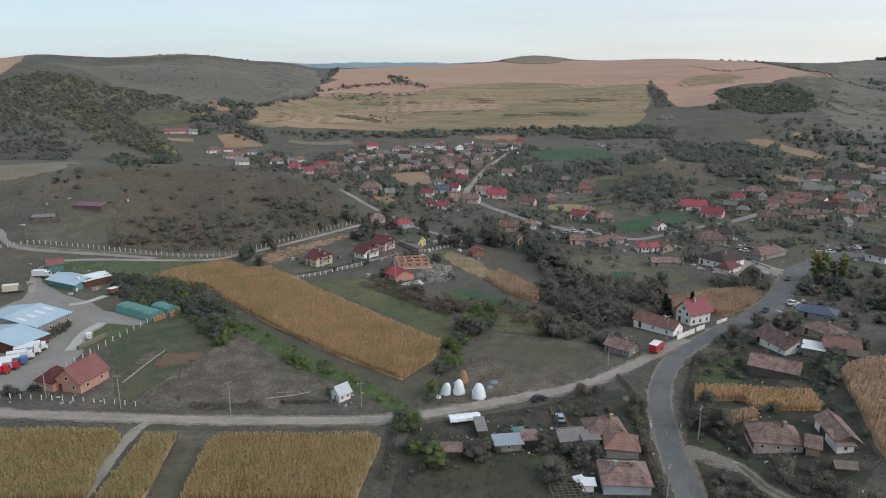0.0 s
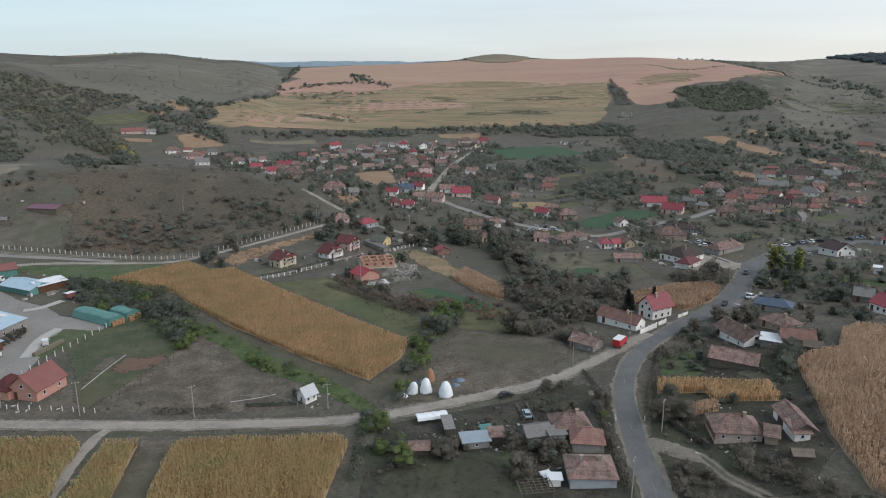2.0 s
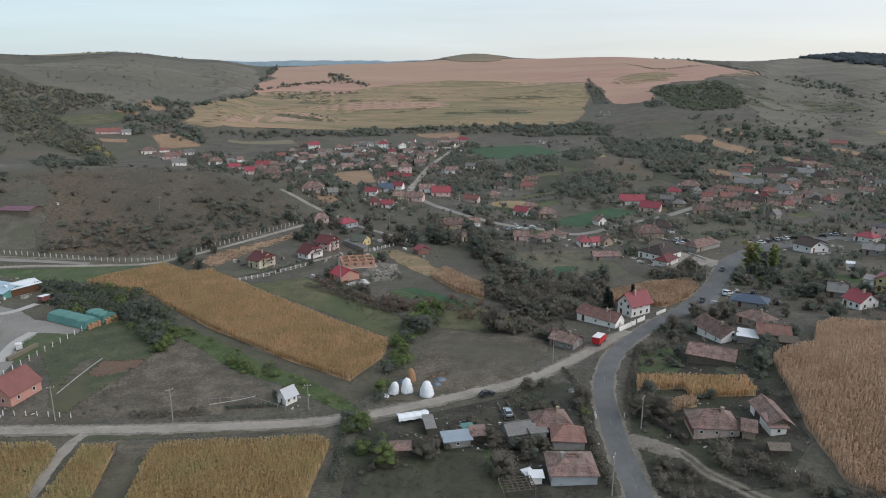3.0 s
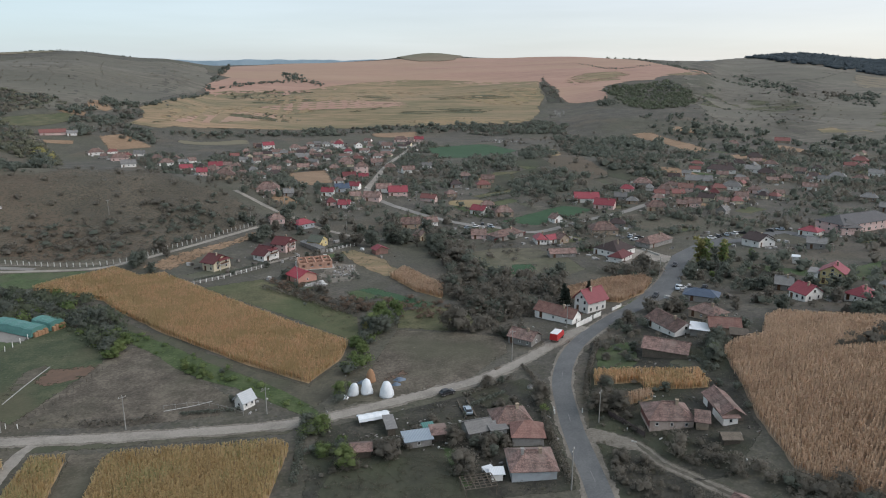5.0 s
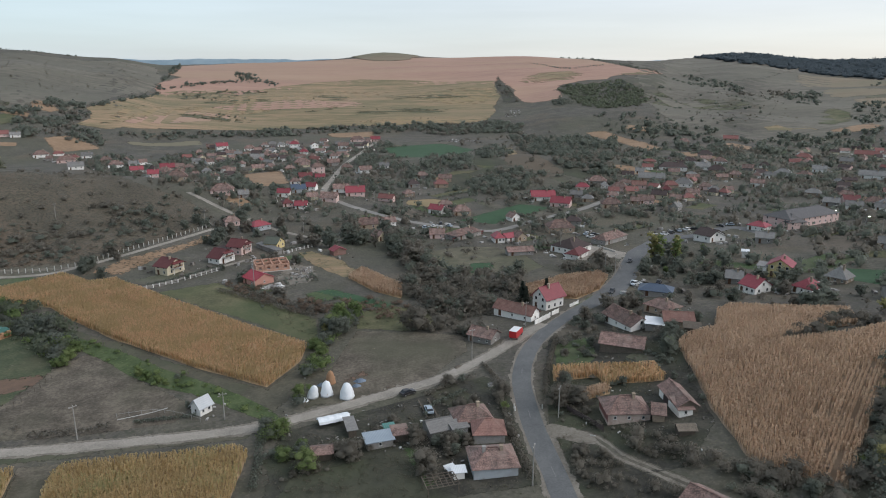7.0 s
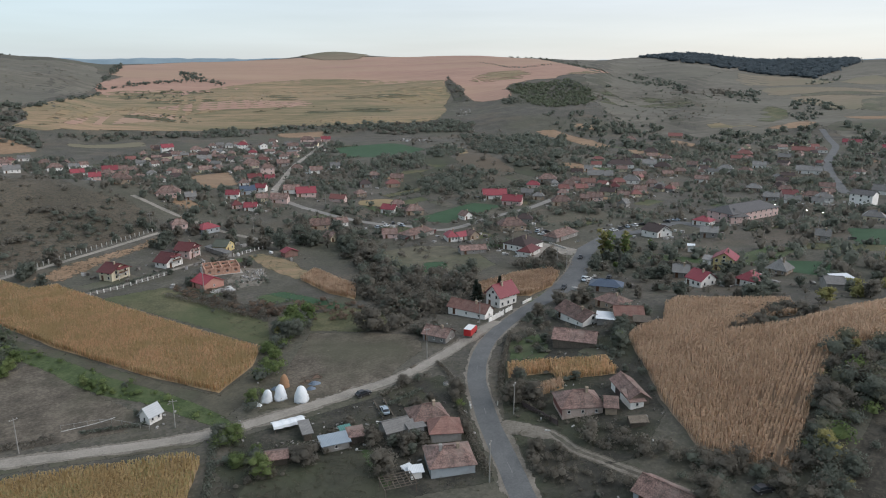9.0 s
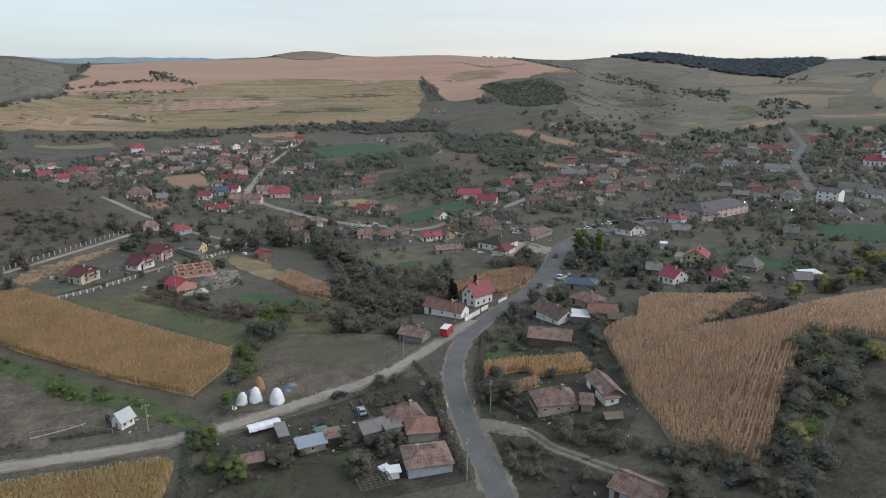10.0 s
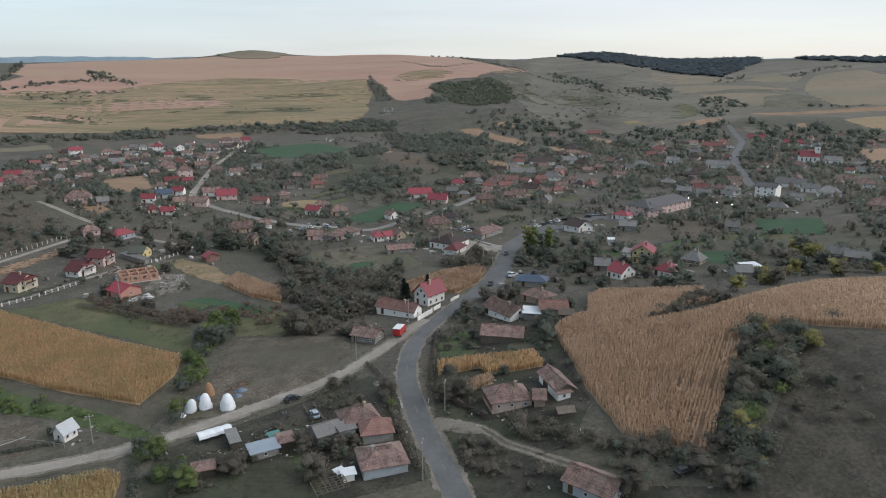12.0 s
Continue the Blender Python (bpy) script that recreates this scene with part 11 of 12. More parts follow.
scrub("garden_thicket", [(141.2, 269.2), (167.5, 237.1), (176.7, 184.8), (186.8, 174.1), (224.1, 191.1), (244.9, 167.9), (219.0, 148.9), (195.1, 156.3), (155.3, 150.1), (134.5, 189.2), (117.6, 198.2), (112.1, 222.1)], 200, 1.0, 4.0, BROWN_LEAF, "brown garden bushes above a maize field", 37, clump=0.42, front=1, sprays=12, room=0.5)
scrub("track_scrub", [(66.9, 127.1), (69.3, 120.7), (73.0, 114.8), (77.6, 108.2), (83.8, 103.8), (92.4, 98.6), (96.9, 92.2), (94.8, 89.8), (79.2, 97.1), (78.5, 101.6), (72.4, 108.2), (67.0, 113.6), (63.9, 122.2)], 1300, 1.4, 3.4, BROWN_LEAF, "grey-brown thicket beside a track", 38, clump=0.32, front=0, sprays=14, room=0.3, fields=False)
scrub("track_scrub", [(66.9, 127.1), (69.3, 120.7), (73.0, 114.8), (77.6, 108.2), (83.8, 103.8), (92.4, 98.6), (96.9, 92.2), (94.8, 89.8), (79.2, 97.1), (78.5, 101.6), (72.4, 108.2), (67.0, 113.6), (63.9, 122.2)], 500, 0.8, 2.6, LEAF, "green bushes in a thicket", 39, clump=0.42, front=0, sprays=14, room=0.3, fields=False)
scrub("track_scrub", [(52.2, 127.5), (59.3, 121.3), (65.9, 105.4), (64.8, 100.2), (50.7, 104.7), (51.7, 115.6)], 1000, 0.9, 2.4, BROWN_LEAF, "dry bushes between road and track", 40, clump=0.45, front=0, sprays=14, room=0.3, fields=False)
scrub("track_scrub", [(97.9, 162.0), (101.1, 163.0), (89.4, 127.1), (83.4, 104.4), (81.0, 104.5), (85.1, 124.8)], 700, 0.6, 2.0, LEAF, "hedge along a maize field", 41, clump=0.3, front=0, sprays=14, room=0.3)
scrub("slope_wood", [(175.5, 967.1), (204.6, 974.8), (242.1, 953.1), (286.1, 972.5), (308.3, 929.1), (288.4, 877.3), (245.3, 890.0), (203.6, 907.5), (171.2, 926.3)], 400, 1.8, 5.4, LEAF, "band of dull green trees on a slope", 42, front=2, sprays=8, category="wood", wide=0.72, clump=0.22, fields=False)
scrub("slope_wood", [(264.8, 845.5), (292.9, 834.4), (282.6, 724.6), (291.5, 679.0), (290.8, 608.5), (231.8, 482.6), (203.8, 494.1), (206.1, 553.9), (230.5, 716.6)], 400, 1.8, 5.4, LEAF, "band of dull green trees on a slope", 43, front=2, sprays=8, category="wood", wide=0.72, clump=0.22, fields=False)
scrub("slope_wood", [(264.8, 845.5), (292.9, 834.4), (282.6, 724.6), (291.5, 679.0), (290.8, 608.5), (231.8, 482.6), (203.8, 494.1), (206.1, 553.9), (230.5, 716.6)], 240, 1.5, 4.6, BROWN_LEAF, "brown bushes in a wooded band", 44, front=2, sprays=8, category="wood", wide=0.72, clump=0.22, fields=False)
scrub("slope_wood", [(81.9, 512.8), (113.0, 576.8), (153.5, 638.8), (136.0, 529.5), (118.1, 524.6), (97.0, 494.6), (82.7, 494.3)], 400, 1.8, 5.4, LEAF, "band of dull green trees on a slope", 45, front=2, sprays=8, category="wood", wide=0.72, clump=0.22, fields=False)
scrub("slope_wood", [(115.6, 479.8), (142.1, 512.7), (169.7, 507.3), (184.4, 496.5), (166.4, 459.2), (144.1, 444.6), (122.1, 439.4), (113.6, 458.0)], 400, 1.8, 5.4, LEAF, "band of dull green trees on a slope", 46, front=2, sprays=8, category="wood", wide=0.72, clump=0.22, fields=False)
scrub("slope_wood", [(115.6, 479.8), (142.1, 512.7), (169.7, 507.3), (184.4, 496.5), (166.4, 459.2), (144.1, 444.6), (122.1, 439.4), (113.6, 458.0)], 240, 1.5, 4.6, BROWN_LEAF, "brown bushes in a wooded band", 47, front=2, sprays=8, category="wood", wide=0.72, clump=0.22, fields=False)
scrub("slope_wood", [(177.2, 695.5), (212.0, 726.6), (213.2, 669.8), (164.2, 548.4), (148.6, 567.7)], 400, 1.8, 5.4, LEAF, "band of dull green trees on a slope", 48, front=2, sprays=8, category="wood", wide=0.72, clump=0.22, fields=False)
scrub("slope_wood", [(310.8, 839.1), (343.8, 803.1), (354.0, 731.5), (328.2, 677.3), (300.7, 700.7), (295.3, 757.6)], 400, 1.8, 5.4, LEAF, "band of dull green trees on a slope", 49, front=2, sprays=8, category="wood", wide=0.72, clump=0.22, fields=False)
scrub("slope_wood", [(97.6, 551.5), (171.8, 795.3), (308.1, 916.6), (346.4, 752.9), (249.9, 519.8), (202.6, 476.1), (171.4, 476.6), (128.9, 495.5)], 40, 1.5, 4.0, BROWN_LEAF, "brown bushes scattered on a slope", 50, sprays=8, category="wood", wide=0.72, clump=0.22)
scrub("brambles", [(-32.8, 268.9), (-19.0, 267.5), (-2.9, 248.1), (9.6, 230.4), (5.5, 222.7), (-8.6, 229.8), (-19.7, 246.6)], 2200, 1.0, 2.2, BRAMBLE, "tangled band of reddish-brown brambles", 51, fields=False, front=0, sprays=10, wide=0.75, clump=0.25)
scrub("brambles", [(7.3, 230.4), (17.8, 240.0), (34.7, 228.4), (38.1, 212.8), (26.7, 210.4), (16.0, 213.2)], 1300, 1.0, 2.2, BRAMBLE, "dry brambles beside a stream", 52, fields=False, front=0, sprays=9, wide=0.75, clump=0.4)
scrub("brambles", [(-8.1, 141.9), (9.5, 136.7), (21.6, 133.9), (20.6, 127.4), (9.0, 127.7), (-2.6, 123.8), (-9.1, 117.8), (-10.9, 128.0)], 1100, 0.4, 1.3, BROWN_LEAF, "dry weeds behind houses", 53, fields=False, front=0.5, sprays=9, wide=0.8, clump=0.45)
scrub("brambles", [(27.2, 154.7), (50.0, 162.5), (44.2, 132.4), (43.7, 112.6), (37.6, 113.1), (40.7, 132.8), (26.8, 136.0)], 900, 0.4, 1.3, BROWN_LEAF, "dry weeds about old houses", 54, fields=False, front=0.5, sprays=9, wide=0.8, clump=0.45)
scrub("brambles", [(69.4, 178.8), (103.8, 169.6), (83.3, 120.4), (73.9, 111.1), (53.9, 114.7), (54.0, 131.2)], 700, 0.4, 1.2, BROWN_LEAF, "dry weeds in a farm garden", 55, fields=False, front=0.5, sprays=9, wide=0.8, clump=0.5)
trees_in([(-11.6, 137.0), (0.9, 141.7), (9.3, 133.2), (5.4, 125.7), (-0.3, 123.8), (-9.5, 123.9)], 260, 0.8, 2.4, {"brown": 6, "green": 2}, {"bush": 1}, "garden bushes", 56, front=2, fields=False)
trees_in([(10.6, 144.1), (27.0, 148.9), (29.3, 143.4), (24.0, 133.8), (18.2, 136.4), (10.9, 137.8)], 230, 0.8, 2.2, {"brown": 5, "green": 3, "bright": 1}, {"bush": 1}, "garden bushes", 57, front=2, fields=False)
trees_in([(31.0, 160.7), (45.8, 162.9), (47.5, 153.2), (43.9, 144.9), (34.0, 147.1), (29.5, 151.7)], 200, 1, 2.8, {"brown": 4, "green": 3, "bright": 1}, {"bush": 2, "round": 1}, "garden bushes", 58, front=2, fields=False)
trees_in([(21.2, 131.7), (34.2, 133.3), (31.5, 122.8), (23.6, 117.1), (20.4, 121.3)], 230, 1.5, 4, {"brown": 6, "green": 2}, {"round": 2, "bush": 1}, "garden trees", 59, front=1, fields=False, room=0.5)
scrub("field_weeds", [(-191.7, 1207.6), (-128.9, 1305.7), (-81.4, 1294.3), (-94.0, 1254.6), (-136.8, 1190.0)], 110, 1.2, 3, LEAF, "dark weeds in a fold of a field", 60, fields=False, category="scrub", sprays=7)
scrub("field_weeds", [(-124.7, 1009.0), (-104.8, 1053.9), (-44.0, 1014.0), (-66.9, 990.8), (-106.7, 991.1)], 90, 1.2, 3, LEAF, "dark weeds in a fold of a field", 61, fields=False, category="scrub", sprays=7)
trees_in([(92.7, 92.1), (105.2, 85.2), (95.8, 72.6), (76.9, 84.1), (82.3, 87.7)], 220, 1.2, 3.0, {"green": 4, "brown": 5}, {"bush": 1}, "hedge bushes", 69, front=0)
trees_in([(68.8, 170.7), (99.6, 162.0), (86.2, 133.4), (72.9, 119.1), (57.2, 120.2), (56.1, 135.6)], 120, 0.8, 2.2, {"brown": 5, "green": 4}, {"bush": 1}, "garden bushes", 70, front=3)
trees_in([(-134.7, 269.1), (-120.7, 260.4), (-93.3, 239.7), (-77.0, 230.3), (-67.3, 210.7), (-66.4, 198.6), (-72.3, 200.9), (-86.7, 221.5), (-107.1, 233.4), (-121.5, 243.0)], 380, 2.0, 3.8, {"green": 6, "bright": 1}, {"round": 2, "bush": 3}, "hedge trees", 71, front=0, fields=False)
trees_in([(-48.9, 196.8), (-42.6, 190.6), (-30.8, 178.5), (-28.5, 173.4), (-37.0, 178.5), (-47.3, 189.5)], 85, 1.2, 2.6, {"green": 2, "bright": 3}, {"bush": 1}, "stream bushes", 72, front=0)
trees_in([(-12.8, 153.3), (-8.0, 153.3), (-5.6, 144.4), (-1.6, 134.5), (0.8, 127.9), (-5.0, 125.9), (-10.3, 137.0)], 391, 1.5, 3.4, {"bright": 5, "green": 2, "brown": 1}, {"bush": 3, "round": 1}, "stream bushes", 73, front=0)
trees_in([(-4.0, 160.2), (-2.0, 171.9), (2.7, 183.2), (8.3, 205.5), (12.4, 215.9), (3.1, 213.3), (2.0, 196.1), (0.3, 179.3), (-5.6, 165.0)], 510, 2, 4.5, {"bright": 5, "green": 2, "yellow": 1}, {"bush": 2, "round": 2}, "stream bushes", 74, front=0)
trees_in([(5.7, 208.1), (11.0, 224.4), (18.5, 221.5), (17.6, 210.5), (9.9, 200.6)], 510, 3, 6.5, {"bright": 4, "green": 3}, {"round": 2, "bush": 1}, "stream trees", 75, front=0)
trees_in([(17.4, 208.0), (22.0, 218.6), (35.4, 233.3), (41.7, 278.0), (34.7, 301.3), (47.1, 317.1), (52.6, 286.9), (67.2, 286.8), (64.0, 257.2), (73.8, 256.9), (87.7, 252.3), (81.0, 238.1), (65.8, 219.9), (53.2, 206.7), (37.7, 200.0), (25.9, 202.8)], 112, 3, 7, {"green": 3, "brown": 7}, {"round": 4, "bush": 1}, "valley trees", 76, front=3)
trees_in([(19.7, 327.5), (26.2, 363.4), (43.1, 352.2), (47.9, 322.6), (38.0, 296.4), (25.3, 311.4)], 200, 5, 9, {"green": 5, "brown": 2, "fir": 0.1}, {"round": 4, "tall": 1}, "valley trees", 77, front=2)
trees_in([(-31.9, 261.1), (-14.0, 257.5), (3.3, 230.4), (9.0, 224.4), (3.2, 221.5), (-17.2, 239.9)], 221, 1.2, 2.6, {"brown": 6, "green": 1}, {"bush": 1}, "weed bushes", 78, front=0)
trees_in([(116.7, 271.1), (127.5, 274.7), (135.5, 264.8), (123.1, 245.3), (107.9, 249.3)], 323, 4, 7, {"brown": 6, "green": 2}, {"round": 3}, "valley trees", 79, front=0)
trees_in([(154.3, 281.7), (174.1, 279.1), (184.4, 277.4), (147.3, 218.1), (137.9, 223.7), (123.8, 222.5), (130.0, 240.4)], 110, 2, 4, {"green": 4, "brown": 2, "bright": 1}, {"round": 3, "bush": 2}, "garden trees", 80)
trees_in([(-5.6, 144.4), (28.6, 154.7), (45.8, 162.9), (50.5, 159.1), (45.5, 137.0), (42.6, 115.9), (-9.1, 117.8), (-5.1, 130.1)], 119, 1.5, 4, {"brown": 5, "green": 4, "bright": 2}, {"bush": 3, "round": 3}, "garden trees", 81, front=4)
trees_in([(19.1, 134.0), (32.4, 133.4), (31.3, 122.8), (25.0, 119.2), (19.0, 123.3)], 272, 2.5, 5, {"brown": 4, "green": 3}, {"round": 3, "bush": 1}, "garden trees", 82, front=4)
trees_in([(70.1, 178.7), (89.1, 186.5), (103.8, 169.6), (94.1, 152.1), (64.9, 163.8)], 102, 1.5, 4, {"green": 5, "brown": 3}, {"bush": 3, "round": 2}, "garden trees", 83)
trees_in([(61.0, 152.8), (65.5, 150.4), (63.7, 139.4), (57.3, 135.5), (56.1, 140.7)], 340, 3, 5.5, {"brown": 5, "green": 2}, {"round": 3, "bush": 1}, "garden trees", 84)
trees_in([(98.9, 171.4), (102.6, 170.1), (95.2, 151.7), (92.0, 149.4), (90.8, 153.4)], 442, 3, 6, {"green": 5, "bright": 1}, {"round": 3}, "garden trees", 85)
trees_in([(39.5, 199.9), (50.3, 209.5), (63.9, 220.0), (61.3, 203.5), (44.2, 181.8), (37.8, 190.7)], 187, 1.5, 4, {"green": 3, "brown": 4}, {"bush": 3, "round": 2}, "garden trees", 86)
trees_in([(84.8, 200.6), (94.2, 210.7), (110.8, 207.7), (111.2, 194.9), (100.7, 180.8), (82.2, 185.5)], 187, 2, 5, {"green": 4, "brown": 4}, {"bush": 2, "round": 3}, "garden trees", 87)
trees_in([(-63.7, 285.2), (-43.2, 277.0), (-30.4, 290.5), (-16.4, 305.1), (4.4, 316.1), (1.6, 286.6), (-5.2, 261.3), (-32.8, 268.9)], 119, 1.5, 4, {"green": 4, "brown": 2}, {"bush": 3, "round": 1}, "garden trees", 88)
trees_in([(-85.3, 284.6), (-92.4, 301.3), (-84.1, 319.3), (-73.4, 307.0), (-75.7, 284.9)], 221, 3, 6, {"green": 4, "brown": 2}, {"round": 3, "bush": 2}, "hedge trees", 89, front=0)
trees_in([(-65.1, 348.3), (-44.4, 371.5), (-26.2, 376.5), (4.8, 349.3), (18.9, 338.8), (17.7, 316.5), (4.4, 316.1), (-23.5, 335.5), (-49.8, 322.9)], 187, 2, 6, {"green": 5, "brown": 3}, {"round": 3, "bush": 2}, "garden trees", 90)
trees_in([(133.2, 122.0), (142.0, 117.5), (135.4, 105.0), (124.0, 101.5), (112.0, 95.2), (100.9, 86.3), (92.7, 86.3), (97.0, 93.2), (108.1, 103.7), (122.1, 113.3)], 420, 2.5, 5.5, {"green": 6, "brown": 5, "yellow": 0.5}, {"bush": 2, "round": 3}, "hedge bushes", 91, front=0, room=0.8)
trees_in([(79.4, 108.6), (83.7, 104.9), (85.0, 97.6), (91.9, 89.7), (99.2, 84.6), (95.4, 80.9), (87.1, 87.3), (80.6, 88.7), (74.7, 94.3)], 884, 1.5, 3.6, {"green": 5, "brown": 5}, {"bush": 3, "round": 1}, "hedge bushes", 92, front=0, room=1.0)
trees_in([(120.1, 146.9), (136.4, 152.5), (151.7, 159.0), (148.0, 143.8), (136.1, 142.9)], 714, 1.5, 3.6, {"green": 3, "brown": 5}, {"bush": 3, "round": 1}, "field bushes", 93, front=0, fields=False)
trees_in([(149.0, 145.9), (157.8, 147.2), (180.4, 152.1), (193.6, 155.0), (215.6, 146.4), (235.2, 160.7), (216.3, 160.7), (224.1, 191.1), (193.2, 168.0), (176.9, 169.4)], 221, 3, 6, {"green": 4, "yellow": 4, "brown": 2}, {"round": 3, "bush": 1}, "garden trees", 94, front=3)
trees_in([(132.4, 274.4), (130.6, 229.3), (134.5, 189.2), (155.2, 161.5), (175.7, 170.6), (176.7, 184.8), (165.7, 238.7), (163.9, 267.8)], 153, 2, 5, {"green": 5, "brown": 3}, {"round": 2, "bush": 3}, "garden trees", 95)
trees_in([(119.6, 247.5), (137.5, 200.5), (109.8, 161.9), (98.1, 174.7), (102.2, 211.0)], 136, 1.5, 4.5, {"green": 5, "brown": 3}, {"round": 2, "bush": 3}, "garden trees", 96)
trees_in([(50.8, 129.6), (58.5, 122.4), (66.7, 105.5), (72.9, 91.7), (63.1, 95.3), (50.3, 102.3), (50.6, 119.5)], 221, 1.0, 2.6, {"brown": 5, "green": 3}, {"bush": 1}, "roadside bushes", 97, front=0)
scrub("village_scrub", [(-198.9, 690.3), (94.7, 798.0), (139.8, 540.1), (164.7, 468.2), (76.6, 427.4), (41.8, 317.0), (19.8, 356.7), (-26.1, 374.5), (-62.0, 409.7), (-89.4, 412.4)], 330, 1.6, 5.0, LEAF, "dark garden trees and hedges between houses", 98, clump=0.5, front=1.5, room=0.8, category="garden trees", sprays=6)
scrub("village_scrub", [(-198.9, 690.3), (94.7, 798.0), (139.8, 540.1), (164.7, 468.2), (76.6, 427.4), (41.8, 317.0), (19.8, 356.7), (-26.1, 374.5), (-62.0, 409.7), (-89.4, 412.4)], 192, 1.6, 4.5, BROWN_LEAF, "brown garden trees between houses", 99, clump=0.5, front=1.5, room=0.8, category="garden trees", sprays=6)
scrub("valley_scrub", [(41.8, 317.0), (76.6, 427.4), (164.7, 468.2), (217.8, 484.2), (162.8, 313.7), (128.0, 299.3), (86.3, 277.2), (52.6, 286.9)], 297, 1.6, 5.0, LEAF, "garden trees and hedges", 100, clump=0.5, front=1.5, room=0.8, category="garden trees", sprays=9)
scrub("valley_scrub", [(41.8, 317.0), (76.6, 427.4), (164.7, 468.2), (217.8, 484.2), (162.8, 313.7), (128.0, 299.3), (86.3, 277.2), (52.6, 286.9)], 210, 1.6, 4.5, BROWN_LEAF, "brown garden trees and hedges", 101, clump=0.5, front=1.5, room=0.8, category="garden trees", sprays=9)
scrub("right_scrub", [(186.2, 442.0), (317.6, 662.3), (481.8, 673.4), (524.1, 526.5), (756.8, 493.4), (254.1, 159.3), (224.1, 191.1), (186.8, 174.1), (168.6, 243.1), (181.6, 303.0), (152.9, 304.0)], 245, 2.0, 5.5, LEAF, "dark garden trees and hedges", 102, clump=0.5, front=1.5, room=0.8, category="garden trees", sprays=6)
scrub("right_scrub", [(186.2, 442.0), (317.6, 662.3), (481.8, 673.4), (524.1, 526.5), (756.8, 493.4), (254.1, 159.3), (224.1, 191.1), (186.8, 174.1), (168.6, 243.1), (181.6, 303.0), (152.9, 304.0)], 175, 2.0, 5.0, BROWN_LEAF, "brown garden trees and hedges", 103, clump=0.5, front=1.5, room=0.8, category="garden trees", sprays=6)
scrub("tree_belt", [(-205.3, 836.8), (-62.7, 926.1), (92.1, 984.3), (200.4, 970.4), (280.7, 978.3), (308.1, 916.6), (194.9, 871.1), (146.3, 922.6), (11.6, 883.5), (-100.3, 861.3), (-188.1, 819.6)], 110, 1.8, 4.5, BROWN_LEAF, "brown bushes in a belt below a field", 404, front=2, category="tree belt", sprays=8, clump=0.32, wide=0.75)
scrub("tree_belt", [(-205.3, 836.8), (-62.7, 926.1), (92.1, 984.3), (200.4, 970.4), (280.7, 978.3), (308.1, 916.6), (194.9, 871.1), (146.3, 922.6), (11.6, 883.5), (-100.3, 861.3), (-188.1, 819.6)], 150, 2.5, 6.0, LEAF, "dark belt of trees below a field", 104, front=2, category="tree belt", sprays=8, clump=0.32, wide=0.75)
scrub("mound_scrub", [(-164.1, 331.3), (-148.4, 340.5), (-106.1, 350.5), (-89.9, 343.0), (-76.3, 320.2), (-89.7, 310.1), (-117.4, 307.4), (-149.4, 304.1)], 700, 1.0, 3.4, BROWN_LEAF, "bushes at the foot of a grassy mound", 112, clump=0.35, category="scrub", wide=0.75)
scrub("mound_scrub", [(-218.6, 351.2), (-189.9, 390.7), (-173.6, 583.9), (-59.9, 394.4), (-44.9, 376.1), (-63.6, 339.7), (-91.4, 326.7), (-134.8, 333.7), (-161.5, 331.7), (-209.1, 349.5)], 90, 0.7, 2.6, BROWN_LEAF, "scattered bushes on a grassy mound", 113, category="scrub", wide=0.75)
scrub("mound_scrub", [(-103.3, 340.2), (-73.5, 398.2), (-44.6, 373.3), (-42.9, 357.6), (-75.3, 315.8)], 420, 1.2, 3.5, LEAF, "bushes along the edge of a mound", 114, clump=0.4, category="scrub", wide=0.75)
scrub("mound_scrub", [(-159.1, 326.0), (-133.5, 354.8), (-84.6, 388.4), (-52.0, 383.2), (-43.9, 366.9), (-63.3, 338.0), (-81.1, 317.9), (-88.6, 305.9), (-123.5, 302.9), (-149.4, 304.1)], 300, 1.0, 3.4, LEAF, "dull bushes on the lower mound", 115, clump=0.42, category="scrub", wide=0.75, sprays=9)
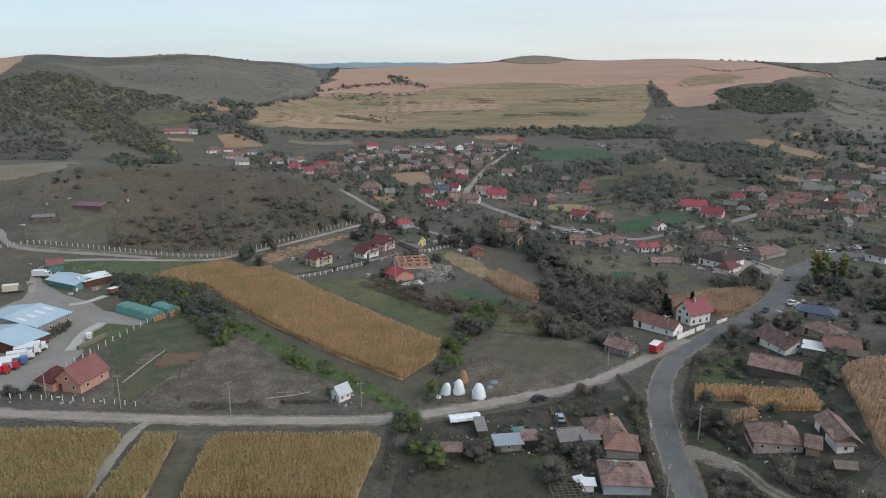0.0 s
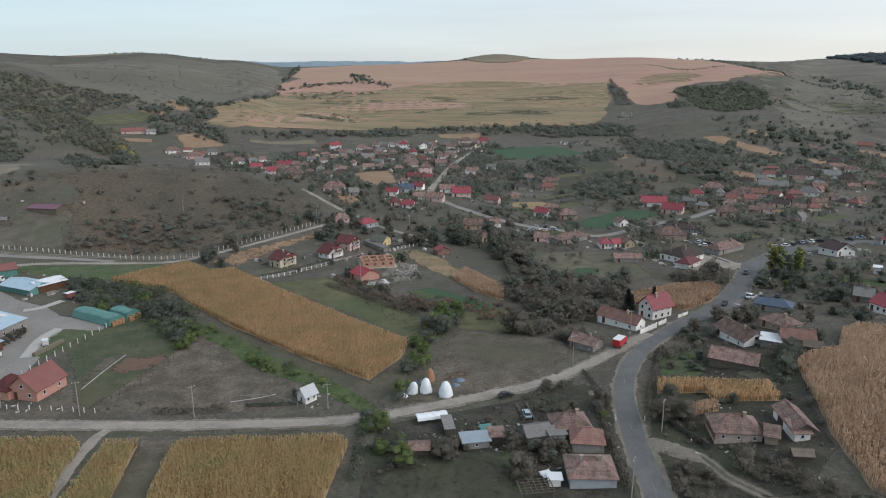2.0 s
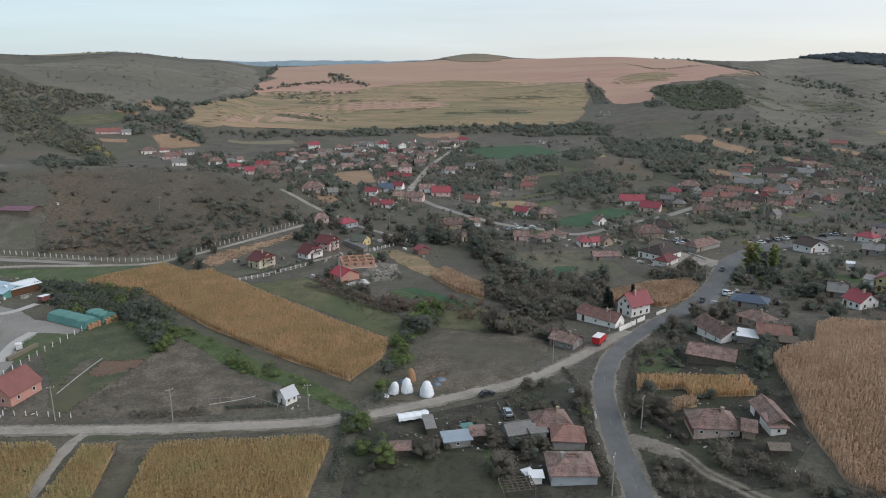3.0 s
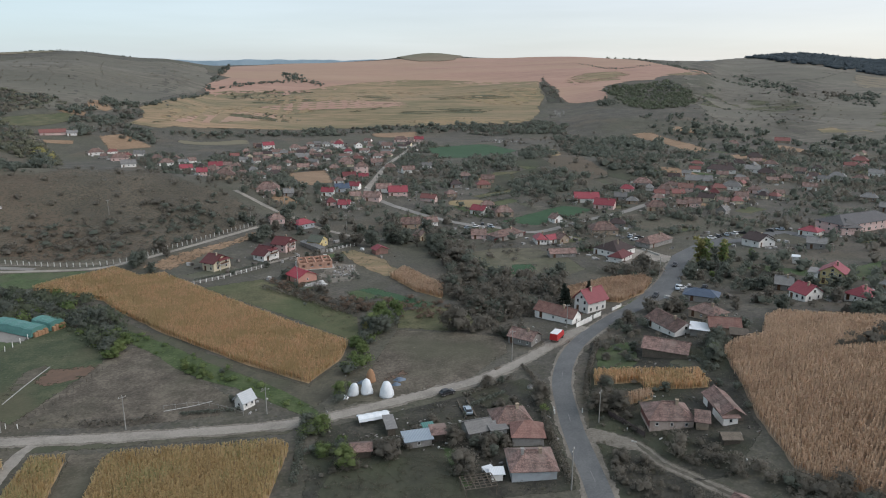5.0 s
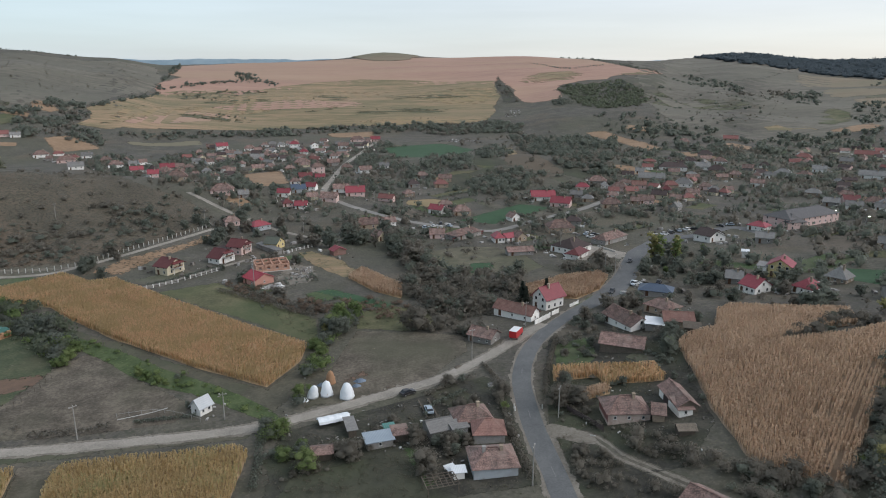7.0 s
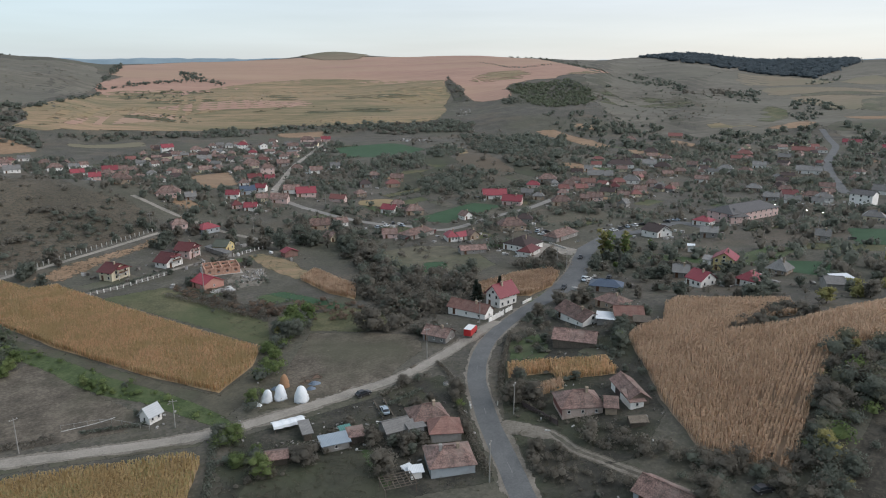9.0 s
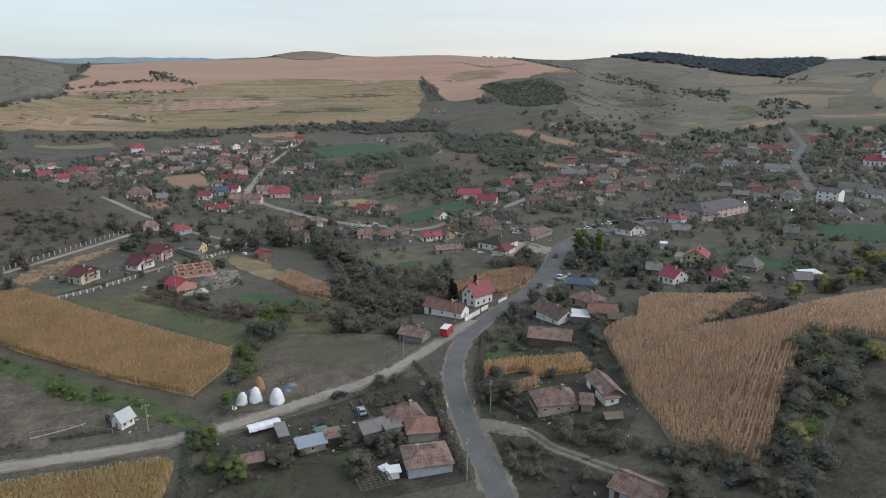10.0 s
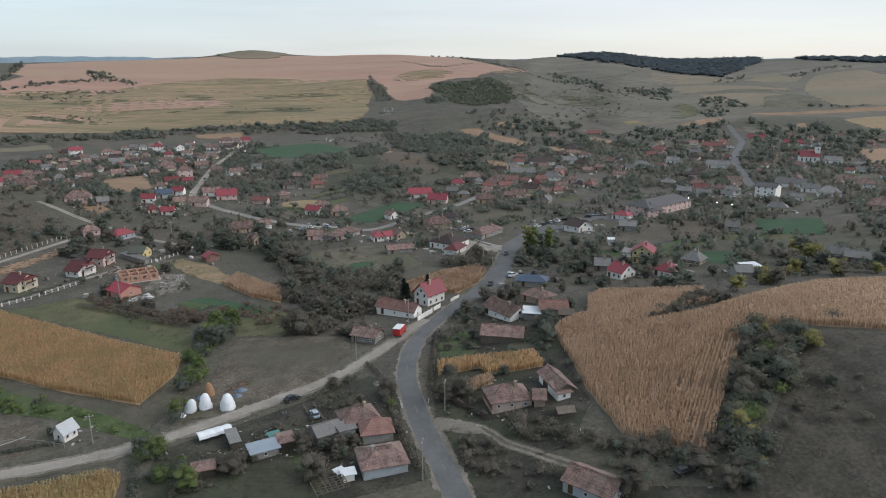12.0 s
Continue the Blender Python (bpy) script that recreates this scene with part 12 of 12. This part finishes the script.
scrub("mound_scrub", [(-159.1, 326.0), (-133.5, 354.8), (-84.6, 388.4), (-52.0, 383.2), (-43.9, 366.9), (-63.3, 338.0), (-81.1, 317.9), (-88.6, 305.9), (-123.5, 302.9), (-149.4, 304.1)], 200, 1.0, 3.2, BROWN_LEAF, "brown bushes on the lower mound", 116, clump=0.45, category="scrub", wide=0.75, sprays=9)
scrub("far_forest", [(1227.2, 2036.8), (1360.0, 2024.4), (2731.9, 3230.4), (3031.4, 3118.9), (1760.2, 1693.0), (1258.5, 1324.6), (1249.2, 1586.9), (1124.2, 1671.6)], 36, 11, 12.5, FAR_FOREST, "dark forest on a far hilltop, bluish haze in its colour", 120, fields=False, category="forest", sprays=3, wide=1.2)
scrub("far_forest", [(1979.5, 1763.0), (2025.5, 1652.3), (2092.0, 1533.4), (2006.6, 1350.1), (1817.2, 1329.8), (1867.4, 1620.7)], 34, 11, 12.5, FAR_FOREST, "dark forest on a far ridge, bluish haze in its colour", 121, fields=False, category="forest", sprays=3, wide=1.2)
scrub("right_belt", [(252.1, 657.8), (377.4, 839.3), (525.3, 842.3), (521.9, 754.8), (601.2, 766.1), (737.6, 757.2), (614.0, 618.6), (476.1, 595.3), (368.2, 631.8)], 60, 4, 8, LEAF, "trees above the village", 125, clump=0.3, category="tree belt")
scrub("right_belt", [(760.2, 739.0), (784.5, 650.6), (774.0, 601.6), (818.9, 536.1), (749.6, 488.4), (572.3, 440.7), (475.4, 456.9)], 70, 4, 9, LEAF, "trees round the church", 126, clump=0.3, category="tree belt")
tufts("meadow_grass", [(-144.3, 201.3), (-111.7, 221.7), (-19.7, 277.4), (41.3, 221.1), (78.7, 218.8), (146.0, 207.1), (81.0, 106.5), (-88.1, 115.0)], 1500, 0.06, 0.2, STRAW, "dry straw-coloured grass tussocks", 131, room=0.3, front=0, fields=False, clump=0.45)
tufts("meadow_grass", [(-144.3, 201.3), (-111.7, 221.7), (-19.7, 277.4), (41.3, 221.1), (78.7, 218.8), (146.0, 207.1), (81.0, 106.5), (-88.1, 115.0)], 1500, 0.06, 0.2, GRASS_BLADE, "dull green grass tussocks", 132, room=0.3, front=0, fields=False, clump=0.45)


clutter(77)
